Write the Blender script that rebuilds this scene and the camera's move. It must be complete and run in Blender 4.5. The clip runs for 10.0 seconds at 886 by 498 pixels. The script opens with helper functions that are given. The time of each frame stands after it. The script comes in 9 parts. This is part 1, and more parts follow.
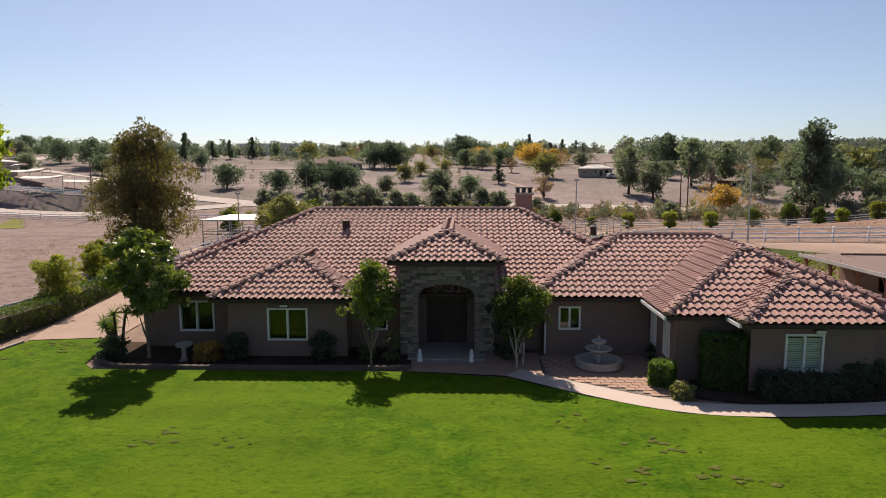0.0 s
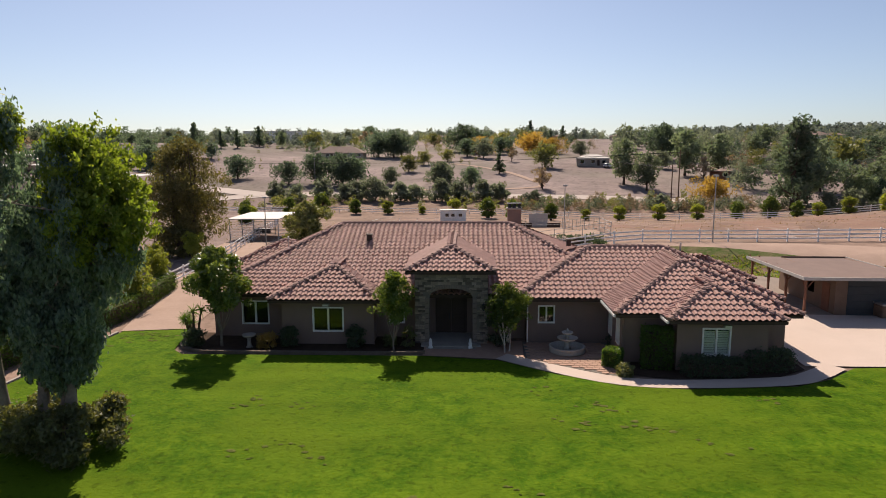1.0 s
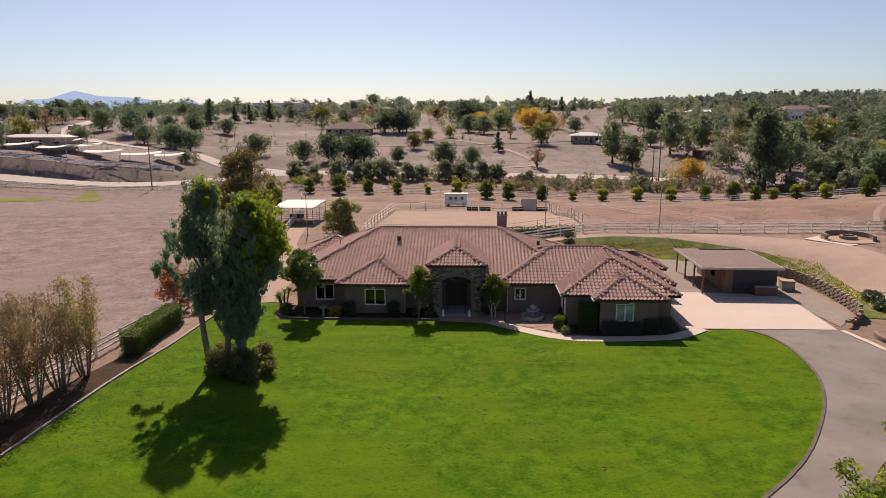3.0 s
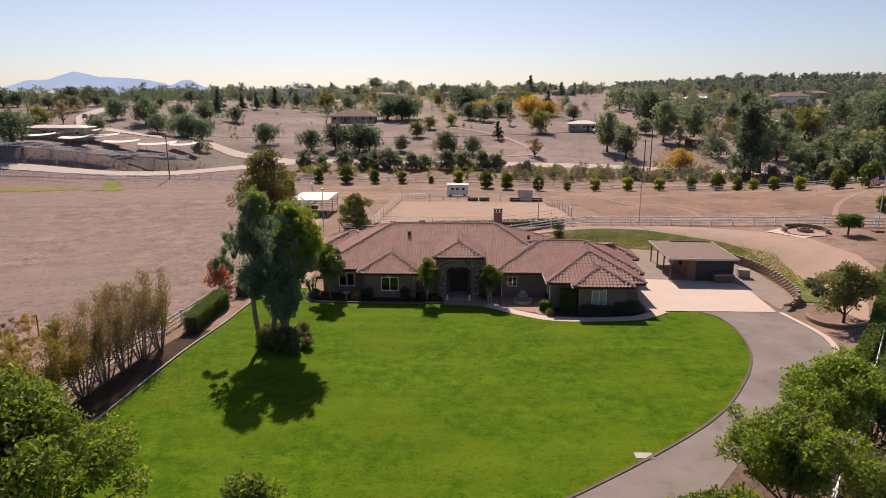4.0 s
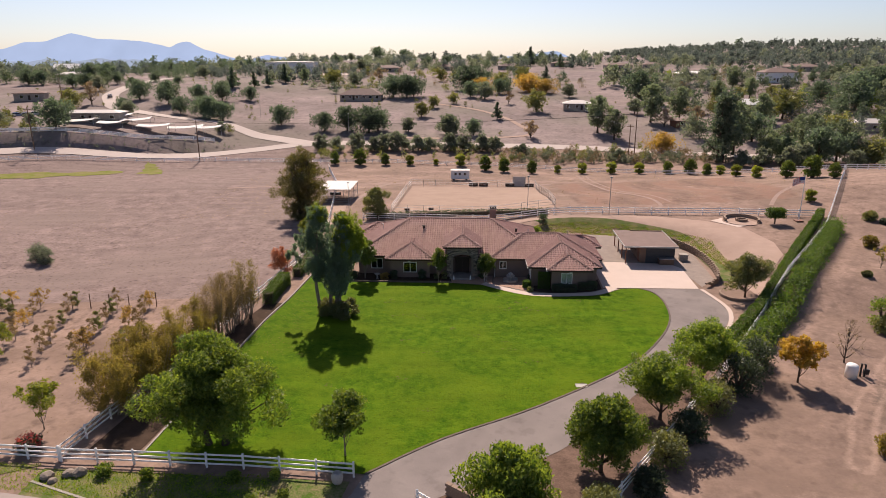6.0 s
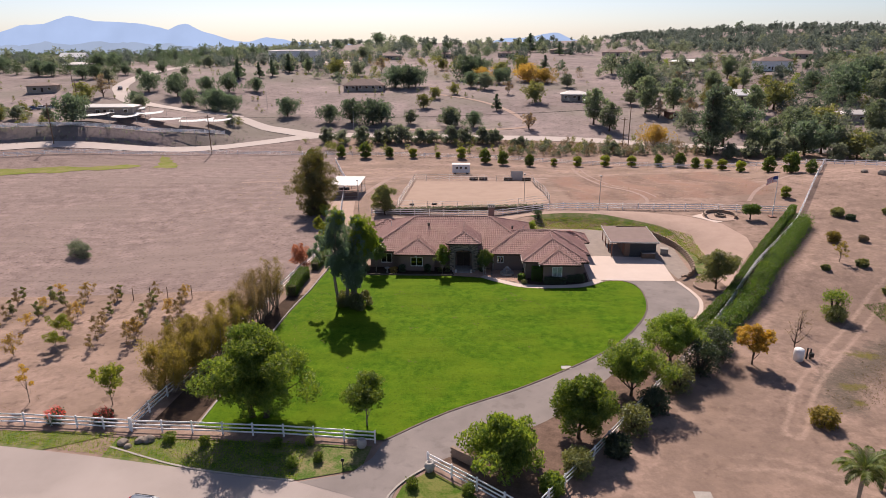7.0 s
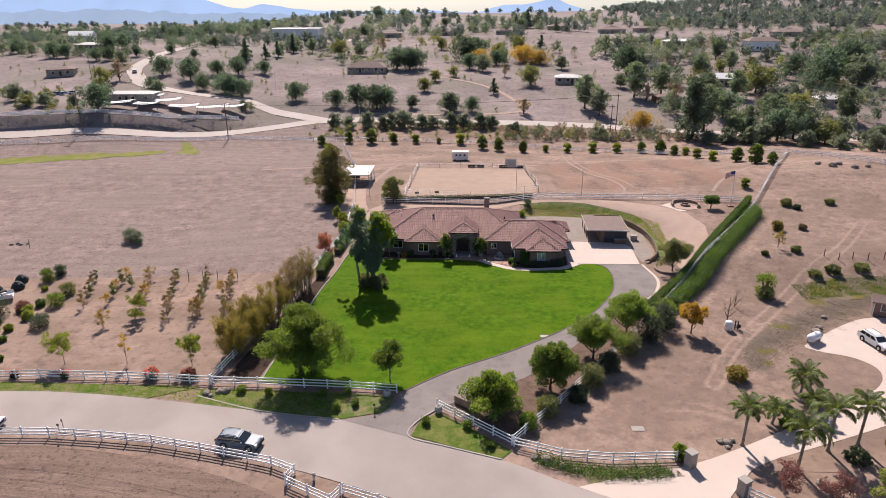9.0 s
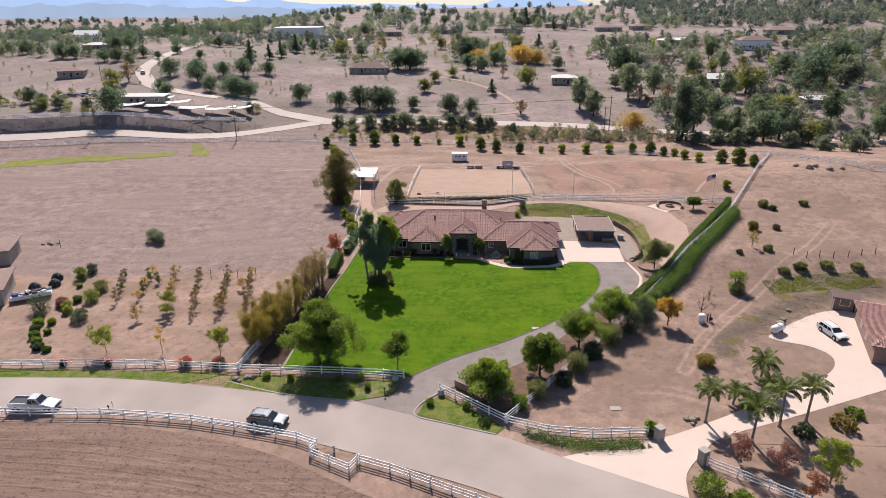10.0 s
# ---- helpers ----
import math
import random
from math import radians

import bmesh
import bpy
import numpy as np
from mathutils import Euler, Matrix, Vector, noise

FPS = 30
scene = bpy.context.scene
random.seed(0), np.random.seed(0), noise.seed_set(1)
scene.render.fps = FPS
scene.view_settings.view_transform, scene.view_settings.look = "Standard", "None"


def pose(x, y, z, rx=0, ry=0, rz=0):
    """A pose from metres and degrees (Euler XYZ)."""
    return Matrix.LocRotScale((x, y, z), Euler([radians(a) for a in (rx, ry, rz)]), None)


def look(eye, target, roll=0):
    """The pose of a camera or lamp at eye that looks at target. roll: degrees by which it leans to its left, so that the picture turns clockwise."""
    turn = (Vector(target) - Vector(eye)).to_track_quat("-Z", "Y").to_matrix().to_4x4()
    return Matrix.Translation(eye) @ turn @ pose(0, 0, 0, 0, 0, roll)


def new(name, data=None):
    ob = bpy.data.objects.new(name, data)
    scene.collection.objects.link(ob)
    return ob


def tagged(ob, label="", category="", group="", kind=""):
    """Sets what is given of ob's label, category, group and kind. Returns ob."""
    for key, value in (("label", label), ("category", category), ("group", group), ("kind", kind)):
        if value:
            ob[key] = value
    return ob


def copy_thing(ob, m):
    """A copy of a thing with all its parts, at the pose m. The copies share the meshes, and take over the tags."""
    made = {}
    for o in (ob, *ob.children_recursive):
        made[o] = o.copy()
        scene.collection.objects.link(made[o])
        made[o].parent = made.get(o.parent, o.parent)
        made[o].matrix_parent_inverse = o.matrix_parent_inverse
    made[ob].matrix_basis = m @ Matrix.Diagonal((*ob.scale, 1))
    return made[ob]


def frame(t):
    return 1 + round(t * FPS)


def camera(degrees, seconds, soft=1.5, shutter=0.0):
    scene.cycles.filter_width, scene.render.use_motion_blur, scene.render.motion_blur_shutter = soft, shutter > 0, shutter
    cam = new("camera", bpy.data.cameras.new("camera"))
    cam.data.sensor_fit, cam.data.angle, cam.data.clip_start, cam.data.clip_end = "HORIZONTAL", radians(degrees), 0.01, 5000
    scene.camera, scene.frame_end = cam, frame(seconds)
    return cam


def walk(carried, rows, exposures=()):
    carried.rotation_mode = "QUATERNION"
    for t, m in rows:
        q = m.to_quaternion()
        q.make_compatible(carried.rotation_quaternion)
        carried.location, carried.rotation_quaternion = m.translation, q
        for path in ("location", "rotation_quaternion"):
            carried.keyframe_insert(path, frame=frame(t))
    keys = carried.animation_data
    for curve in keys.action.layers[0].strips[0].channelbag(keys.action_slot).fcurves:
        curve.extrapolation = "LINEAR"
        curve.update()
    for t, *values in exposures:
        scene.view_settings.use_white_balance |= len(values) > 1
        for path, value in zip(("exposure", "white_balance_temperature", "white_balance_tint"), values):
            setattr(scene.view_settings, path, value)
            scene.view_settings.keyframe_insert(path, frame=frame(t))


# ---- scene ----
cam = camera(68.5, 10.0, 0.75)
PATH = [
    (0, (-0.672, -0.609, 8.539), (-0.736, 1.375, 8.296), -0.1),
    (0.5, (-0.649, -4.654, 9.845), (-0.715, -2.674, 9.575), -0.1),
    (1, (-0.59, -8.921, 11.283), (-0.66, -6.944, 10.988), -0.2),
    (1.5, (-0.548, -13.284, 12.806), (-0.62, -11.311, 12.483), -0.3),
    (2, (-0.603, -17.774, 14.352), (-0.674, -15.806, 14.0), -0.1),
    (2.5, (-0.592, -22.462, 15.878), (-0.664, -20.5, 15.499), -0.1),
    (4, (-0.567, -37.245, 20.939), (-0.642, -35.301, 20.476), -0.1),
    (4.5, (-0.517, -42.349, 22.989), (-0.593, -40.412, 22.498), -0.1),
    (5, (-0.617, -47.711, 25.324), (-0.694, -45.781, 24.804), -0.1),
    (5.5, (-0.678, -52.67, 27.524), (-0.754, -50.748, 26.977), -0.1),
    (7, (-0.74, -66.342, 34.694), (-0.818, -64.444, 34.07), -0.3),
    (7.5, (-0.859, -70.485, 37.108), (-0.934, -68.595, 36.458), -0.3),
    (8, (-0.812, -74.388, 39.266), (-0.887, -72.506, 38.594), -0.3),
    (8.5, (-0.801, -78.581, 41.479), (-0.875, -76.707, 40.784), -0.3),
    (9, (-0.836, -82.904, 43.832), (-0.908, -81.037, 43.117), -0.3),
    (9.5, (-0.85, -87.369, 46.204), (-0.921, -85.507, 45.477), -0.4),
    (10, (-0.776, -91.921, 48.543), (-0.846, -90.062, 47.809), -0.4),
]
walk(cam, [(t, look(eye, target, roll)) for t, eye, target, roll in PATH], [(0.0, 0.46, 7200, 14), (2.5, 0.34, 7400, 17), (5.0, 0.44, 7400, 21), (7.5, 0.55, 6700, 18), (10.0, 0.66, 6500, 14)])

# ---- light ----
SUN_TO = Vector((-0.20, 1.01, 1.0)).normalized()
world = bpy.data.worlds.new("sky")
scene.world = world
world.use_nodes = True
wn = world.node_tree.nodes
sky = wn.new("ShaderNodeTexSky")
sky.sky_type = "NISHITA"
sky.sun_disc = False
sky.sun_elevation = math.asin(SUN_TO.z)
sky.sun_rotation = math.atan2(SUN_TO.x, SUN_TO.y)
sky.air_density, sky.dust_density, sky.ozone_density = 0.8, 0.6, 4.8
wn["Background"].inputs["Strength"].default_value = 0.077
pale = wn.new("ShaderNodeHueSaturation")
pale.inputs["Saturation"].default_value = 0.86
world.node_tree.links.new(sky.outputs[0], pale.inputs["Color"])
lilac = wn.new("ShaderNodeMix")
lilac.data_type, lilac.blend_type = "RGBA", "MULTIPLY"
lilac.inputs["Factor"].default_value = 1.0
lilac.inputs["B"].default_value = (0.96, 1.0, 1.05, 1)
world.node_tree.links.new(pale.outputs[0], lilac.inputs["A"])
world.node_tree.links.new(lilac.outputs["Result"], wn["Background"].inputs["Color"])
sun_data = bpy.data.lights.new("sun", "SUN")
sun_data.energy, sun_data.angle, sun_data.color = 4.9, radians(0.6), (1.0, 0.93, 0.84)
sun = new("sun", sun_data)
sun.matrix_world = look((0, 0, 60), Vector((0, 0, 60)) - SUN_TO)


# ---- materials ----
MATS = {}


def material(name, a, b=None, rough=0.85, scale=3.0, fine=40.0, bump=0.25, metal=0.0, spread=0.5, world_space=False, c=None, big=0.15, dist=0.05, spec=0.3):
    """Two colours mixed by coarse and fine noise, with fine relief."""
    m = bpy.data.materials.new(name)
    m.use_nodes = True
    nt = m.node_tree
    n, link = nt.nodes, nt.links.new
    bsdf = n["Principled BSDF"]
    bsdf.inputs["Roughness"].default_value = rough
    bsdf.inputs["Metallic"].default_value = metal
    bsdf.inputs["Specular IOR Level"].default_value = spec
    b = b or tuple(v * 0.7 for v in a)
    if world_space:
        co = n.new("ShaderNodeNewGeometry").outputs["Position"]
    else:
        co = n.new("ShaderNodeTexCoord").outputs["Object"]
    n1 = n.new("ShaderNodeTexNoise")
    n1.inputs["Scale"].default_value, n1.inputs["Detail"].default_value = scale, 6
    n1.inputs["Roughness"].default_value = 0.65
    n2 = n.new("ShaderNodeTexNoise")
    n2.inputs["Scale"].default_value, n2.inputs["Detail"].default_value = fine, 4
    link(co, n1.inputs["Vector"])
    link(co, n2.inputs["Vector"])
    add = n.new("ShaderNodeMath")
    add.operation = "MULTIPLY_ADD"
    link(n2.outputs["Fac"], add.inputs[0])
    add.inputs[1].default_value = 0.5
    link(n1.outputs["Fac"], add.inputs[2])
    ramp = n.new("ShaderNodeMapRange")
    ramp.inputs["From Min"].default_value = 0.75 - spread / 2
    ramp.inputs["From Max"].default_value = 0.75 + spread / 2
    link(add.outputs[0], ramp.inputs["Value"])
    mix = n.new("ShaderNodeMix")
    mix.data_type = "RGBA"
    mix.inputs["A"].default_value, mix.inputs["B"].default_value = (*a, 1), (*b, 1)
    link(ramp.outputs[0], mix.inputs["Factor"])
    out = mix.outputs["Result"]
    if c:
        n3 = n.new("ShaderNodeTexNoise")
        n3.inputs["Scale"].default_value, n3.inputs["Detail"].default_value = big, 5
        link(co, n3.inputs["Vector"])
        r3 = n.new("ShaderNodeMapRange")
        r3.inputs["From Min"].default_value, r3.inputs["From Max"].default_value = 0.45, 0.62
        link(n3.outputs["Fac"], r3.inputs["Value"])
        m3 = n.new("ShaderNodeMix")
        m3.data_type = "RGBA"
        link(r3.outputs[0], m3.inputs["Factor"])
        link(out, m3.inputs["A"])
        m3.inputs["B"].default_value = (*c, 1)
        out = m3.outputs["Result"]
    link(out, bsdf.inputs["Base Color"])
    if bump:
        bp = n.new("ShaderNodeBump")
        bp.inputs["Strength"].default_value, bp.inputs["Distance"].default_value = bump, dist
        link(add.outputs[0], bp.inputs["Height"])
        link(bp.outputs[0], bsdf.inputs["Normal"])
    MATS[name] = m
    return m


def leaf_material(name, a, b, thin=0.45, rough=0.55, glow=(1.9, 1.7, 0.6)):
    """Leaves: each one a shade between two greens; light passes through them."""
    m = bpy.data.materials.new(name)
    m.use_nodes = True
    nt = m.node_tree
    n, link = nt.nodes, nt.links.new
    bsdf = n["Principled BSDF"]
    bsdf.inputs["Roughness"].default_value = rough
    bsdf.inputs["Specular IOR Level"].default_value = 0.35
    geo = n.new("ShaderNodeNewGeometry")
    mix = n.new("ShaderNodeMix")
    mix.data_type = "RGBA"
    mix.inputs["A"].default_value, mix.inputs["B"].default_value = (*a, 1), (*b, 1)
    link(geo.outputs["Random Per Island"], mix.inputs["Factor"])
    inf = n.new("ShaderNodeObjectInfo")
    hsv = n.new("ShaderNodeHueSaturation")
    mr = n.new("ShaderNodeMapRange")
    mr.inputs["To Min"].default_value, mr.inputs["To Max"].default_value = 0.75, 1.25
    link(inf.outputs["Random"], mr.inputs["Value"])
    link(mr.outputs[0], hsv.inputs["Value"])
    link(mix.outputs["Result"], hsv.inputs["Color"])
    link(hsv.outputs[0], bsdf.inputs["Base Color"])
    tr = n.new("ShaderNodeBsdfTranslucent")
    warm = n.new("ShaderNodeMix")
    warm.data_type, warm.blend_type = "RGBA", "MULTIPLY"
    warm.inputs["Factor"].default_value = 1.0
    link(hsv.outputs[0], warm.inputs["A"])
    warm.inputs["B"].default_value = (*glow, 1)
    link(warm.outputs["Result"], tr.inputs["Color"])
    ms = n.new("ShaderNodeMixShader")
    ms.inputs[0].default_value = thin
    link(bsdf.outputs[0], ms.inputs[1])
    link(tr.outputs[0], ms.inputs[2])
    link(ms.outputs[0], n["Material Output"].inputs["Surface"])
    MATS[name] = m
    return m


SOIL_A, SOIL_B = (0.312, 0.216, 0.172), (0.192, 0.131, 0.102)
SOIL_LOOK = dict(rough=0.95, scale=0.5, fine=2.2, bump=0.45, dist=0.15, spread=0.42, world_space=True, c=(0.222, 0.153, 0.118), big=0.06, spec=0.1)
SOIL = material("dry_soil", SOIL_A, SOIL_B, **SOIL_LOOK)


def streaks(mt, amount, along, turn=0.0, speck=1.7, dark=0.62):
    """Long faint lines left by harrow and mower, and specks of dead weed between them."""
    nd, lk = mt.node_tree.nodes, mt.node_tree.links
    bs = nd["Principled BSDF"]
    col = bs.inputs["Base Color"].links[0].from_socket
    geo, mp, ns, warp = nd.new("ShaderNodeNewGeometry"), nd.new("ShaderNodeMapping"), nd.new("ShaderNodeTexNoise"), nd.new("ShaderNodeTexNoise")
    warp.inputs["Scale"].default_value = 0.02
    lk.new(geo.outputs["Position"], warp.inputs["Vector"])
    bend = nd.new("ShaderNodeVectorMath")
    bend.operation = "MULTIPLY_ADD"
    lk.new(warp.outputs["Color"], bend.inputs[0])
    bend.inputs[1].default_value = (14, 14, 0)
    lk.new(geo.outputs["Position"], bend.inputs[2])
    mp.inputs["Rotation"].default_value = (0, 0, turn)
    mp.inputs["Scale"].default_value = along
    lk.new(bend.outputs[0], mp.inputs["Vector"])
    lk.new(mp.outputs[0], ns.inputs["Vector"])
    ns.inputs["Scale"].default_value, ns.inputs["Detail"].default_value = 1.0, 5
    mr = nd.new("ShaderNodeMapRange")
    mr.inputs["From Min"].default_value, mr.inputs["From Max"].default_value = 0.32, 0.68
    mr.inputs["To Min"].default_value, mr.inputs["To Max"].default_value = 1 - amount, 1 + amount
    lk.new(ns.outputs["Fac"], mr.inputs["Value"])
    sp = nd.new("ShaderNodeTexNoise")
    sp.inputs["Scale"].default_value, sp.inputs["Detail"].default_value = speck, 3
    lk.new(geo.outputs["Position"], sp.inputs["Vector"])
    m2 = nd.new("ShaderNodeMapRange")
    m2.inputs["From Min"].default_value, m2.inputs["From Max"].default_value = 0.56, 0.70
    m2.inputs["To Min"].default_value, m2.inputs["To Max"].default_value = 1.0, dark
    lk.new(sp.outputs["Fac"], m2.inputs["Value"])
    mul = nd.new("ShaderNodeMath")
    mul.operation = "MULTIPLY"
    lk.new(mr.outputs[0], mul.inputs[0])
    lk.new(m2.outputs[0], mul.inputs[1])
    hsv = nd.new("ShaderNodeHueSaturation")
    lk.new(col, hsv.inputs["Color"])
    lk.new(mul.outputs[0], hsv.inputs["Value"])
    lk.new(hsv.outputs[0], bs.inputs["Base Color"])


streaks(SOIL, 0.2, (0.06, 0.13, 0.05), 0.3, 0.8, 0.72)
# soil of the mown field, greyer and bluer: distance haze is in the colour
HAZED_FIELD = material("hazed_mown_soil", (0.268, 0.197, 0.175), (0.165, 0.119, 0.106), rough=0.95, scale=0.4, fine=2.4, bump=0.5, dist=0.18, spread=0.32, world_space=True, c=(0.215, 0.160, 0.140), big=0.05, spec=0.1)
streaks(HAZED_FIELD, 0.10, (0.05, 0.42, 0.05), 0.06)
# beyond the road the soil colour takes in more of the haze
HILL_SOIL = material("hazed_hill_soil", (0.280, 0.216, 0.202), (0.195, 0.152, 0.140), rough=0.95, scale=0.12, fine=1.2, bump=0.6, dist=0.3, spread=0.3, world_space=True, c=(0.190, 0.160, 0.135), big=0.02, spec=0.1)
streaks(HILL_SOIL, 0.16, (0.012, 0.035, 0.02), 0.1, 0.5, 0.7)
LAWN = material("lawn_grass", (0.036, 0.094, 0.004), (0.088, 0.152, 0.008), rough=0.9, scale=1.0, fine=6.0, bump=1.0, dist=0.08, spread=0.30, world_space=True, c=(0.086, 0.142, 0.008), big=0.16, spec=0.03)
streaks(LAWN, 0.13, (0.10, 0.5, 0.1), 0.75, 3.4, 0.68)
PATCH = material("weedy_green_grass", (0.135, 0.165, 0.022), (0.215, 0.185, 0.075), rough=0.9, scale=0.35, fine=3.0, bump=0.7, dist=0.1, spread=0.3, world_space=True, spec=0.05)
VERGE = material("rough_grass", (0.060, 0.112, 0.015), (0.200, 0.165, 0.085), rough=0.9, scale=0.7, fine=6.0, bump=0.9, dist=0.1, spread=0.3, world_space=True, spec=0.1)
GATE_GRASS = material("thin_gate_grass", (0.050, 0.100, 0.010), (0.150, 0.150, 0.045), rough=0.9, scale=0.7, fine=6.0, bump=0.9, dist=0.08, spread=0.3, world_space=True, spec=0.05)
ASPHALT = material("worn_asphalt", (0.25, 0.215, 0.198), (0.185, 0.158, 0.148), rough=1.0, scale=0.25, fine=14.0, bump=0.15, dist=0.02, world_space=True, c=(0.215, 0.185, 0.17), big=0.06, spec=0.04)
ICE_PLANT = material("creeping_ground_cover", (0.062, 0.088, 0.018), (0.175, 0.130, 0.042), rough=0.9, scale=0.8, fine=6.0, bump=1.0, dist=0.15, spread=0.3, world_space=True, c=(0.20, 0.15, 0.11), big=0.25, spec=0.05)
DEAD = material("dead_grass", (0.150, 0.150, 0.045), (0.045, 0.070, 0.012), rough=0.95, scale=3, fine=20, bump=0.4, dist=0.03, world_space=True, spec=0.03)
streaks(ASPHALT, 0.12, (0.25, 0.25, 0.1), 0.5, 0.9, 0.85)
STREET = material("street_asphalt", (0.335, 0.283, 0.258), (0.275, 0.232, 0.21), rough=1.0, scale=0.2, fine=16.0, bump=0.1, dist=0.02, world_space=True, c=(0.355, 0.30, 0.272), big=0.08, spec=0.04)
CONCRETE = material("tan_concrete", (0.55, 0.445, 0.385), (0.48, 0.385, 0.33), rough=0.85, scale=0.3, fine=12.0, bump=0.1, dist=0.02, world_space=True, c=(0.51, 0.405, 0.345), big=0.1, spec=0.2)
GRAVEL = material("grey_gravel", (0.30, 0.245, 0.21), (0.22, 0.18, 0.155), rough=0.95, scale=0.8, fine=16.0, bump=0.5, dist=0.05, world_space=True, spec=0.1)
DIRT_ROAD = material("pale_dirt", (0.395, 0.285, 0.230), (0.315, 0.222, 0.178), rough=0.95, scale=0.4, fine=6.0, bump=0.3, dist=0.05, world_space=True, spec=0.1)
SAND = material("arena_sand", (0.355, 0.255, 0.198), (0.295, 0.208, 0.16), rough=0.95, scale=0.3, fine=5.0, bump=0.3, dist=0.05, world_space=True, spec=0.1)
FAR_ROAD = material("far_road", (0.48, 0.41, 0.37), (0.42, 0.355, 0.32), rough=0.9, scale=0.1, fine=3.0, bump=0.0, world_space=True, spec=0.1)
STUCCO = material("taupe_stucco", (0.245, 0.172, 0.146), (0.212, 0.148, 0.125), rough=0.95, scale=0.8, fine=60.0, bump=0.3, dist=0.01, spec=0.1)
WHITE = material("white_paint", (0.80, 0.79, 0.77), (0.70, 0.69, 0.67), rough=0.5, scale=1.5, fine=20, bump=0.05, dist=0.01)
VINYL = material("white_vinyl_fence", (0.88, 0.87, 0.86), (0.80, 0.79, 0.77), rough=0.45, scale=0.7, fine=12, bump=0.03, dist=0.01)
TILE = material("clay_roof_tile", (0.48, 0.29, 0.25), (0.33, 0.19, 0.16), rough=0.72, scale=1.2, fine=25, bump=0.2, dist=0.02, spec=0.2)
RIDGE = material("darker_ridge_tile", (0.34, 0.215, 0.185), (0.22, 0.135, 0.115), rough=0.8, scale=1.5, fine=25, bump=0.2, dist=0.02, spec=0.15)
TRIM = material("dark_brown_trim", (0.07, 0.045, 0.035), (0.05, 0.033, 0.026), rough=0.7, scale=3, fine=30, bump=0.1)
STONE = material("ledge_stone", (0.33, 0.27, 0.215), (0.19, 0.155, 0.13), rough=0.9, scale=1.2, fine=9, bump=0.5, dist=0.03)
for mt in (STONE,):
    nd, lk = mt.node_tree.nodes, mt.node_tree.links
    old = nd["Principled BSDF"].inputs["Base Color"].links[0].from_socket
    rnd, val, rng_map = nd.new("ShaderNodeObjectInfo"), nd.new("ShaderNodeHueSaturation"), nd.new("ShaderNodeMapRange")
    rng_map.inputs["To Min"].default_value, rng_map.inputs["To Max"].default_value = 0.35, 1.5
    lk.new(rnd.outputs["Random"], rng_map.inputs["Value"])
    lk.new(rng_map.outputs[0], val.inputs["Value"])
    lk.new(old, val.inputs["Color"])
    lk.new(val.outputs[0], nd["Principled BSDF"].inputs["Base Color"])
MORTAR = material("stone_mortar", (0.22, 0.19, 0.16), (0.16, 0.14, 0.12), rough=0.95, scale=5, fine=30)
BARK = material("pale_bark", (0.30, 0.25, 0.20), (0.17, 0.135, 0.105), rough=0.95, scale=2.5, fine=14, bump=0.6, dist=0.05)
PALE_BARK = material("white_bark", (0.55, 0.50, 0.44), (0.32, 0.28, 0.24), rough=0.9, scale=4, fine=16, bump=0.3, dist=0.02)
DARK_BARK = material("dark_bark", (0.12, 0.088, 0.066), (0.07, 0.05, 0.038), rough=0.95, scale=3, fine=16, bump=0.6, dist=0.05)
IRON = material("dark_metal", (0.05, 0.05, 0.052), rough=0.5, metal=0.6, scale=4, fine=30, bump=0.05)
GALV = material("galvanised_steel", (0.42, 0.42, 0.42), (0.32, 0.32, 0.33), rough=0.45, metal=0.8, scale=3, fine=25, bump=0.05)
WOOD = material("weathered_wood", (0.22, 0.145, 0.10), (0.14, 0.09, 0.06), rough=0.9, scale=2, fine=25, bump=0.3, dist=0.02)
REDWOOD = material("red_brown_wood", (0.26, 0.115, 0.075), (0.19, 0.085, 0.055), rough=0.85, scale=2, fine=25, bump=0.2, dist=0.02)
BRICK = material("red_brick", (0.27, 0.14, 0.10), (0.19, 0.10, 0.075), rough=0.9, scale=4, fine=30, bump=0.3, dist=0.02)
PAVER = material("brick_paver", (0.42, 0.27, 0.20), (0.33, 0.20, 0.15), rough=0.9, scale=2, fine=25, bump=0.3, dist=0.02)
CAP_STONE = material("grey_concrete", (0.36, 0.32, 0.28), (0.27, 0.24, 0.21), rough=0.9, scale=2, fine=20, bump=0.3, dist=0.02)
ROCK = material("field_rock", (0.30, 0.245, 0.20), (0.17, 0.14, 0.115), rough=0.95, scale=2, fine=12, bump=0.5, dist=0.05)
FAR_ROOF = material("brown_shingle_roof", (0.24, 0.165, 0.14), (0.18, 0.125, 0.105), rough=0.9, scale=0.6, fine=6)
TIN = material("pale_sheet_roof", (0.52, 0.48, 0.45), (0.42, 0.39, 0.36), rough=0.6, scale=0.5, fine=8, bump=0.1)
CREAM = material("cream_wall", (0.36, 0.31, 0.265), (0.29, 0.25, 0.215), rough=0.9, scale=0.6, fine=8)
CANVAS = material("white_canvas", (0.78, 0.76, 0.73), (0.68, 0.66, 0.63), rough=0.8, scale=0.4, fine=6)

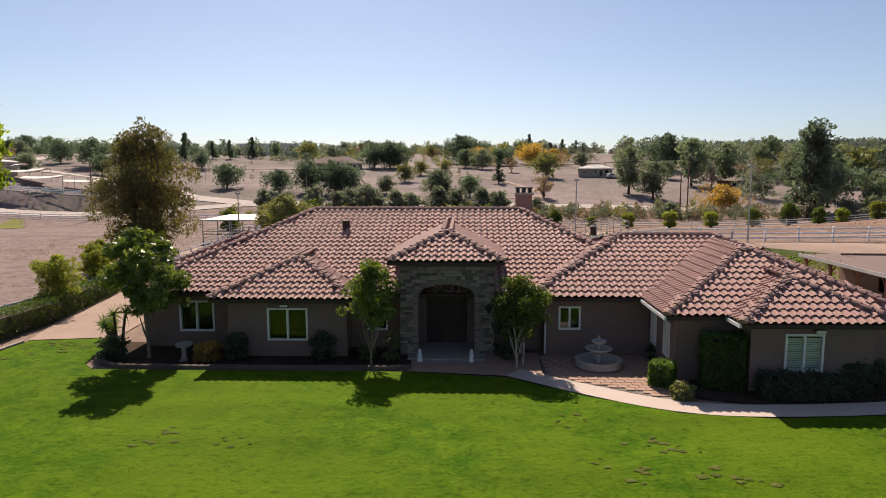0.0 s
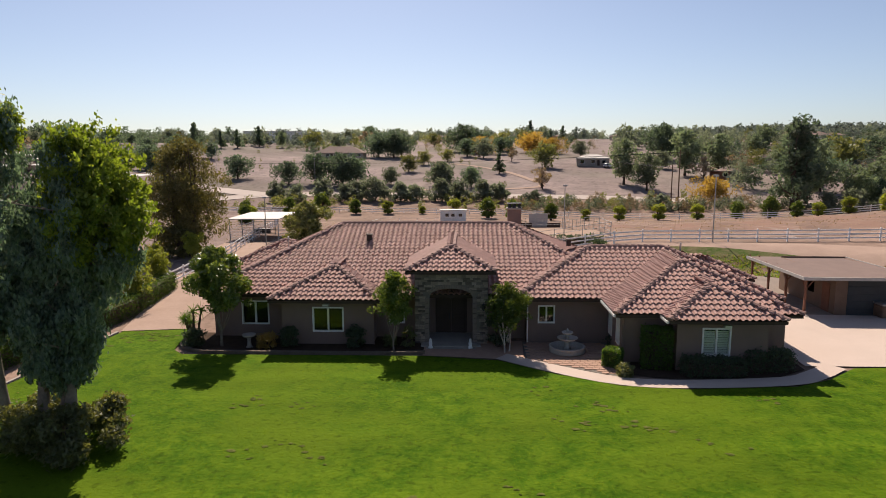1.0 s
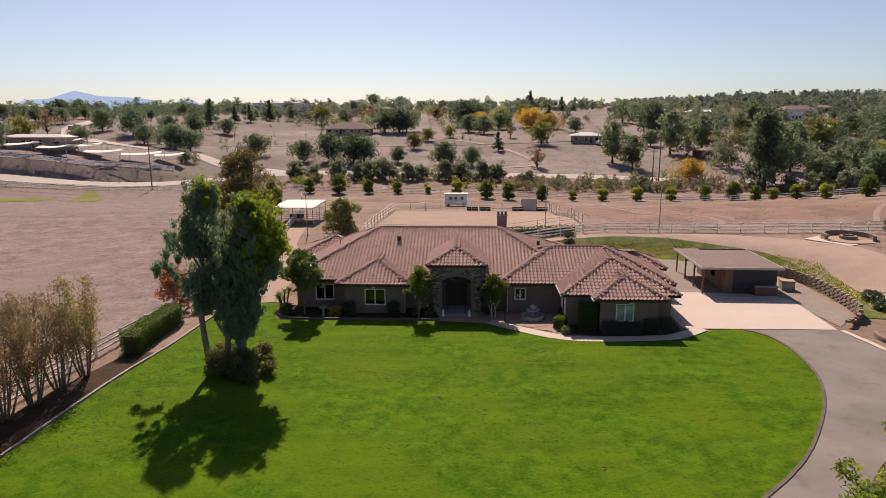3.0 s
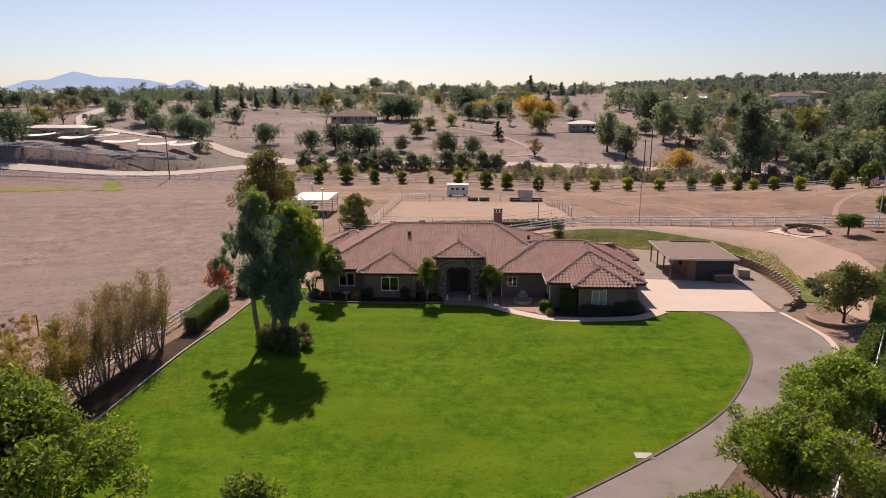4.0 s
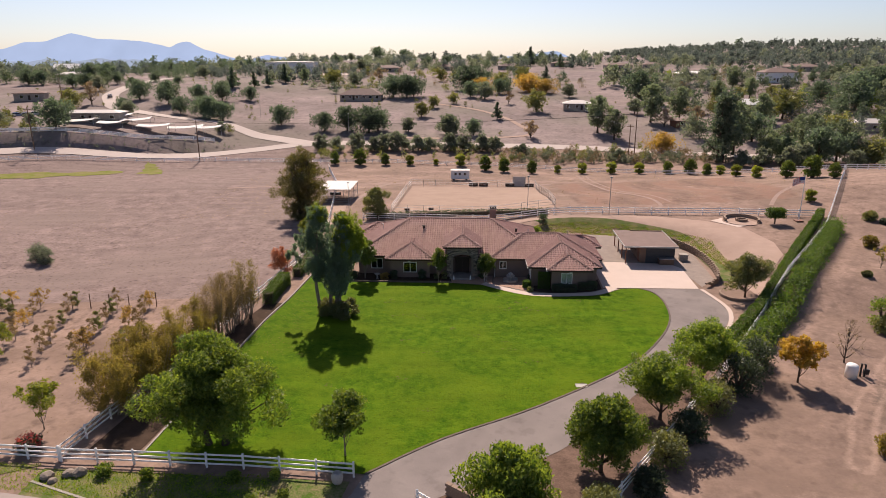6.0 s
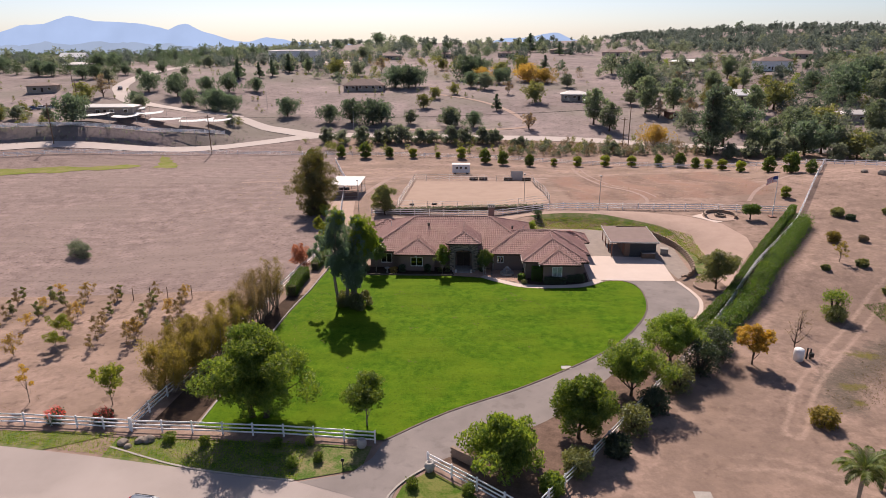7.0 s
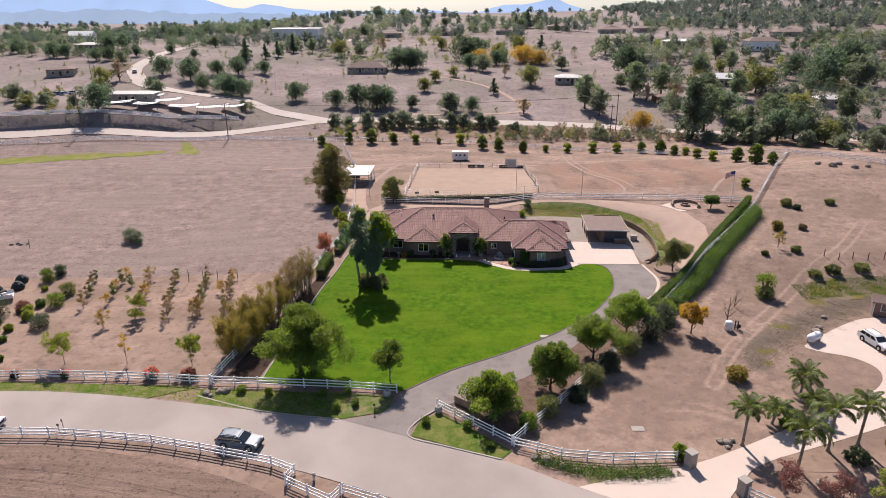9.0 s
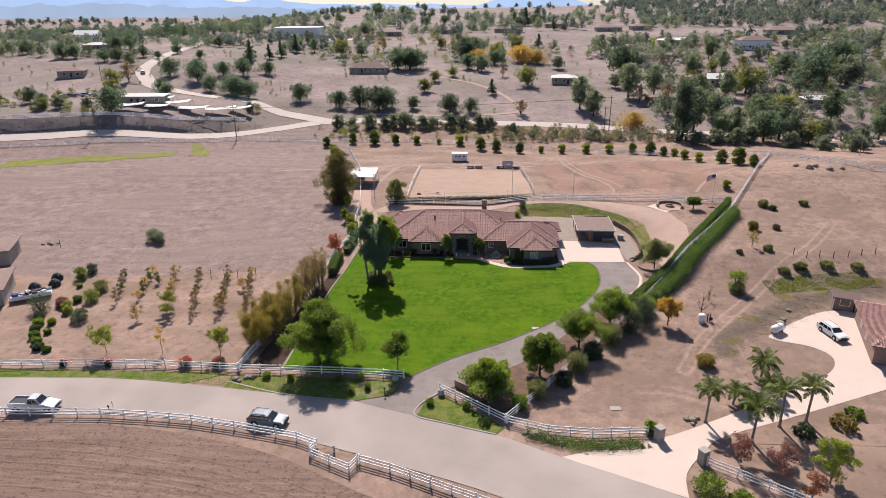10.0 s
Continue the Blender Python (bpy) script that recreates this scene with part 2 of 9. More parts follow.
L_EUC = leaf_material("grey_green_leaves", (0.078, 0.122, 0.094), (0.165, 0.215, 0.162), 0.40, 0.55, (1.5, 1.6, 0.95))
L_YEUC = leaf_material("yellow_green_leaves", (0.150, 0.215, 0.045), (0.260, 0.310, 0.065), 0.55, 0.55, (1.7, 1.75, 0.6))
L_GREEN = leaf_material("mid_green_leaves", (0.066, 0.124, 0.026), (0.185, 0.250, 0.060), 0.52)
L_DARK = leaf_material("dark_green_leaves", (0.042, 0.062, 0.038), (0.080, 0.105, 0.064), 0.32, 0.55, (1.5, 1.6, 0.8))
L_OLIVE = leaf_material("olive_leaves", (0.115, 0.135, 0.061), (0.189, 0.203, 0.101), 0.36)
L_GOLD = leaf_material("autumn_gold_leaves", (0.41, 0.265, 0.055), (0.52, 0.370, 0.095), 0.46)
L_RUSSET = leaf_material("muted_gold_leaves", (0.275, 0.185, 0.065), (0.370, 0.265, 0.100), 0.42)
L_PALEGUM = leaf_material("pale_gum_leaves", (0.120, 0.150, 0.105), (0.215, 0.245, 0.175), 0.48, 0.6, (1.4, 1.5, 0.9))
L_RED = leaf_material("autumn_red_leaves", (0.250, 0.105, 0.060), (0.370, 0.205, 0.110), 0.40, 0.6, (1.6, 1.0, 0.8))
L_BRONZE = leaf_material("dry_bronze_leaves", (0.150, 0.122, 0.036), (0.270, 0.205, 0.068), 0.5, 0.6, (1.5, 1.5, 0.7))
L_TAN = leaf_material("bare_twigs", (0.220, 0.165, 0.127), (0.286, 0.220, 0.176), 0.21)
L_HEDGE = leaf_material("hedge_leaves", (0.045, 0.096, 0.020), (0.098, 0.165, 0.036), 0.38)
# far woods: greyed and lightened so the leaf colour carries distance haze
L_WOODS = leaf_material("hazed_wood_leaves", (0.120, 0.136, 0.100), (0.205, 0.215, 0.160), 0.48, 0.6, (1.3, 1.4, 1.0))
L_PALM = leaf_material("palm_fronds", (0.080, 0.120, 0.040), (0.185, 0.225, 0.085), 0.42)
# the palest far leaves, with still more haze put into the colour
L_FAR = leaf_material("hazed_far_leaves", (0.118, 0.142, 0.125), (0.192, 0.214, 0.188), 0.45, 0.7, (1.2, 1.3, 1.1))
# lightened and made more translucent, also in place of haze
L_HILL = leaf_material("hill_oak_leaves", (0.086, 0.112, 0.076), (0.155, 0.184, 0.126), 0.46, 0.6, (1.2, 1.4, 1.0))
L_THICKET = leaf_material("dry_poplar_leaves", (0.170, 0.115, 0.065), (0.270, 0.195, 0.110), 0.45, 0.6, (1.4, 1.4, 0.8))
L_YEUC2 = leaf_material("olive_yellow_leaves", (0.125, 0.165, 0.035), (0.215, 0.250, 0.055), 0.48)
L_MAGNOLIA = leaf_material("glossy_dark_leaves", (0.048, 0.088, 0.026), (0.140, 0.185, 0.058), 0.34, 0.35)
L_TALL = leaf_material("olive_brown_gum_leaves", (0.085, 0.088, 0.042), (0.180, 0.168, 0.078), 0.42)
L_PORCH = leaf_material("fine_green_leaves", (0.050, 0.086, 0.024), (0.130, 0.175, 0.048), 0.42)
L_DUSKY = leaf_material("dusky_red_leaves", (0.165, 0.072, 0.066), (0.265, 0.145, 0.120), 0.4, 0.6, (1.5, 1.1, 0.9))
L_PINK = leaf_material("pink_flowers", (0.500, 0.060, 0.100), (0.600, 0.140, 0.150), 0.36)


def glass_material(name, tint, rough=0.03):
    m = bpy.data.materials.new(name)
    m.use_nodes = True
    b = m.node_tree.nodes["Principled BSDF"]
    b.inputs["Base Color"].default_value = (*tint, 1)
    b.inputs["Roughness"].default_value = rough
    b.inputs["Transmission Weight"].default_value = 1.0
    b.inputs["IOR"].default_value = 1.45
    MATS[name] = m
    return m


GLASS = glass_material("window_glass", (0.9, 0.95, 0.92))


def plain(name, rgb, rough=0.4, metal=0.0, coat=0.0):
    m = bpy.data.materials.new(name)
    m.use_nodes = True
    b = m.node_tree.nodes["Principled BSDF"]
    b.inputs["Base Color"].default_value = (*rgb, 1)
    b.inputs["Roughness"].default_value, b.inputs["Metallic"].default_value = rough, metal
    b.inputs["Coat Weight"].default_value = coat
    MATS[name] = m
    return m


CAR_GLASS = plain("dark_car_glass", (0.015, 0.018, 0.02), 0.05, 0.0, 0.5)
TYRE = plain("black_rubber", (0.02, 0.02, 0.02), 0.85)
ALLOY = plain("alloy_rim", (0.45, 0.45, 0.47), 0.3, 0.9)
LAMP_LENS = plain("clear_lamp_lens", (0.75, 0.75, 0.75), 0.1)
RED_LENS = plain("red_lamp_lens", (0.35, 0.01, 0.01), 0.15)
REFLECTION_PALE = plain("pale_reflection", (0.55, 0.58, 0.54), 0.8)
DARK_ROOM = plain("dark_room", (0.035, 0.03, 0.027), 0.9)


# ---- small building helpers ----
def mesh_from(name, verts, faces, smooth=False):
    me = bpy.data.meshes.new(name)
    me.from_pydata([tuple(v) for v in verts], [], [tuple(f) for f in faces])
    if smooth:
        me.polygons.foreach_set("use_smooth", [True] * len(me.polygons))
    me.update()
    return me


def part(name, src, mat, parent=None, label="", smooth=False):
    """Links a bmesh or a mesh as one object under a thing or a part."""
    if isinstance(src, bmesh.types.BMesh):
        me = bpy.data.meshes.new(name)
        if smooth:
            for fc in src.faces:
                fc.smooth = True
        src.to_mesh(me)
        src.free()
    else:
        me = src
    if mat and not me.materials:
        me.materials.append(mat)
    ob = new(name, me)
    if parent:
        ob.parent = parent
    if label:
        ob["label"] = label
    return ob


def thing(name, at=(0, 0, 0), turn=0.0, label="", category="", group="", kind=""):
    e = new(name)
    e.empty_display_size = 0.3
    e.matrix_basis = pose(at[0], at[1], at[2], 0, 0, turn)
    return tagged(e, label, category, group, kind)


def box(bm, x0, x1, y0, y1, z0, z1, bevel=0.0):
    r = bmesh.ops.create_cube(bm, size=1.0, matrix=Matrix.LocRotScale(((x0 + x1) / 2, (y0 + y1) / 2, (z0 + z1) / 2), None, (abs(x1 - x0), abs(y1 - y0), abs(z1 - z0))))
    if bevel:
        edges = {e for v in r["verts"] for e in v.link_edges}
        bmesh.ops.bevel(bm, geom=list(edges), offset=bevel, segments=1, affect="EDGES")
    return r["verts"]


def boxed(*dims, bevel=0.0):
    bm = bmesh.new()
    box(bm, *dims, bevel=bevel)
    return bm


def tube_arrays(points, radii, sides=6):
    """Rings along a line of points, as vertices and faces."""
    vs, fs = [], []
    pts = [Vector(p) for p in points]
    for i, p in enumerate(pts):
        d = (pts[min(i + 1, len(pts) - 1)] - pts[max(i - 1, 0)]).normalized()
        a = d.cross(Vector((0.3, 0.9, 0.1))).normalized()
        b = d.cross(a)
        for k in range(sides):
            w = 2 * math.pi * k / sides
            vs.append(p + float(radii[i]) * (math.cos(w) * a + math.sin(w) * b))
    for i in range(len(pts) - 1):
        for k in range(sides):
            k2 = (k + 1) % sides
            fs.append((i * sides + k, i * sides + k2, (i + 1) * sides + k2, (i + 1) * sides + k))
    fs.append(tuple(range(sides))[::-1])
    fs.append(tuple((len(pts) - 1) * sides + k for k in range(sides)))
    return vs, fs


def joined(chunks):
    vs, fs = [], []
    for v, f in chunks:
        o = len(vs)
        vs += list(v)
        fs += [tuple(i + o for i in q) for q in f]
    return vs, fs


def grown(chunks):
    """Tubes joined into one branching piece: each one is tied to the nearest point of the wood before it."""
    vs, fs = [], []
    for v, f in chunks:
        o = len(vs)
        if o:
            a = np.array([tuple(p) for p in vs])
            k = int(np.argmin(((a - np.array(tuple(v[0]))) ** 2).sum(1)))
            fs.append((k, o, o + 1))
        vs += list(v)
        fs += [tuple(i + o for i in q) for q in f]
    return vs, fs


# ---- ground ----
PROFILE = [(-600, -4), (-60, -1.0), (-30, -0.7), (0, -0.45), (18, -0.02), (60, 0), (80, -0.4), (105, -1.6), (130, -3.6), (150, -3.2), (170, -1.4), (200, 1.8), (250, 6.6), (300, 11), (400, 17), (580, 22), (800, 23), (1100, 23), (1500, 12), (4000, -60)]
PY, PZ = [p[0] for p in PROFILE], [p[1] for p in PROFILE]


def sstep(a, b, v):
    t = min(1.0, max(0.0, (v - a) / (b - a)))
    return t * t * (3 - 2 * t)


def ground(x, y):
    """Height of the land."""
    s = 6 + abs(y) * 0.05
    z = 0.25 * np.interp(y - s, PY, PZ) + 0.5 * np.interp(y, PY, PZ) + 0.25 * np.interp(y + s, PY, PZ)
    d = math.hypot((x - 17) / 1.05, y - 33)
    z += 1.9 * sstep(19.5, 25, d) * sstep(1, 19, x) * sstep(14, 26, y) * sstep(95, 70, y)
    z += 6.2 * math.exp(-(((x - 100) / 40) ** 2) - ((y - 85) / 38) ** 2)
    z += 6.0 * sstep(-85, -140, x) * sstep(105, 150, y) * sstep(420, 260, y)
    z -= 1.6 * sstep(-25, -70, x) * sstep(-20, 20, y) * sstep(110, 70, y)
    z += 18 * math.exp(-(((x - 520) / 260) ** 2) - ((y - 1000) / 300) ** 2)
    z -= 20 * sstep(-140, -400, x) * sstep(380, 620, y)
    yr = np.interp(x, (-260, -168, -139, -111, -90, -70), (128, 134, 138.5, 145, 157, 170))
    z += 3.5 * sstep(5.2, 7.6, y - yr) * sstep(-78, -100, x) * sstep(70, 30, y - yr)
    return float(z)


def axis_steps(lo, mid_lo, mid_hi, hi, step):
    a = list(np.arange(mid_lo, mid_hi + 0.01, step))
    d, v = step, mid_hi
    while v < hi:
        d = min(d * 1.12, 150)
        v += d
        a.append(v)
    d, v = step, mid_lo
    while v > lo:
        d = min(d * 1.12, 150)
        v -= d
        a.insert(0, v)
    return a


gx, gy = axis_steps(-4200, -70, 90, 4200, 2.0), axis_steps(-700, -60, 160, 4300, 2.0)
gverts = [(x, y, ground(x, y)) for y in gy for x in gx]
nx = len(gx)
GX, GY, GZ = np.array(gx), np.array(gy), np.array([v[2] for v in gverts]).reshape(len(gy), nx)
gfaces = [(j * nx + i, j * nx + i + 1, (j + 1) * nx + i + 1, (j + 1) * nx + i) for j in range(len(gy) - 1) for i in range(nx - 1)]
land = part("ground", mesh_from("ground", gverts, gfaces, True), SOIL)
land.data.materials.append(HAZED_FIELD)
land.data.materials.append(HILL_SOIL)
for fc in land.data.polygons:
    cx, cy, _ = fc.center
    road_y = np.interp(cx, (-260, -168, -111, -74, -40, 39, 80, 140, 220), (128, 134, 145, 166, 176, 170, 160, 150, 140))
    if cy > road_y:
        fc.material_index = 2
    elif cx < np.interp(cy, (19, 36, 60, 100, 137), (-27.5, -25.5, -26.6, -33, -43)) and cy > 19:
        fc.material_index = 1
tagged(land, "dry tan soil of fields and hills", "ground", kind="structure")


def drape(name, outline, mat, lift=0.05, step=3.0, label="", category="ground", parent=None):
    """A thin sheet with the given outline, laid on the land."""
    bm = bmesh.new()
    pts = []
    for (x0, y0), (x1, y1) in zip(outline, outline[1:] + outline[:1]):
        n = max(1, int(math.hypot(x1 - x0, y1 - y0) / step))
        pts += [(x0 + (x1 - x0) * i / n, y0 + (y1 - y0) * i / n) for i in range(n)]
    vs = [bm.verts.new((x, y, 0)) for x, y in pts]
    es = [bm.edges.new((a, b)) for a, b in zip(vs, vs[1:] + vs[:1])]
    bmesh.ops.triangle_fill(bm, use_beauty=True, use_dissolve=False, edges=es)
    xs, ys = [p[0] for p in pts], [p[1] for p in pts]
    for axis, lo, hi in ((0, min(xs), max(xs)), (1, min(ys), max(ys))):
        v = math.floor(lo / step) * step + step
        while v < hi:
            co = (v, 0, 0) if axis == 0 else (0, v, 0)
            no = (1, 0, 0) if axis == 0 else (0, 1, 0)
            bmesh.ops.bisect_plane(bm, geom=bm.verts[:] + bm.edges[:] + bm.faces[:], dist=1e-4, plane_co=co, plane_no=no)
            v += step
    for v in bm.verts:
        v.co.z = ground(v.co.x, v.co.y) + lift
    bmesh.ops.recalc_face_normals(bm, faces=bm.faces[:])
    if sum(fc.normal.z for fc in bm.faces) < 0:
        bmesh.ops.reverse_faces(bm, faces=bm.faces[:])
    ob = part(name, bm, mat, parent, smooth=True)
    if not parent:
        tagged(ob, label, category, kind="structure")
    return ob


def smooth_line(pts, n=4):
    """Catmull-Rom through the points."""
    out = []
    for i in range(len(pts) - 1):
        p0, p1, p2, p3 = (np.array(pts[max(0, min(len(pts) - 1, k))], float) for k in (i - 1, i, i + 1, i + 2))
        for k in range(n):
            t = k / n
            out.append(tuple(0.5 * (2 * p1 + (p2 - p0) * t + (2 * p0 - 5 * p1 + 4 * p2 - p3) * t * t + (3 * p1 - p0 - 3 * p2 + p3) * t**3)))
    out.append(tuple(pts[-1]))
    return out


def band(pts, width):
    """The outline of a strip of that width along a line."""
    left, right = [], []
    for i, p in enumerate(pts):
        a, b = np.array(pts[max(i - 1, 0)]), np.array(pts[min(i + 1, len(pts) - 1)])
        d = (b - a) / np.linalg.norm(b - a)
        n = np.array((-d[1], d[0])) * width / 2
        left.append(tuple(np.array(p) + n))
        right.append(tuple(np.array(p) - n))
    return left + right[::-1]


def ragged(outline, amp=1.2, step=1.2, seed=0):
    """The outline of a patch with an uneven edge."""
    out = []
    for (x0, y0), (x1, y1) in zip(outline, outline[1:] + outline[:1]):
        n = max(1, int(math.hypot(x1 - x0, y1 - y0) / step))
        for i in range(n):
            x, y = x0 + (x1 - x0) * i / n, y0 + (y1 - y0) * i / n
            p = Vector((x * 0.45, y * 0.45, seed))
            out.append((x + amp * noise.noise(p), y + amp * noise.noise(p + Vector((31, 7, 0)))))
    return out


DRIVE_IN = smooth_line([(-8.3, -15.5), (-2.6, -10.6), (5.8, -5.2), (15.4, 2.6), (20.2, 8.7), (23.0, 14.2), (23.9, 19.5), (23.5, 23.0), (22.0, 24.6)])
DRIVE_OUT = smooth_line([(29.8, 24.6), (30.8, 18.0), (29.2, 13.2), (24.6, 7.8), (18.8, 1.8), (8.7, -10.2), (1.5, -15.5), (-3.6, -18.6), (-6.2, -21.4), (-6.9, -24.2)])
STREET_N = smooth_line([(-170, -19), (-66, -17.0), (-49, -16.9), (-36, -18.3), (-24.7, -20.0), (-14.8, -21.4), (-6.9, -24.2), (3.1, -27.7), (10, -31.3), (22.7, -37.6), (60, -60), (90, -85)])
STREET_S = smooth_line([(-170, -26.8), (-59, -24.9), (-44, -24.8), (-30, -26.5), (-19.5, -29.3), (-8.5, -33.2), (3.9, -38.2), (20, -47), (45, -62), (75, -90)])
drape("street", STREET_N + STREET_S[::-1], STREET, 0.05, 4, "pale grey worn asphalt street", "road")
drape("driveway", DRIVE_IN + [(29.8, 24.6)] + DRIVE_OUT[1:] + [(-14.8, -21.45), (-10.6, -20.2), (-9.0, -18.0)], ASPHALT, 0.06, 3, "curving grey asphalt driveway beside the lawn", "driveway")
LAWN_N = [(-16.6, 26.0), (-3, 26.0), (1.2, 25.3), (4, 23.2), (7, 21.6), (10, 21.2), (15.4, 21.7), (17.5, 22.7), (19.6, 24.4)]
lawn = drape("lawn", DRIVE_IN + LAWN_N[::-1] + [(-17.4, 26.8), (-18.2, 31.2), (-22.4, 30.5), (-22.9, 24), (-23.3, 19.2), (-24.3, 12.5), (-25.4, 0), (-26.6, -13.9), (-20, -14.6), (-9.2, -15.4)], LAWN, 0.07, 3, "bright green mown front lawn with bare spots", "lawn")
drape("forecourt", [(17.3, 24.7), (29.8, 24.7), (30.2, 33.0), (29.0, 35.2), (20.0, 36), (17.6, 35)], CONCRETE, 0.075, 3, "pale pinkish concrete forecourt beside the house", "driveway")
drape("gravel_yard", [(17.6, 35.5), (20, 36.1), (29.5, 35.2), (30.5, 25.5), (33.2, 28.4), (34.0, 40), (32, 44.5), (24.5, 51), (12, 52), (-6, 52), (-17, 48), (-17, 46), (10, 46), (18, 39)], GRAVEL, 0.045, 3, "grey gravel yard behind the house", "yard")
BANK_TOP = smooth_line([(11.2, 56.9), (14.5, 56.9), (21.3, 56.6), (26.8, 54.7), (33.5, 49.7), (35.9, 45.4), (36.9, 40.3), (36.8, 34.5), (36.4, 27.5)])
BANK_FOOT = smooth_line([(12.6, 55.1), (17.6, 54.4), (21.4, 52.1), (27.5, 49.0), (33.2, 45.6), (34.2, 40.6), (34.2, 30.1), (34.0, 28.0)])
drape("back_dirt_road", smooth_line([(-24, 54), (-10, 56), (4, 55.8)]) + BANK_TOP + [(36, 20), (39.3, 26.2), (44.7, 34), (46, 40), (44.8, 48), (40, 53), (33, 56.5), (24, 58.6), (15, 59.2), (-20, 60)], DIRT_ROAD, 0.05, 2.0, "pale dirt track and yard above the bank", "road")
drape("bank_grass", BANK_TOP + BANK_FOOT[::-1], VERGE, 0.06, 1.5, "rough green grass on the bank", "grass")
drape("side_dirt_road", smooth_line([(-18.4, 31.4), (-19, 38), (-20, 48), (-24, 60), (-26, 74)]) + smooth_line([(-32, 74), (-30, 60), (-27, 45), (-24.5, 38), (-22.6, 30.7)]), DIRT_ROAD, 0.05, 2.5, "pale dirt lane along the house", "road")
drape("arena_floor", [(-15.6, 67.5), (15.8, 65.5), (15.4, 99.2), (-14.8, 101)], SAND, 0.05, 4, "tan sand riding arena floor", "arena")
drape("front_verge", [(-33, -15.6), (-9.3, -16.4), (-9.8, -19.6), (-14.9, -21.2)] + [p for p in STREET_N[::-1] if -36 < p[0] < -15.2], VERGE, 0.055, 2.5, "patchy grass verge beside the street", "grass")
drape("street_verge", [(-170, -15.4), (-66, -14.6), (-33.4, -15.2)] + [p for p in STREET_N[::-1] if p[0] < -36], VERGE, 0.055, 3, "patchy grass verge under the fence", "grass")
drape("gate_verge", [(-3.8, -19.6), (4.2, -26.2), (3.0, -27.5), (-6.7, -24.0), (-6.0, -21.6)], GATE_GRASS, 0.055, 2, "small triangle of grass beside the gate", "grass")
drape("path", band(smooth_line([(1.4, 26.0), (4.2, 23.9), (7, 22.3), (10, 21.9), (15.2, 22.4), (17.2, 23.4), (18.8, 24.7)]), 1.15), CONCRETE, 0.085, 1.5, "curved pale concrete garden path", "path")
drape("neighbour_driveway", smooth_line([(10.3, -31.4), (16, -29.5), (22.6, -27.7), (31, -23.6), (42, -17.4), (49, -13.4), (51.8, -9.4), (50.4, -6.2), (46, -4.2), (46.2, -2.2), (56, 4.4), (61, 5.4)]) + [(74, 5.4), (74, -14)] + smooth_line([(54.7, -17), (39.5, -23.4), (29.8, -27.4), (26.6, -30.2), (23.6, -33.8), (22.7, -37.5)]), CONCRETE, 0.06, 3, "pale concrete driveway of the neighbouring house", "driveway")
drape("green_patch", ragged(smooth_line([(-150, 111), (-137, 115), (-128, 116.5), (-122.4, 119.1), (-114, 120), (-107.7, 123.4), (-103, 126.6), (-100, 124), (-106, 117.5), (-112, 116), (-118, 111.5), (-124, 111), (-131, 107), (-140, 104), (-150, 102)]), 1.8), PATCH, 0.06, 3, "thin strip of green grass in a dry field", "grass")
drape("green_patch", ragged(smooth_line([(-95.5, 123), (-91, 123.6), (-90, 128), (-94, 134), (-98, 140), (-101, 141), (-99, 134), (-96, 128)]), 1.8), PATCH, 0.06, 3, "small patch of green weeds in a dry field", "grass")
# far roads
drape("far_road", band(smooth_line([(-260, 128), (-168, 134), (-139, 138.5), (-111, 145), (-90, 157), (-74, 166), (-60, 174), (-40, 176.5), (-7, 174), (39, 170), (80, 160), (140, 150), (220, 140)]), 6.5), FAR_ROAD, 0.12, 4, "pale road beyond the fields", "road")
drape("winding_road", band(smooth_line([(-58, 175), (-74, 184), (-100, 196.5), (-125, 199), (-146, 212), (-158, 230), (-168, 250), (-174, 289), (-181, 348), (-190, 400)]), 7.0), FAR_ROAD, 0.16, 5, "pale road winding up the hill", "road")
drape("hill_track", band(smooth_line([(-40, 186), (-8, 184), (16, 187), (23, 193), (20, 206), (14, 224), (2, 243), (-16, 258)]), 2.2), DIRT_ROAD, 0.12, 4, "dirt track looping over the hill", "road")


# ---- house ----
SLOPE = 0.428
TILE_W, TILE_GAP = 0.33, 0.45


def tile_arrays():
    """One barrel tile: across u, up the slope v, off the roof n."""
    prof = [(0.0, 0.012), (0.05, 0.012), (0.095, 0.07), (0.17, 0.105), (0.245, 0.07), (0.29, 0.012), (0.33, 0.012)]
    low = [(u, 0.0, n + 0.07) for u, n in prof]
    high = [(u, 0.52, n + 0.006) for u, n in prof]
    lip = [(u, 0.015, n + 0.07 - 0.035) for u, n in prof]
    k = len(prof)
    f = [(i, i + 1, k + i + 1, k + i) for i in range(k - 1)]
    f += [(2 * k + i, 2 * k + i + 1, i + 1, i) for i in range(k - 1)]
    return np.array(low + high + lip), f


TILE_V, TILE_F = tile_arrays()
TILE_ME = mesh_from("tile", TILE_V, TILE_F)
TILE_ME.materials.append(TILE)


def inside(poly, u, v, grow=0.0):
    """Whether (u, v) lies in a convex outline, given counter-clockwise."""
    for (a, b), (c, d) in zip(poly, poly[1:] + poly[:1]):
        ln = math.hypot(c - a, d - b) or 1
        if ((c - a) * (v - b) - (d - b) * (u - a)) / ln < -grow:
            return False
    return True


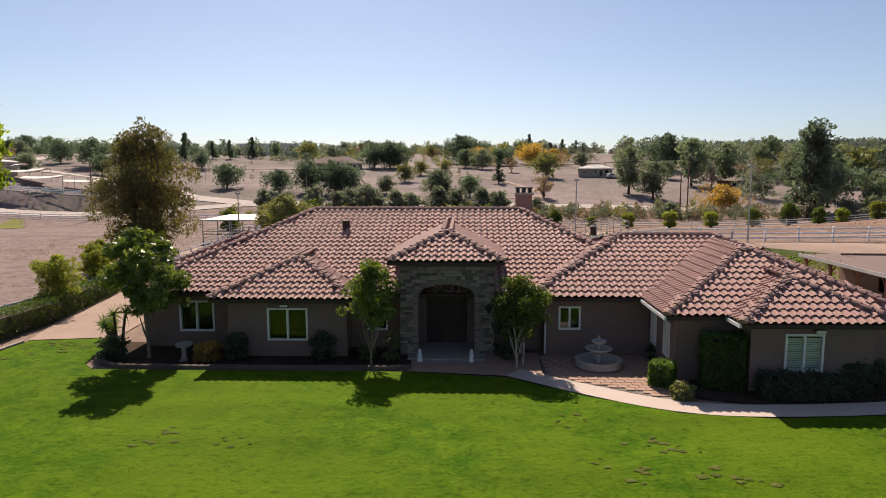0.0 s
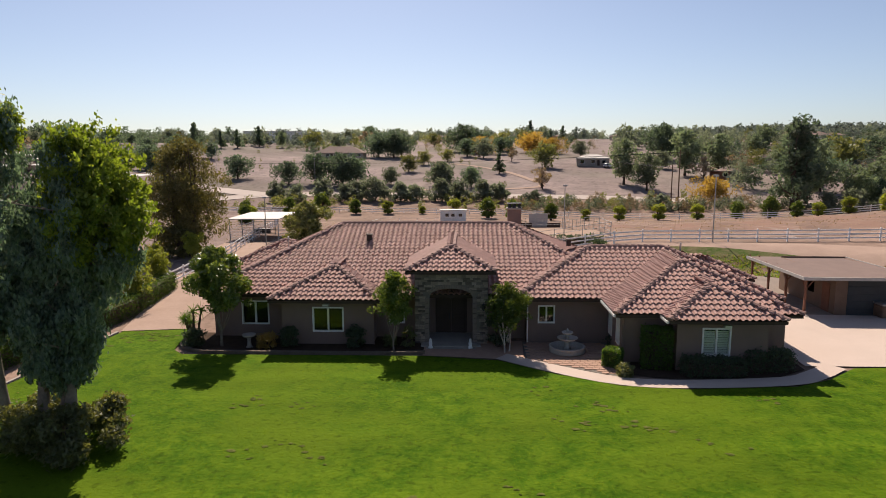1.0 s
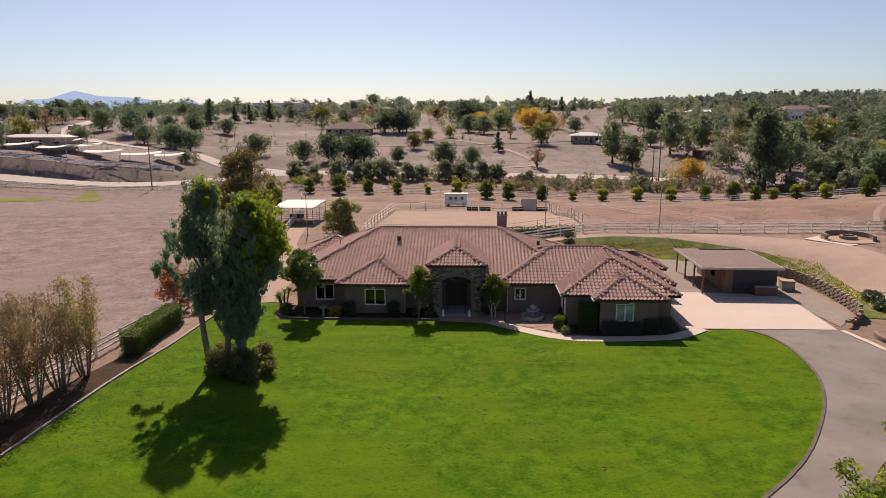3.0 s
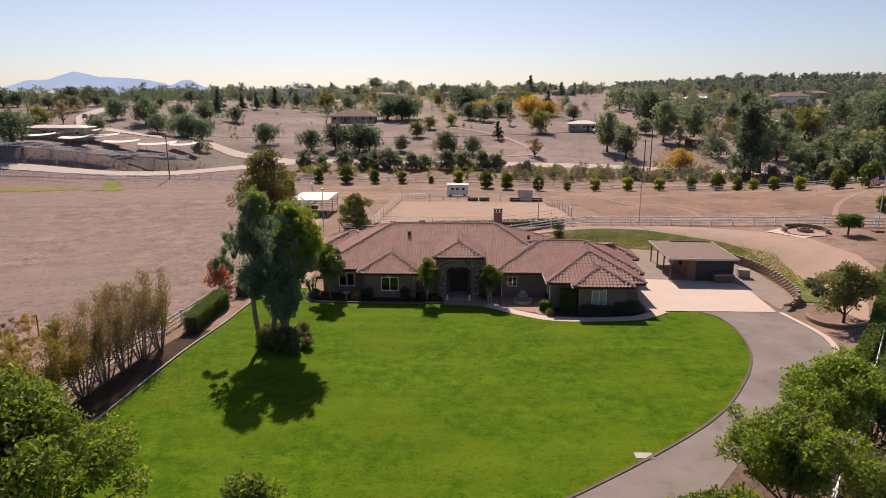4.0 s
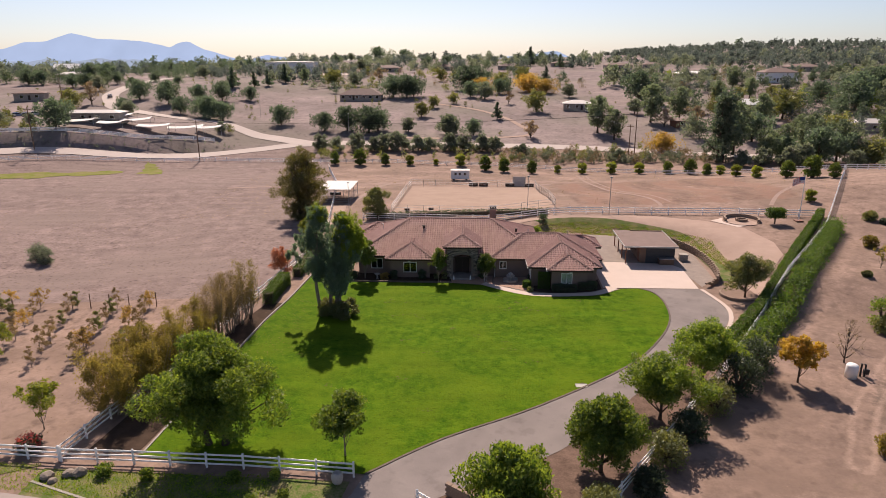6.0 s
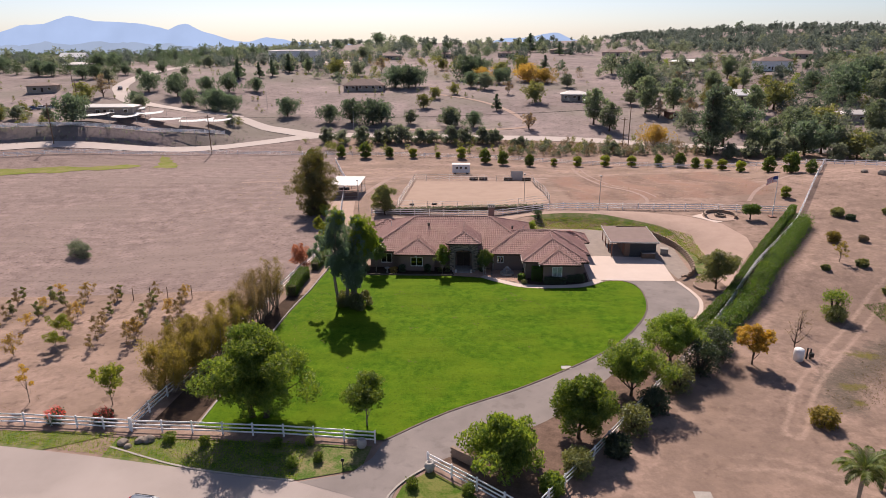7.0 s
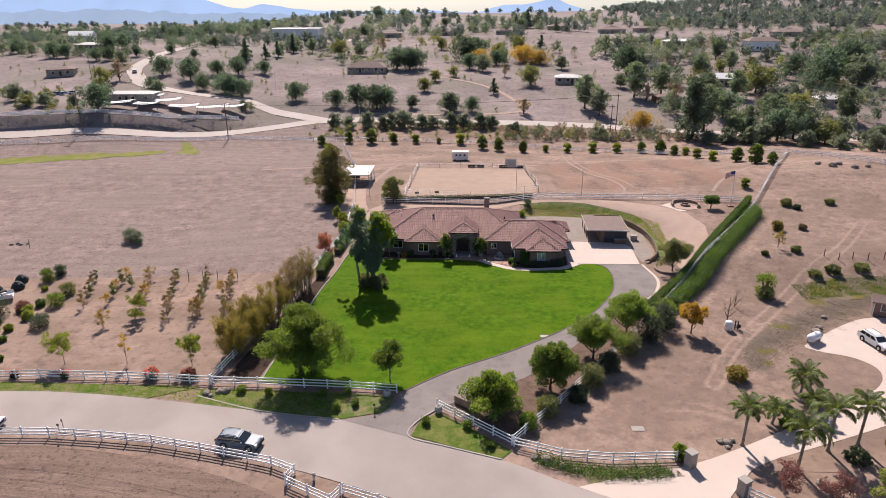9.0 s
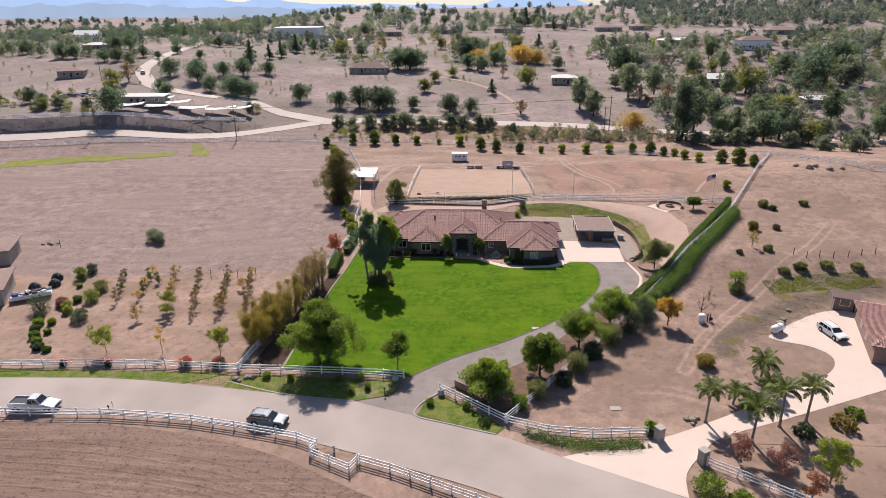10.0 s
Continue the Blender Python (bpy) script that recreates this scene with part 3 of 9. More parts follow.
def tile_face(corners, roof, single=False, rng=random):
    """Lays tiles on one slope: corners counter-clockwise from outside, the eave first."""
    p = [Vector(c) for c in corners]
    u = (p[1] - p[0]).normalized()
    n = (p[1] - p[0]).cross(p[-1] - p[0]).normalized()
    v = n.cross(u)
    flat = [((q - p[0]).dot(u), (q - p[0]).dot(v)) for q in p]
    umin, umax, vmax = min(f[0] for f in flat), max(f[0] for f in flat), max(f[1] for f in flat)
    vs, fs = [], []
    row, w = 0, -0.04
    while w < vmax:
        uu = umin - 0.02
        while uu < umax:
            if inside(flat, uu + TILE_W / 2, max(0.0, w) + 0.16, 0.10):
                o = p[0] + u * (uu + rng.uniform(-0.006, 0.006)) + v * (w + rng.uniform(-0.012, 0.012)) + n * rng.uniform(0, 0.008)
                if single:
                    t = new("tile", TILE_ME)
                    t.parent = roof
                    t.matrix_basis = Matrix(((u.x, v.x, n.x, o.x), (u.y, v.y, n.y, o.y), (u.z, v.z, n.z, o.z), (0, 0, 0, 1)))
                else:
                    k = len(vs)
                    vs += [o + u * a + v * b + n * c for a, b, c in TILE_V]
                    fs += [tuple(i + k for i in q) for q in TILE_F]
            uu += TILE_W
        w += TILE_GAP
        row += 1
    if vs:
        ob = part("roof_tiles", mesh_from("roof_tiles", vs, fs), TILE, roof)
        ob["kind"] = "stuff"


def ridge_caps(lines, roof):
    """Half-round cap tiles along hips and ridges."""
    chunks = []
    for a, b in lines:
        a, b = Vector(a), Vector(b)
        d = (b - a).normalized()
        side = d.cross(Vector((0, 0, 1))).normalized()
        up = side.cross(d)
        n = max(1, int((b - a).length / 0.38))
        for i in range(n):
            o = a + (b - a) * (i / n) + up * 0.03
            vs = []
            for s, r in ((-0.03, 0.175), ((b - a).length / n + 0.02, 0.155)):
                for k in range(6):
                    w = math.pi * k / 5
                    vs.append(o + d * s + side * (math.cos(w) * r) + up * (math.sin(w) * r * 0.95 + (0.03 if s < 0 else 0)))
            fs = [(k, k + 1, 6 + k + 1, 6 + k) for k in range(5)] + [(0, 5, 4, 3, 2, 1)]
            chunks.append((vs, fs))
    vs, fs = joined(chunks)
    part("ridge_tiles", mesh_from("ridge_tiles", vs, fs), RIDGE, roof, "darker hip and ridge tiles")


def hip_roof(house, x0, x1, y0, y1, ze, ridge, hips="both", single=()):
    """A tiled hip roof over a rectangle. ridge: ((x, y), (x, y), z), west to east or south to north."""
    (ra, rb, rz) = ridge
    a, b = Vector((*ra, rz)), Vector((*rb, rz))
    sw, se, ne, nw = Vector((x0, y0, ze)), Vector((x1, y0, ze)), Vector((x1, y1, ze)), Vector((x0, y1, ze))
    east_west = abs(rb[0] - ra[0]) >= abs(rb[1] - ra[1])
    if east_west:
        faces = {"s": [sw, se, b, a], "e": [se, ne, b], "n": [ne, nw, a, b], "w": [nw, sw, a]}
        caps = [(sw, a), (nw, a), (se, b), (ne, b), (a, b)]
    else:
        faces = {"s": [sw, se, a], "e": [se, ne, b, a], "n": [ne, nw, b], "w": [nw, sw, a, b]}
        caps = [(sw, a), (se, a), (nw, b), (ne, b), (a, b)]
    if hips == "front":
        faces.pop("n")
        caps = [c for c in caps if c[0] not in (nw, ne)]
    vs, fs = [], []
    for f in faces.values():
        k = len(vs)
        vs += [q - Vector((0, 0, 0.01)) for q in f]
        fs.append(tuple(range(k, k + len(f))))
    k = len(vs)
    vs += [q - Vector((0, 0, d)) for d in (0.015, 0.17) for q in (sw, se, ne, nw)]
    fs += [(k + i, k + (i + 1) % 4, k + 4 + (i + 1) % 4, k + 4 + i)[::-1] for i in range(4)] + [(k + 7, k + 6, k + 5, k + 4)]
    roof = part("roof", mesh_from("roof", vs, fs), TRIM, house, "hipped roof of curved brown clay tiles")
    rng = random.Random(int(x0 * 10))
    for key, f in faces.items():
        tile_face(f, roof, key in single, rng)
    ridge_caps(caps, roof)
    return roof


def wall_x(x0, x1, y, z0, z1, holes=(), thick=0.2):
    """A wall along x whose south face is at y, with openings (xa, xb, za, zb)."""
    bm = bmesh.new()
    x = x0
    for xa, xb, za, zb in sorted(holes):
        box(bm, x, xa, y, y + thick, z0, z1)
        if za > z0:
            box(bm, xa, xb, y, y + thick, z0, za)
        box(bm, xa, xb, y, y + thick, zb, z1)
        x = xb
    box(bm, x, x1, y, y + thick, z0, z1)
    return bm


def wall_y(y0, y1, x, z0, z1, holes=(), thick=0.2):
    bm = wall_x(y0, y1, 0, z0, z1, holes, thick)
    for v in bm.verts:
        v.co = Vector((x + v.co.y, v.co.x, v.co.z))
    bmesh.ops.recalc_face_normals(bm, faces=bm.faces[:])
    return bm


def window(house, x, y, z0, w, h, turn=0, blind=False, name="window"):
    """A white two-light sliding window; x, y its middle on the wall's face."""
    fr = bmesh.new()
    t, d0, d1 = 0.085, -0.05, 0.12
    box(fr, -w / 2, w / 2, d0, d1, 0, t)
    box(fr, -w / 2, w / 2, d0, d1, h - t, h)
    box(fr, -w / 2, -w / 2 + t, d0 + 0.002, d1, t, h - t)
    box(fr, w / 2 - t, w / 2, d0 + 0.002, d1, t, h - t)
    f = part(name, fr, WHITE, house, "white-framed sliding window")
    f.matrix_basis = pose(x, y, z0, 0, 0, turn)
    part("mullion", boxed(-0.045, 0.045, d0 + 0.012, d1, t, h - t), WHITE, f)
    for s in (-1, 1):
        pn = part("pane", boxed(min(s * 0.045, s * (w / 2 - t)), max(s * 0.045, s * (w / 2 - t)), 0.03, 0.036, t, h - t), GLASS, f)
        pn.visible_shadow = False
    # added pale slats behind the glass imitate its bright reflection
    if blind:
        bm = bmesh.new()
        for i in range(int((h - 2 * t) / 0.09)):
            box(bm, -w / 2 + t, w / 2 - t, 0.075, 0.085, t + i * 0.09, t + i * 0.09 + 0.075)
        part("blind", bm, REFLECTION_PALE, f, "pale slats standing in for the pane's reflection")
    return f


EAVE = 2.8
house = thing("house", (0, 0, 0), 0, "single-storey taupe stucco house with a clay tile roof", "house")
hip_roof(house, -16.8, 9.8, 29.2, 45.8, EAVE, ((-9.4, 37.5), (2.6, 37.5), 6.18))
hip_roof(house, -18.6, -11.0, 38.2, 45.6, EAVE - 0.02, ((-15.0, 41.9), (-14.5, 41.9), 4.35))
hip_roof(house, -12.1, -5.4, 27.6, 33.5, EAVE, ((-8.75, 30.95), (-8.75, 33.4), 4.23), "front")
hip_roof(house, 2.2, 17.7, 28.3, 38.9, EAVE, ((7.4, 33.6), (12.3, 33.6), 5.07))
hip_roof(house, 7.3, 17.0, 24.7, 33.4, EAVE, ((12.15, 29.55), (12.15, 33.3), 4.88), "front", single=("s",))
hip_roof(house, 9.7, 15.6, 23.4, 29.0, EAVE, ((12.65, 26.35), (12.65, 28.8), 4.06), "front", single=("s",))
hip_roof(house, 6.0, 18.7, 34.4, 39.4, EAVE - 0.02, ((8.5, 36.9), (16.2, 36.9), 3.87))
hip_roof(house, -4.1, 1.15, 28.0, 36.6, 4.45, ((-1.475, 30.62), (-1.475, 36.5), 5.54), "front")


def wall(name, bm, mat=None, label=""):
    return part(name, bm, mat or STUCCO, house, label)


ZW = EAVE - 0.15
wall("wall", wall_x(-16.1, -11.45, 29.8, -0.1, ZW, [(-14.39, -12.69, 0.79, 2.29)]))
wall("wall", wall_x(-11.45, -6.05, 28.2, -0.1, ZW, [(-9.63, -7.77, 0.79, 2.29)]))
wall("wall", wall_y(28.4, 30.0, -11.45, -0.1, ZW))
wall("wall", wall_y(28.4, 30.0, -6.25, -0.1, ZW))
wall("wall", wall_x(-6.05, -3.55, 29.8, -0.1, ZW, [(-5.3, -4.3, 0.9, 2.2)]))
wall("wall", wall_x(0.75, 3.03, 29.8, -0.1, ZW))
wall("wall", wall_y(29.1, 30.0, 3.03, -0.1, ZW))
wall("wall", wall_x(3.03, 7.8, 28.9, -0.1, ZW, [(3.69, 4.70, 1.19, 2.29)]))
wall("wall", wall_y(25.5, 28.9, 7.8, -0.1, ZW, [(25.75, 26.55, 0.79, 2.29), (27.6, 28.4, 0.79, 2.29)]))
wall("wall", wall_x(7.8, 10.3, 25.3, -0.1, ZW))
wall("wall", wall_y(24.2, 25.3, 10.3, -0.1, ZW))
wall("wall", wall_x(10.3, 14.95, 24.0, -0.1, ZW, [(11.58, 13.05, 0.79, 2.29)]))
wall("wall", wall_y(24.2, 25.3, 14.75, -0.1, ZW))
wall("wall", wall_x(14.95, 16.4, 25.3, -0.1, ZW))
wall("wall", wall_y(25.5, 28.9, 16.2, -0.1, ZW))
wall("wall", wall_x(16.4, 17.1, 28.9, -0.1, ZW))
wall("wall", wall_y(29.1, 35.0, 16.9, -0.1, ZW))
wall("wall", wall_x(17.1, 18.1, 35.0, -0.1, ZW))
wall("wall", wall_y(35.2, 38.8, 17.9, -0.1, ZW))
wall("wall", wall_x(9.1, 18.1, 38.8, -0.1, ZW))
wall("wall", wall_y(30.0, 45.0, -16.1, -0.1, ZW))
wall("wall", wall_x(-16.1, 9.1, 45.0, -0.1, ZW))
wall("wall", wall_y(39.0, 45.0, 8.9, -0.1, ZW))
for hx0, hx1, hy0, hy1 in ((-18.0, -16.1, 38.9, 45.0),):
    wall("wall", boxed(hx0, hx1, hy0, hy1, -0.1, ZW - 0.02))
# unseen inner surfaces, near-black so the rooms behind the glass look unlit
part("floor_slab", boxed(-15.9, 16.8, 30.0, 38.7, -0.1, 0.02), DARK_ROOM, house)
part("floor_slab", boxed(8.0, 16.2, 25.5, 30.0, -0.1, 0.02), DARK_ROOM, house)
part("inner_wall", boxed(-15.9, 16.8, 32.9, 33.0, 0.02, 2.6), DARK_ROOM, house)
window(house, -13.54, 29.8, 0.79, 1.70, 1.50)
window(house, -8.70, 28.2, 0.79, 1.86, 1.50)
window(house, -4.8, 29.8, 0.9, 1.0, 1.3)
window(house, 4.195, 28.9, 1.19, 1.01, 1.10)
window(house, 7.8, 26.15, 0.79, 0.80, 1.50, -90)
window(house, 7.8, 28.0, 0.79, 0.80, 1.50, -90)
window(house, 12.315, 24.0, 0.79, 1.47, 1.51, 0, True)

# entrance porch: stone front with an arched opening
PX0, PX1, PY0 = -3.58, 0.72, 28.5
ARCH_L, ARCH_R, SPRING, CROWN = -2.74, -0.18, 2.85, 3.36


def arch_z(x):
    t = (x - (ARCH_L + ARCH_R) / 2) / ((ARCH_R - ARCH_L) / 2)
    return SPRING + (CROWN - SPRING) * math.sqrt(max(0.0, 1 - t * t))


bm = bmesh.new()
box(bm, PX0, ARCH_L, PY0, PY0 + 0.4, -0.1, 4.3)
box(bm, ARCH_R, PX1, PY0, PY0 + 0.4, -0.1, 4.3)
N = 16
for i in range(N):
    xa, xb = ARCH_L + (ARCH_R - ARCH_L) * i / N, ARCH_L + (ARCH_R - ARCH_L) * (i + 1) / N
    q = [bm.verts.new((x, yy, z)) for yy in (PY0, PY0 + 0.4) for x, z in ((xa, arch_z(xa)), (xb, arch_z(xb)), (xb, 4.3), (xa, 4.3))]
    for idx in ((0, 1, 2, 3), (7, 6, 5, 4), (4, 5, 1, 0), (3, 2, 6, 7)):
        bm.faces.new([q[k] for k in idx])
bmesh.ops.remove_doubles(bm, verts=bm.verts[:], dist=0.002)
porch = wall("porch_wall", bm, MORTAR, "stone-faced porch front with an arched opening")
rng = random.Random(7)
STONE_MES = []
for k in range(10):
    bs = boxed(-0.5, 0.5, -0.5, 0.5, -0.5, 0.5)
    for v in bs.verts:
        v.co += Vector((rng.uniform(-0.04, 0.04), rng.uniform(-0.12, 0.12), rng.uniform(-0.06, 0.06)))
    me = bpy.data.meshes.new("stone")
    bs.to_mesh(me)
    bs.free()
    me.materials.append(STONE)
    STONE_MES.append(me)
z = 0.02
while z < 4.16:
    hgt = rng.uniform(0.11, 0.19)
    x = PX0
    while x < PX1 - 0.05:
        w = min(rng.uniform(0.16, 0.46), PX1 - x)
        zc = z + hgt / 2
        xm = x + w / 2
        clear = not (ARCH_L - 0.28 < xm < ARCH_R + 0.28 and zc < (arch_z(min(max(xm, ARCH_L), ARCH_R)) + 0.28))
        if clear:
            s = new("stone", rng.choice(STONE_MES))
            s.parent = porch
            s.matrix_basis = Matrix.LocRotScale((xm, PY0 - 0.01, zc), None, (w - 0.025, 0.09, hgt - 0.02))
        x += w
    z += hgt
VOUSSOIR = material("arch_stone", (0.25, 0.20, 0.17), (0.19, 0.15, 0.125), rough=0.9, scale=4, fine=25, bump=0.3)
for i in range(19):
    xa = ARCH_L + (ARCH_R - ARCH_L) * (i + 0.5) / 19
    t = (xa - (ARCH_L + ARCH_R) / 2) / ((ARCH_R - ARCH_L) / 2)
    s = part("arch_stone", boxed(-0.06, 0.06, -0.06, 0.06, 0.0, 0.24, bevel=0.01), VOUSSOIR, porch)
    s.matrix_basis = pose(xa, PY0 - 0.03, arch_z(xa), 0, math.degrees(math.atan(0.55 * t)), 0)
for sx in (-1, 1):
    for i in range(9):
        xx = ARCH_L - 0.13 if sx < 0 else ARCH_R + 0.13
        s = part("arch_stone", boxed(-0.12, 0.12, -0.06, 0.06, 0.0, 0.29, bevel=0.012), VOUSSOIR, porch)
        s.matrix_basis = pose(xx, PY0 - 0.03, 0.02 + i * 0.31, 0, 0, 0)
wall("wall", wall_y(28.9, 34.5, PX0, -0.1, 4.3))
wall("wall", wall_y(28.9, 34.5, PX1 - 0.2, -0.1, 4.3))
wall("wall", wall_x(PX0 + 0.2, PX1 - 0.2, 30.6, -0.1, 4.3))
part("porch_ceiling", boxed(PX0 + 0.2, PX1 - 0.2, 28.9, 30.6, 3.5, 3.55), STUCCO, house)
part("porch_step", boxed(-3.2, 0.3, 27.7, 30.6, -0.1, 0.12, bevel=0.02), CAP_STONE, house)
part("porch_step", boxed(-2.9, 0.0, 27.3, 27.7, -0.1, 0.05, bevel=0.02), CAP_STONE, house)
for k, x in enumerate((-1.98, -1.0)):
    d = part("door", boxed(x - 0.48, x + 0.48, 30.53, 30.6, 0.12, 2.75, bevel=0.01), TRIM, house, "dark wooden double door leaf")
    for pz in (0.3, 1.55):
        part("door_panel", boxed(x - 0.34, x + 0.34, 30.51, 30.53, pz, pz + 1.0, bevel=0.01), TRIM, d)
    part("door_handle", boxed(x + (0.36 if k == 0 else -0.4), x + (0.4 if k == 0 else -0.36), 30.46, 30.53, 1.0, 1.35), IRON, d)
# hanging lantern in the porch
lan = part("lantern", mesh_from("lantern", *joined([tube_arrays([(-1.46, 29.4, 2.55), (-1.46, 29.4, 2.6), (-1.46, 29.4, 2.95), (-1.46, 29.4, 3.05)], [0.05, 0.13, 0.15, 0.03], 6), tube_arrays([(-1.46, 29.4, 3.05), (-1.46, 29.4, 3.5)], [0.012, 0.012], 4)])), IRON, house, "dark iron hanging lantern")
part("lantern", mesh_from("lantern", *tube_arrays([(0.45, 28.35, 2.05), (0.45, 28.35, 2.15), (0.45, 28.35, 2.4), (0.45, 28.35, 2.5)], [0.04, 0.09, 0.11, 0.02], 6)), IRON, house, "dark iron wall lantern")
# chimney
ch = part("chimney", boxed(2.6, 3.6, 40.4, 41.2, 4.2, 6.95, bevel=0.02), STUCCO, house, "stucco chimney with a metal cap")
part("chimney_cap", boxed(2.5, 3.7, 40.3, 41.3, 6.95, 7.08, bevel=0.02), CAP_STONE, ch)
for cx in (2.72, 3.1, 3.48):
    part("chimney_pot", boxed(cx - 0.1, cx + 0.1, 40.5, 41.1, 7.08, 7.35), IRON, ch)
part("chimney_hood", boxed(2.55, 3.65, 40.4, 41.2, 7.35, 7.42, bevel=0.02), IRON, ch)


def roof_z(y):
    return EAVE + SLOPE * (y - 29.2)


for vx, vy, s in ((-7.2, 35.2, 0.18), (6.3, 34.6, 0.14)):
    v = part("roof_vent", boxed(vx - s, vx + s, vy - s, vy + s, roof_z(vy) - 0.1, roof_z(vy) + 0.32, bevel=0.015), TRIM, house, "small roof vent")
    part("vent_hood", boxed(vx - s - 0.04, vx + s + 0.04, vy - s - 0.04, vy + s + 0.04, roof_z(vy) + 0.32, roof_z(vy) + 0.37), TRIM, v)
for vx, vy, vz in ((-13.6, 38.0, 4.2), (8.2, 36.4, 4.0), (13.8, 34.8, 4.2)):
    part("vent_pipe", mesh_from("vent_pipe", *tube_arrays([(vx, vy, vz), (vx, vy, vz + 1.0)], [0.06, 0.06], 8)), GALV, house)
# floodlights over the windows and downpipes
for fx, fy in ((-8.8, 28.2), (12.8, 24.0)):
    fl = part("floodlight", boxed(fx - 0.2, fx + 0.2, fy - 0.24, fy - 0.04, 2.36, 2.5, bevel=0.02), GALV, house, "grey twin floodlight under the eave")
    part("lamp_glass", boxed(fx - 0.16, fx + 0.16, fy - 0.25, fy - 0.24, 2.38, 2.48), LAMP_LENS, fl)
for dx, dy in ((-6.0, 28.15), (3.08, 28.84), (15.0, 25.24), (7.86, 25.24)):
    part("downpipe", mesh_from("downpipe", *tube_arrays([(dx, dy, 0), (dx, dy, 2.45), (dx, dy - 0.3, 2.66)], [0.04, 0.04, 0.04], 8)), WHITE if dx > 3.05 and dx < 3.2 else STUCCO, house)
for (ga, gb) in (((7.3, 24.72), (7.3, 28.25)), ((9.7, 23.45), (9.7, 24.7))):
    part("gutter", boxed(ga[0] - 0.1, ga[0], ga[1], gb[1], EAVE - 0.16, EAVE - 0.03), WHITE, house, "white metal gutter")


# ---- fences ----
def post_mesh(h, s):
    bm = bmesh.new()
    box(bm, -s / 2, s / 2, -s / 2, s / 2, -0.3, h)
    v = [bm.verts.new(c) for c in ((-s * 0.62, -s * 0.62, h), (s * 0.62, -s * 0.62, h), (s * 0.62, s * 0.62, h), (-s * 0.62, s * 0.62, h), (0, 0, h + s * 0.5))]
    for a, b, c in ((0, 1, 4), (1, 2, 4), (2, 3, 4), (3, 0, 4)):
        bm.faces.new((v[a], v[b], v[c]))
    bm.faces.new((v[3], v[2], v[1], v[0]))
    me = bpy.data.meshes.new("post")
    bm.to_mesh(me)
    bm.free()
    return me


def rail_mesh(h):
    bm = boxed(0, 1, -0.022, 0.022, -h / 2, h / 2)
    me = bpy.data.meshes.new("rail")
    bm.to_mesh(me)
    bm.free()
    return me


FENCE_MESHES = {}


def fence(line, label, height=1.32, rails=(0.35, 0.75, 1.15), spacing=2.55, size=0.13, rail=0.14, mat=None, name="fence", group="", tops=()):
    """A post-and-rail fence along a line."""
    mat = mat or VINYL
    key = (height, size, rail, mat.name)
    if key not in FENCE_MESHES:
        pm, rm = post_mesh(height, size), rail_mesh(rail)
        pm.materials.append(mat)
        rm.materials.append(mat)
        FENCE_MESHES[key] = (pm, rm)
    pm, rm = FENCE_MESHES[key]
    pts = []
    for (ax, ay), (bx, by) in zip(line, line[1:]):
        n = max(1, round(math.hypot(bx - ax, by - ay) / spacing))
        pts += [(ax + (bx - ax) * i / n, ay + (by - ay) * i / n) for i in range(n)]
    pts.append(line[-1])
    x0, y0 = pts[0]
    f = thing(name, (x0, y0, ground(x0, y0)), 0, label, "fence", group)
    inv = Vector((x0, y0, ground(x0, y0)))
    world_pts = [Vector((x, y, ground(x, y))) for x, y in pts]
    for i, p in enumerate(world_pts):
        o = new("post", pm)
        o.parent = f
        nxt = world_pts[min(i + 1, len(world_pts) - 1)] - world_pts[max(i - 1, 0)]
        o.matrix_basis = Matrix.Translation(p - inv) @ Matrix.Rotation(math.atan2(nxt.y, nxt.x), 4, "Z")
    for a, b in zip(world_pts, world_pts[1:]):
        d = b - a
        turn = d.to_track_quat("X", "Z").to_matrix().to_4x4()
        for r in rails:
            o = new("rail", rm)
            o.parent = f
            o.matrix_basis = Matrix.Translation(a - inv + Vector((0, 0, r))) @ turn @ Matrix.Diagonal((d.length, 1, 1, 1))
    return f


WL = "white vinyl three-rail fence"
fence([(-120, -15.2), (-66.7, -14.4), (-54.6, -13.7), (-43.1, -13.9), (-32.4, -14.6)], WL + " along the street verge", spacing=2.85)
fence([(-32.2, -14.7), (-26.4, -14.8), (-17.7, -15.1), (-9.1, -15.8)], WL + " in front of the lawn", spacing=2.9)
fence([(-32.5, -14.5), (-31.6, -8.5), (-30.0, 0), (-27.5, 20), (-25.5, 36), (-26.6, 60), (-33, 100), (-43, 137)], WL + " between the dry field and the hedge", spacing=3.0)
fence([(-4.1, -18.8), (0.1, -22.0), (4.4, -25.4), (9.2, -27.2), (14.4, -27.7), (21.0, -27.2)], WL + " curving beside the gate", spacing=2.6)
fence([(4.2, -25.2), (10.4, -17.4), (17.0, -8.6), (25.3, 2.5), (37.8, 20.6), (56.8, 46.4), (66, 61.5), (80, 84.5), (87.3, 97.4)], WL + " along the side boundary", spacing=2.8)
fence([(-140, -26.4), (-58.3, -25.5), (-46.3, -25.3), (-40.2, -25.7), (-34.4, -26.3), (-28.7, -27.4), (-23.3, -28.6), (-20.6, -29.3), (-17.9, -30.5), (-18.5, -31.7)], WL + " along the ploughed field", spacing=2.75)
fence([(-18.4, -32.0), (-13.5, -34.5), (-12.8, -33.2)], WL + " section set back from the street", spacing=2.6)
fence([(-12.6, -33.0), (-9.0, -34.3), (-2.1, -37.5), (8, -42), (22, -50.5), (44, -64.5)], WL + " on the far side of the street", spacing=2.75)
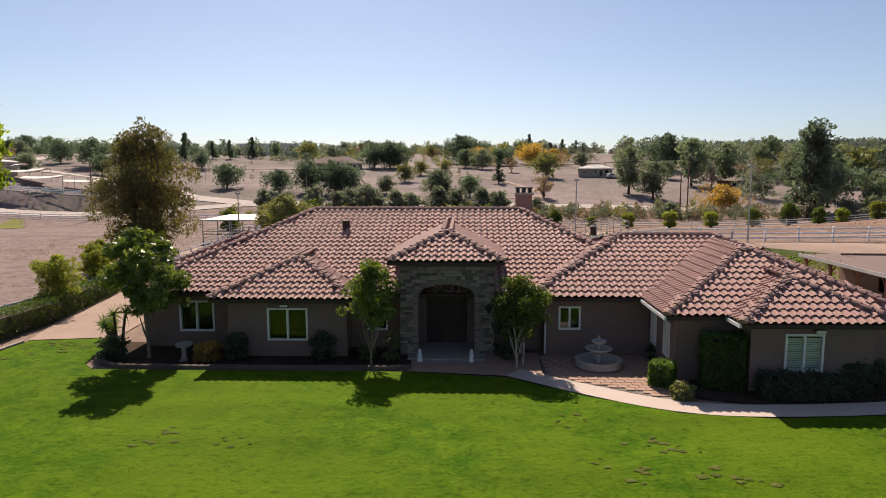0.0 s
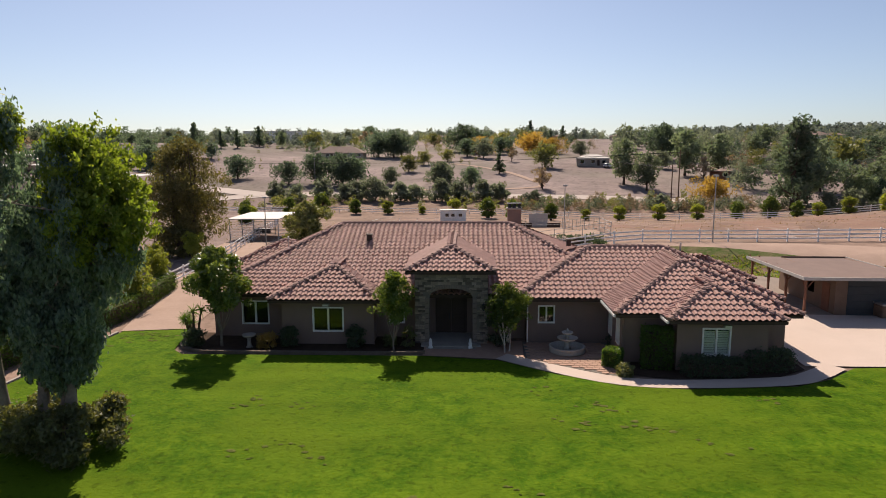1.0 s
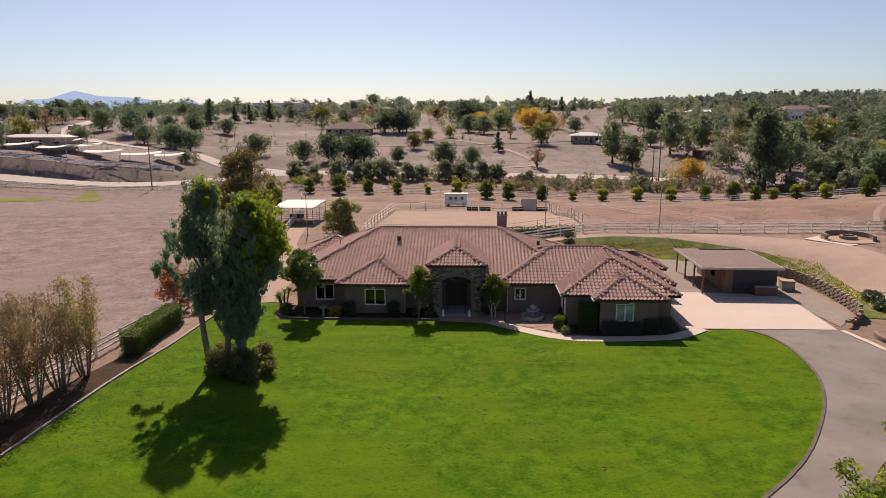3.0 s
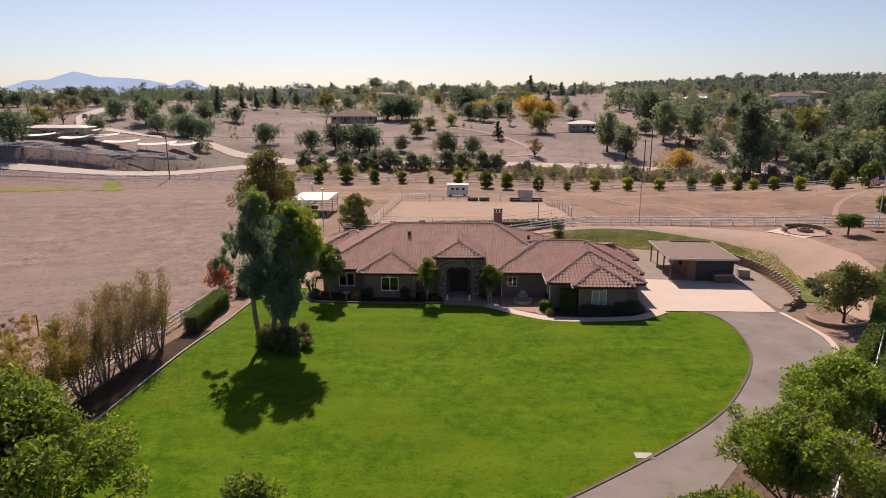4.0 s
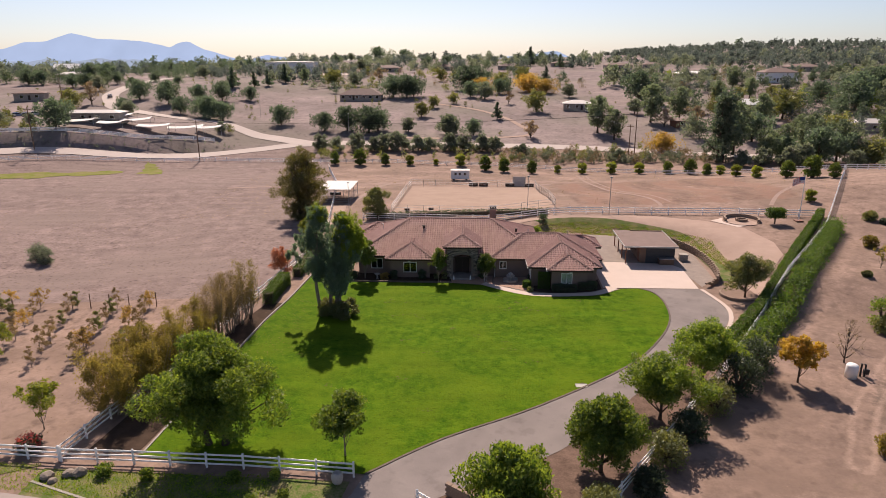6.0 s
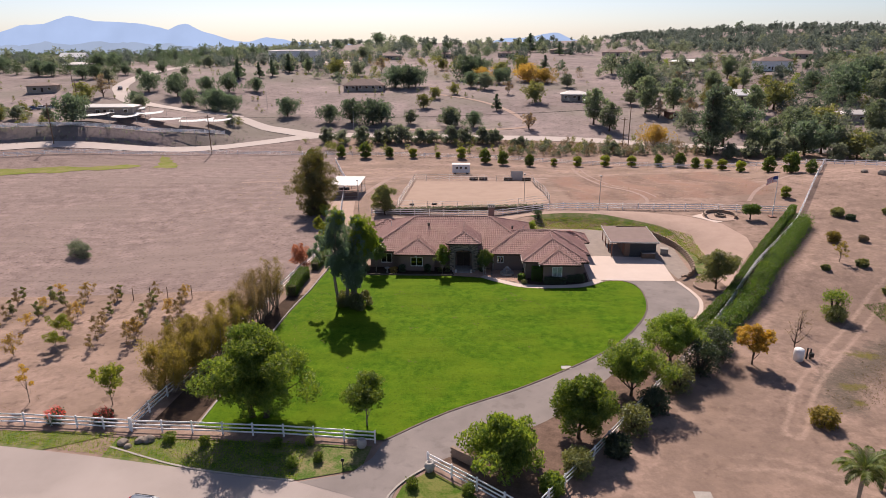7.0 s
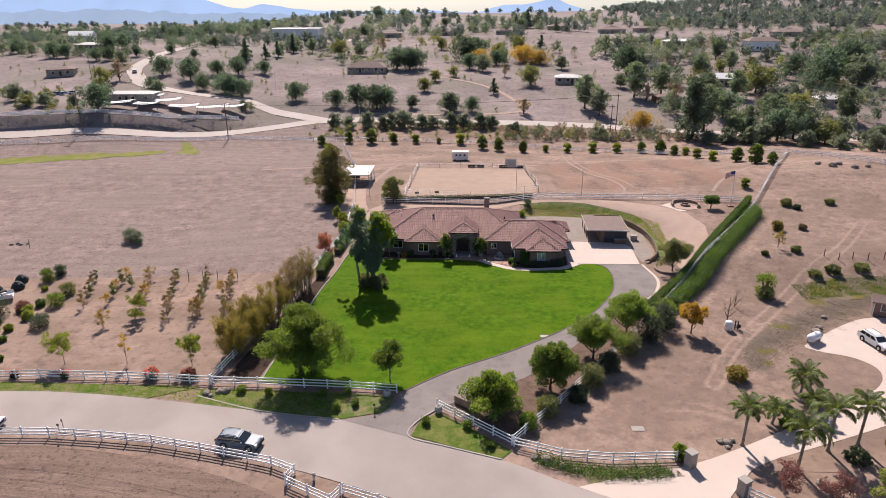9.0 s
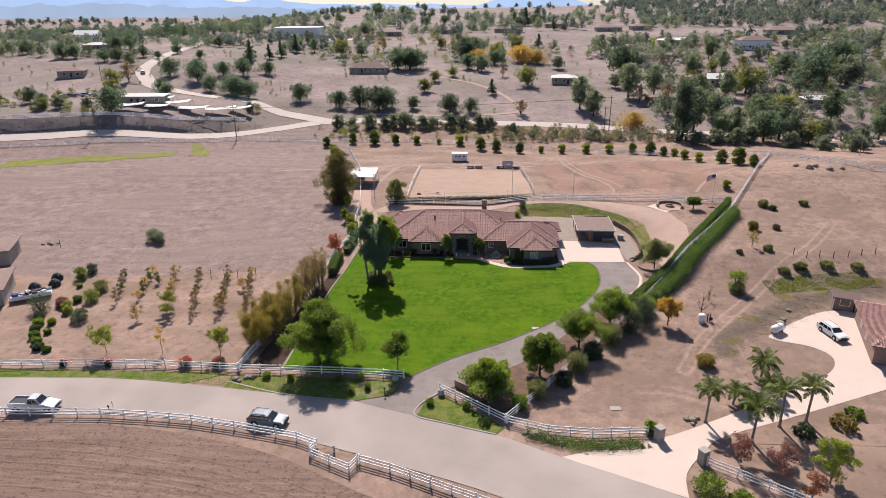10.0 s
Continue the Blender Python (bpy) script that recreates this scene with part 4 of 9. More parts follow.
fence([(-20.6, 61.8), (15.0, 59.6)], WL + " behind the house", spacing=3.0)
fence([(15.0, 59.4), (29.4, 58.6), (44, 57.2), (59.2, 53.2)], WL + " behind the dirt yard", spacing=3.0)
fence([(-300, 118), (-175, 124), (-140, 128), (-111, 137), (-86, 149), (-56, 147), (-27, 147), (8, 142), (33, 133), (52, 127), (66, 116), (79, 106), (87.2, 97.6)], WL + " beyond the dry field", spacing=4.0)
fence([(87.5, 97.3), (91.3, 79), (99.6, 68.8), (130, 56)], WL + " at the edge of the hill", spacing=3.2)
fence([(-230, 140.5), (-168, 144), (-139, 148.6), (-111, 155), (-98, 162), (-90, 169)], WL + " in front of the shaded yard", spacing=4.0, rail=0.24, size=0.2)
fence([(26.2, -32.4), (31.5, -36.0), (37, -40)], WL + " beside the neighbouring drive", spacing=2.6)
fence([(-15.8, 67.3), (15.9, 65.2), (15.5, 99.4), (-14.9, 101.2), (-15.8, 67.3)], "grey pipe rail fence round the riding arena", 1.7, (0.6, 1.15, 1.65), 3.2, 0.07, 0.05, GALV, "arena_fence")


# ---- plants ----
def leaves(rng, clumps, count, size, droop=0.0, shell=0.55, corners=3):
    """Diamond (or three-cornered) leaves scattered through round clumps (x, y, z, radius); returns vertices and faces."""
    cl = np.array(clumps, float)
    vol = cl[:, 3] ** 2
    pick = rng.choice(len(cl), count, p=vol / vol.sum())
    d = rng.normal(size=(count, 3))
    d /= np.linalg.norm(d, axis=1, keepdims=True)
    r = cl[pick, 3] * (shell + (1 - shell) * rng.random(count)) * (0.8 + 0.4 * rng.random(count))
    c = cl[pick, :3] + d * r[:, None] * np.array((1, 1, 0.85))
    a = rng.normal(size=(count, 3)) + np.array((0, 0, -droop * 2))
    a /= np.linalg.norm(a, axis=1, keepdims=True)
    b = np.cross(a, rng.normal(size=(count, 3)) + d)
    b /= np.linalg.norm(b, axis=1, keepdims=True) + 1e-9
    s = (size * (0.6 + 0.8 * rng.random(count)))[:, None]
    if corners == 3:
        v = np.stack([c - a * s * 0.55 + b * s * 0.36, c - a * s * 0.55 - b * s * 0.36, c + a * s * 0.75], 1).reshape(-1, 3)
    else:
        v = np.stack([c - a * s * 0.6, c + b * s * 0.34, c + a * s * 0.6, c - b * s * 0.34], 1).reshape(-1, 3)
    return v, np.arange(count * corners).reshape(-1, corners)


def leaf_mesh(name, v, f, mat):
    me = bpy.data.meshes.new(name)
    me.vertices.add(len(v))
    me.vertices.foreach_set("co", v.astype(np.float32).ravel())
    me.loops.add(f.size)
    me.loops.foreach_set("vertex_index", f.astype(np.int32).ravel())
    me.polygons.add(len(f))
    me.polygons.foreach_set("loop_start", np.arange(0, f.size, f.shape[1], dtype=np.int32))
    me.update(calc_edges=True)
    me.materials.append(mat)
    return me


def crown_clumps(rng, h, w, base, shape="round", n=40):
    """Clump centres filling a crown between the heights base and h, w wide."""
    out = []
    lobes = max(6, n // 3)
    for k in range(lobes):
        t = (k + rng.random()) / lobes
        z = base + (h - base) * (0.12 + 0.76 * t)
        if shape == "round":
            prof = math.sqrt(max(0.06, 1 - (2 * t - 0.85) ** 2 * 0.9))
        elif shape == "cone":
            prof = 1.0 - 0.90 * t
        elif shape == "column":
            prof = 0.9 - 0.5 * t
        else:
            prof = 0.5 + 0.6 * t
        ang = k * 2.4 + rng.normal() * 0.5
        rad = w / 2 * prof * rng.uniform(0.35, 0.78)
        lx, ly = rad * math.cos(ang), rad * math.sin(ang)
        lr = w * rng.uniform(0.13, 0.21) * (0.5 + 0.5 * prof)
        for _ in range(4):
            d = rng.normal(size=3) * lr * 0.7
            out.append((lx + d[0], ly + d[1], max(base, min(h - lr * 0.6, z + d[2] * 0.6)), lr * rng.uniform(0.55, 1.0)))
        if k % 2:
            out.append((lx * 0.3, ly * 0.3, z, lr * 1.25))
    return out


def tree_parts(seed, h, w, base, shape, count, size, trunk_r, clumps=40, droop=0.0, stems=1, limbs=9, corners=3):
    """Meshes' arrays of one tree: wood and leaves."""
    rng = np.random.default_rng(seed)
    cl = crown_clumps(rng, h, w, base, shape, clumps)
    wood = []
    for s in range(stems):
        ang = 2 * math.pi * s / stems + rng.random()
        off = 0 if stems == 1 else w * 0.07
        top = (math.cos(ang) * off * 2.4, math.sin(ang) * off * 2.4, h * 0.8)
        pts, rad = [], []
        for k in range(6):
            t = k / 5
            pts.append((math.cos(ang) * off * (1 + 1.4 * t) + rng.normal() * 0.04 * w * t, math.sin(ang) * off * (1 + 1.4 * t) + rng.normal() * 0.04 * w * t, -0.3 + (top[2] + 0.3) * t))
            rad.append(trunk_r * (1.15 - 0.95 * t) * (1.3 if k == 0 else 1))
        wood.append(tube_arrays(pts, rad, 7))
        for c in [cl[int(rng.integers(len(cl)))] for _ in range(limbs)]:
            t0 = min(0.8, max(0.25, (c[2] - h * 0.25) / (h * 0.95)))
            k = int(t0 * 5)
            a = np.array(pts[k])
            b = np.array(c[:3])
            m = (a + b) / 2 + np.array((0, 0, -0.04 * h))
            wood.append(tube_arrays([a, m, b], [rad[k] * 0.55, rad[k] * 0.35, 0.02 * trunk_r / 0.2], 5))
    return grown(wood), leaves(rng, cl, count, size, droop, 0.55, corners)


def tree(name, x, y, h, w, label, mat, seed=0, base=0.25, shape="round", count=6000, size=0.3, trunk_r=0.16, bark=None, clumps=45, droop=0.0, stems=1, category="tree", group="", limbs=9, corners=3):
    wood, (v, f) = tree_parts(seed, h, w, base * h, shape, count, size, trunk_r, clumps, droop, stems, limbs, corners)
    t = thing(name, (x, y, ground(x, y)), 0, label, category, group)
    part("trunk", mesh_from("trunk", *wood, True), bark or DARK_BARK, t)
    part("crown", leaf_mesh("crown", v, f, mat), mat, t)
    return t


def again(proto, x, y, scale, turn):
    o = copy_thing(proto, Matrix.Identity(4))
    o.matrix_basis = Matrix.LocRotScale((x, y, ground(x, y)), Euler((0, 0, turn)), (scale, scale, scale))
    return o


def sprays(rng, tips, count, size, hang=0.8, spread=0.35, slim=0.26, lean=0.45):
    """Slim leaves on strands that hang from (or, with a negative hang, rise from) the twig ends (x, y, z)."""
    cl = np.array(tips, float)
    pick = rng.integers(len(cl), size=count)
    u = rng.random(count)
    c = cl[pick] + rng.normal(size=(count, 3)) * spread * np.array((1, 1, 0.7)) * (1.05 - 0.6 * u)[:, None]
    c[:, 2] -= hang * u * (0.6 + 0.8 * rng.random(len(cl))[pick])
    a = rng.normal(size=(count, 3)) * lean + np.array((0, 0, -1.0 if hang > 0 else 1.0))
    a /= np.linalg.norm(a, axis=1, keepdims=True)
    b = np.cross(a, rng.normal(size=(count, 3)))
    b /= np.linalg.norm(b, axis=1, keepdims=True) + 1e-9
    s = (size * (0.6 + 0.8 * rng.random(count)))[:, None]
    v = np.stack([c - a * s * 0.6, c + b * s * slim, c + a * s * 0.6, c - b * s * slim], 1).reshape(-1, 3)
    return v, np.arange(count * 4).reshape(-1, 4)


def filled(rng, rows, n):
    """Random places inside a body of round sections (z, x, y, radius), most of them near its skin."""
    zs = [r[0] for r in rows]
    out = []
    while len(out) < n:
        z = rng.uniform(zs[0], zs[-1])
        x, y, r = (np.interp(z, zs, [q[k] for q in rows]) for k in (1, 2, 3))
        an, ra = rng.random() * 6.283, r * math.sqrt(0.1 + 0.9 * rng.random()) * rng.uniform(0.62, 1.12)
        heart, size = np.array((x + ra * math.cos(an), y + ra * math.sin(an), z)), rng.uniform(0.28, 0.62)
        out += [tuple(heart + rng.normal(size=3) * size * np.array((0.75, 0.75, 0.6))) for _ in range(int(4 + 14 * size))]
    return out[:n]


# grey-green gum trees on the lawn: four stems rising out of a round shrub
rng = np.random.default_rng(5)
gum = thing("gum_tree", (-16.9, 14.8, ground(-16.9, 14.8)), 0, "tall multi-stemmed gum tree with drooping grey-green leaves", "tree")
SLENDER = [(5.2, -1.5, 0.0, 0.7), (7.6, -1.1, 0.0, 1.25), (10.0, -1.0, 0.1, 1.6), (12.0, -0.85, 0.1, 1.5), (13.2, -1.1, 0.0, 0.8), (13.7, -1.2, 0.0, 0.3)]
BROAD = [(3.1, 0.6, 0.0, 0.4), (4.2, 0.55, 0.1, 0.95), (5.4, 0.7, 0.2, 1.45), (6.6, 1.0, 0.3, 1.85), (7.8, 1.4, 0.4, 2.1), (9.5, 2.0, 0.5, 2.3), (10.6, 1.95, 0.5, 1.85), (11.4, 1.75, 0.4, 1.2), (12.0, 1.6, 0.4, 0.4)]
wood, tips, sunny = [], [], []
for bx, by, line in ((-1.1, -0.5, [(-1.7, -0.3, 3.9), (-1.5, 0.0, 7.5), (-1.2, 0.1, 12.6)]), (-0.2, -0.2, [(0.0, 0.0, 3.5), (0.5, 0.2, 7.0), (1.0, 0.4, 10.8)]), (0.4, 0.3, [(0.7, 0.4, 3.5), (1.6, 0.5, 7.0), (2.1, 0.5, 11.0)]), (0.9, -0.1, [(1.1, 0.0, 3.5), (2.0, 0.2, 6.5), (2.7, 0.4, 9.2)])):
    ctl = smooth_line([(bx, by, -0.3)] + line, 3)
    wood.append(tube_arrays(ctl, [0.21 * (1.12 - t) + 0.02 for t in np.linspace(0, 1, len(ctl))], 8))
    body = SLENDER if bx < -1 else BROAD
    for k, c in enumerate(filled(rng, body, 520 if bx < -1 else 380)):
        # same foliage; sunlight on the high, sunward sprays is painted as a yellower leaf
        glad = body is BROAD and c[2] > 7.2 + 1.6 * rng.random() and c[0] + 0.8 * c[1] > 1.0 + rng.normal() * 0.7
        (sunny if glad or (body is SLENDER and c[2] > 12.0 and rng.random() < 0.55) else tips).append(c)
        if k % 11 == 0:
            q = min(ctl, key=lambda w: (w[2] - c[2] + 1.2) ** 2 + 0.2 * (w[0] - c[0]) ** 2)
            wood.append(tube_arrays([q, (np.array(q) + np.array(c)) / 2 + (0, 0, 0.2), c], [0.05, 0.035, 0.012], 5))
for ends in ([(-3.9, 0.3, 9.8), (-3.5, 0.2, 9.3), (-4.2, 0.5, 8.6), (-3.3, 0.4, 8.2), (-3.0, 0.2, 9.0)], [(-5.1, 1.2, 7.5), (-4.6, 1.1, 7.7), (-4.2, 1.0, 7.4), (-5.3, 1.2, 7.2), (-3.8, 0.9, 7.0)]):
    far_end = ends[0]
    wood.append(tube_arrays([(-1.55, 0.0, 7.2), ((far_end[0] - 1.5) / 2, far_end[1] / 2, far_end[2] - 0.7), far_end], [0.08, 0.05, 0.015], 6))
    tips += [e for e in ends for _ in range(3)]
part("trunk", mesh_from("trunk", *grown(wood), True), BARK, gum, "four pale slender trunks")
part("crown", leaf_mesh("crown", *sprays(rng, tips, 96000, 0.16, 0.7, 0.17), L_EUC), L_EUC, gum)
part("crown", leaf_mesh("crown", *sprays(rng, sunny, 38000, 0.15, 0.4, 0.18, 0.3, 0.8), L_YEUC), L_YEUC, gum, "upper leaves coloured yellow-green as if sunlit")
rng = np.random.default_rng(6)
shrub_cl = [(2.3 * math.cos(a) * r, 1.8 * math.sin(a) * r, 0.45 + 1.1 * rng.random(), 0.45 + 0.2 * rng.random()) for a, r in zip(rng.random(34) * 6.28, np.sqrt(rng.random(34)))]
gum_stems = [tube_arrays([(0, 0, -0.2), (c[0] * 0.5, c[1] * 0.5, c[2] * 0.6), c[:3]], [0.06, 0.04, 0.015], 5) for c in shrub_cl[::3]]
sh = thing("shrub", (-16.2, 14.3, ground(-16.2, 14.3)), 0, "rounded grey-green shrub at the foot of the gum trees", "shrub")
part("foliage", leaf_mesh("foliage", *leaves(rng, shrub_cl, 16000, 0.13, 0.1, 0.4), L_OLIVE), L_OLIVE, sh)
part("stem", mesh_from("stem", *grown(gum_stems)), DARK_BARK, sh)

tree("broadleaf_tree", -20.9, -12.0, 9.7, 9.0, "large dense broad-leaved tree behind the front fence", L_GREEN, 11, 0.16, "round", 64000, 0.17, 0.24, clumps=70, stems=2)
tree("young_tree", -10.2, -13.2, 5.6, 4.9, "young open broad-leaved tree on the lawn", L_GREEN, 12, 0.36, "round", 8600, 0.17, 0.07, BARK, clumps=30)
tree("drive_tree", 16.0, -7.0, 6.0, 5.9, "round leafy tree beside the driveway", L_GREEN, 13, 0.34, "round", 20000, 0.17, 0.14, clumps=45, group="trees along the drive")
tree("drive_tree", 9.5, -14.5, 6.3, 6.0, "dense round leafy tree beside the driveway", L_GREEN, 14, 0.24, "round", 26000, 0.17, 0.15, clumps=50, group="trees along the drive")
tree("drive_tree", 22.0, 0.0, 6.1, 6.4, "broad leafy tree beside the driveway bend", L_GREEN, 15, 0.3, "round", 25000, 0.17, 0.15, clumps=50, group="trees along the drive")
tree("drive_tree", 2.4, -19.6, 5.6, 6.2, "low bushy pepper tree behind the gate fence", L_GREEN, 16, 0.1, "round", 15000, 0.22, 0.12, clumps=50, droop=0.8, group="trees along the drive")
tree("planter_tree", 34.6, 21.7, 6.2, 5.4, "thin olive-brown tree in a low stone planter", L_OLIVE, 17, 0.25, "round", 7000, 0.2, 0.12, clumps=40)
tree("autumn_tree", 31.0, 0.0, 5.0, 4.0, "small tree with golden autumn leaves", L_GOLD, 18, 0.3, "round", 3600, 0.22, 0.09, clumps=26)
tree("tall_gum", -32.0, 62.5, 14.2, 8.8, "tall shaggy olive-brown gum tree behind the house", L_TALL, 19, 0.0, "round", 30000, 0.19, 0.3, clumps=84, droop=0.6, stems=2)
tree("olive_tree", -17.8, 61.6, 6.6, 5.4, "rounded olive tree behind the house", L_OLIVE, 20, 0.15, "round", 9000, 0.22, 0.14, clumps=40)
tree("magnolia", -14.95, 27.7, 6.7, 3.7, "leafy magnolia tree at the house corner", L_MAGNOLIA, 21, 0.26, "round", 9500, 0.17, 0.07, BARK, clumps=34)
tree("porch_tree", -4.7, 26.9, 5.0, 2.2, "slim ornamental tree beside the porch", L_PORCH, 22, 0.34, "round", 6200, 0.115, 0.05, BARK, clumps=66)
tree("porch_tree", 1.75, 26.9, 4.2, 2.6, "slim pale-stemmed tree beside the porch", L_PORCH, 23, 0.34, "round", 6600, 0.115, 0.045, PALE_BARK, clumps=66, stems=2)
# ---- hedges and shrubs ----
def hedge(name, line, width, height, label, mat, count, size=0.13, base=0.05, seed=0, uneven=0.08, category="hedge"):
    """A clipped hedge: leaves over the faces of a long block, over a dark twiggy core."""
    rng = np.random.default_rng(seed)
    x0, y0 = line[0]
    z0 = ground(x0, y0)
    t = thing(name, (x0, y0, z0), 0, label, category)
    segs = list(zip(line, line[1:]))
    lens = np.array([math.hypot(b[0] - a[0], b[1] - a[1]) for a, b in segs])
    core, pts = [], []
    for (a, b), ln in zip(segs, lens):
        d = np.array((b[0] - a[0], b[1] - a[1])) / ln
        nrm = np.array((-d[1], d[0]))
        za, zb = ground(*a) - z0, ground(*b) - z0
        q = []
        for (px, py), pz in ((a, za), (b, zb)):
            for s, zz in ((-1, -0.1), (1, -0.1), (1, height - 0.2), (-1, height - 0.2)):
                q.append((px - x0 + nrm[0] * s * (width / 2 - 0.16), py - y0 + nrm[1] * s * (width / 2 - 0.16), pz + zz))
        core.append((q, [(0, 1, 2, 3), (7, 6, 5, 4), (0, 4, 5, 1), (1, 5, 6, 2), (2, 6, 7, 3), (3, 7, 4, 0)]))
        m = int(count * ln / lens.sum())
        u = rng.random(m)
        per = rng.random(m) * (2 * height + width)
        side = np.where(per < height, -width / 2, np.where(per < 2 * height, width / 2, per - 2 * height - width / 2))
        zz = np.where(per < height, per, np.where(per < 2 * height, per - height, height))
        jit = rng.normal(size=(m, 3)) * uneven
        bumpy = 0.10 * np.sin(u * ln * 1.7 + seed) + 0.06 * np.sin(u * ln * 4.1)
        px = a[0] - x0 + (b[0] - a[0]) * u + nrm[0] * side * (1 + bumpy * 0.5)
        py = a[1] - y0 + (b[1] - a[1]) * u + nrm[1] * side * (1 + bumpy * 0.5)
        pz = za + (zb - za) * u + base + zz * (1 + bumpy * 0.35)
        pts.append(np.stack([px, py, pz], 1) + jit)
    for (px, py), (qx, qy) in ((line[0], line[1]), (line[-1], line[-2])):
        m = int(count * width / (lens.sum() * (2 + width / height)))
        ln = math.hypot(qx - px, qy - py)
        d = np.array((px - qx, py - qy)) / ln
        w = (rng.random(m) - 0.5) * width
        pts.append(np.stack([px - x0 + d[0] * 0.03 - d[1] * w, py - y0 + d[1] * 0.03 + d[0] * w, ground(px, py) - z0 + base + rng.random(m) * height], 1) + rng.normal(size=(m, 3)) * uneven)
    c = np.concatenate(pts)
    m = len(c)
    a = rng.normal(size=(m, 3))
    a /= np.linalg.norm(a, axis=1, keepdims=True)
    b = np.cross(a, rng.normal(size=(m, 3)))
    b /= np.linalg.norm(b, axis=1, keepdims=True)
    s = (size * (0.6 + 0.8 * rng.random(m)))[:, None]
    v = np.stack([c - a * s * 0.6, c + b * s * 0.36, c + a * s * 0.6, c - b * s * 0.36], 1).reshape(-1, 3)
    part("core", mesh_from("core", *joined(core)), DARK_BARK, t)
    part("foliage", leaf_mesh("foliage", v, np.arange(m * 4).reshape(-1, 4), mat), mat, t)
    return t


def bush(x, y, w, h, label, mat, count=900, size=0.14, seed=0, name="shrub", group="", lift=0.0):
    rng = np.random.default_rng(seed + 100)
    n = 12
    cl = []
    for k in range(n):
        a, r = k * 2.4, math.sqrt((k + 0.5) / n) * w / 2 * 0.72
        cl.append((r * math.cos(a), r * math.sin(a), h * (0.30 + 0.42 * (1 - (2 * r / w) ** 2)) + rng.normal() * 0.04 * h, min(w, h) * rng.uniform(0.2, 0.3)))
    for k in range(7):
        a = k * 0.9 + seed
        cl.append((0.27 * w * math.cos(a), 0.27 * w * math.sin(a), 0.2 * h, min(w, h) * rng.uniform(0.2, 0.26)))
    t = thing(name, (x, y, ground(x, y) + lift), 0, label, "shrub", group)
    part("foliage", leaf_mesh("foliage", *leaves(rng, cl, count, size, 0.0, 0.35), mat), mat, t)
    stems = [tube_arrays([(0, 0, -0.2), (c[0] * 0.6, c[1] * 0.6, c[2] * 0.7), c[:3]], [0.03 * h, 0.02 * h, 0.008 * h], 4) for c in cl[::2]]
    part("stem", mesh_from("stem", *grown(stems)), DARK_BARK, t)
    return t


hedge("hedge", [(25.9, 5.8), (30.2, 11.4), (35.1, 17.7), (45.9, 33.4), (56.8, 49.3), (59.6, 53.6)], 0.95, 1.35, "long clipped green hedge along the side fence", L_HEDGE, 26000, 0.16, seed=1)
hedge("hedge", [(-25.5, 17.6), (-25.6, 21), (-25.4, 25)], 1.3, 1.6, "dark clipped hedge at the lawn edge", L_HEDGE, 13000, 0.09, seed=2)
hedge("hedge", [(-24.6, 28), (-24.2, 35), (-25.5, 44)], 1.2, 1.3, "low dark hedge beside the lane", L_HEDGE, 15000, 0.085, seed=3)
hedge("hedge", [(8.75, 24.55), (10.1, 24.35)], 1.0, 2.15, "tall clipped hedge block against the wall", L_HEDGE, 3600, 0.10, seed=4, uneven=0.04)
hedge("hedge", [(6.85, 24.75), (7.5, 24.35)], 0.85, 0.95, "low box-shaped clipped hedge", L_HEDGE, 2000, 0.08, seed=5, uneven=0.03)
hedge("hedge", [(10.5, 23.35), (13.4, 23.25)], 0.8, 0.85, "low dark hedge below the window", L_DARK, 2600, 0.10, seed=6)
hedge("hedge", [(13.9, 23.9), (16.2, 24.3)], 0.8, 1.0, "low dark hedge at the house corner", L_DARK, 2600, 0.10, seed=7)
hedge("shrub_border", [(30.4, 7.4), (36.1, 14.7), (40.7, 21.2), (49.2, 33.1), (58.2, 46.2)], 1.25, 1.4, "dense unclipped shrub border outside the side fence", L_HEDGE, 26000, 0.18, seed=8, uneven=0.42, category="shrub")
hedge("ground_cover", [(6.8, -27.6), (10.5, -29.0), (15, -29.6), (19.6, -29.0)], 1.3, 0.22, "low leafy ground cover beside the gate fence", L_HEDGE, 5000, 0.14, seed=9, uneven=0.3, category="ground cover")
bush(7.5, 23.1, 1.1, 0.75, "variegated pale green shrub", L_OLIVE, 1200, 0.11, 1)
bush(-10.9, 27.6, 1.2, 1.5, "dark green wall shrub", L_DARK, 1500, 0.11, 2)
bush(-7.0, 27.6, 1.3, 1.55, "rounded dark green wall shrub", L_DARK, 1600, 0.11, 3)
bush(-12.2, 27.5, 1.6, 1.0, "dry orange-brown rounded shrub", L_RUSSET, 2600, 0.07, 4)
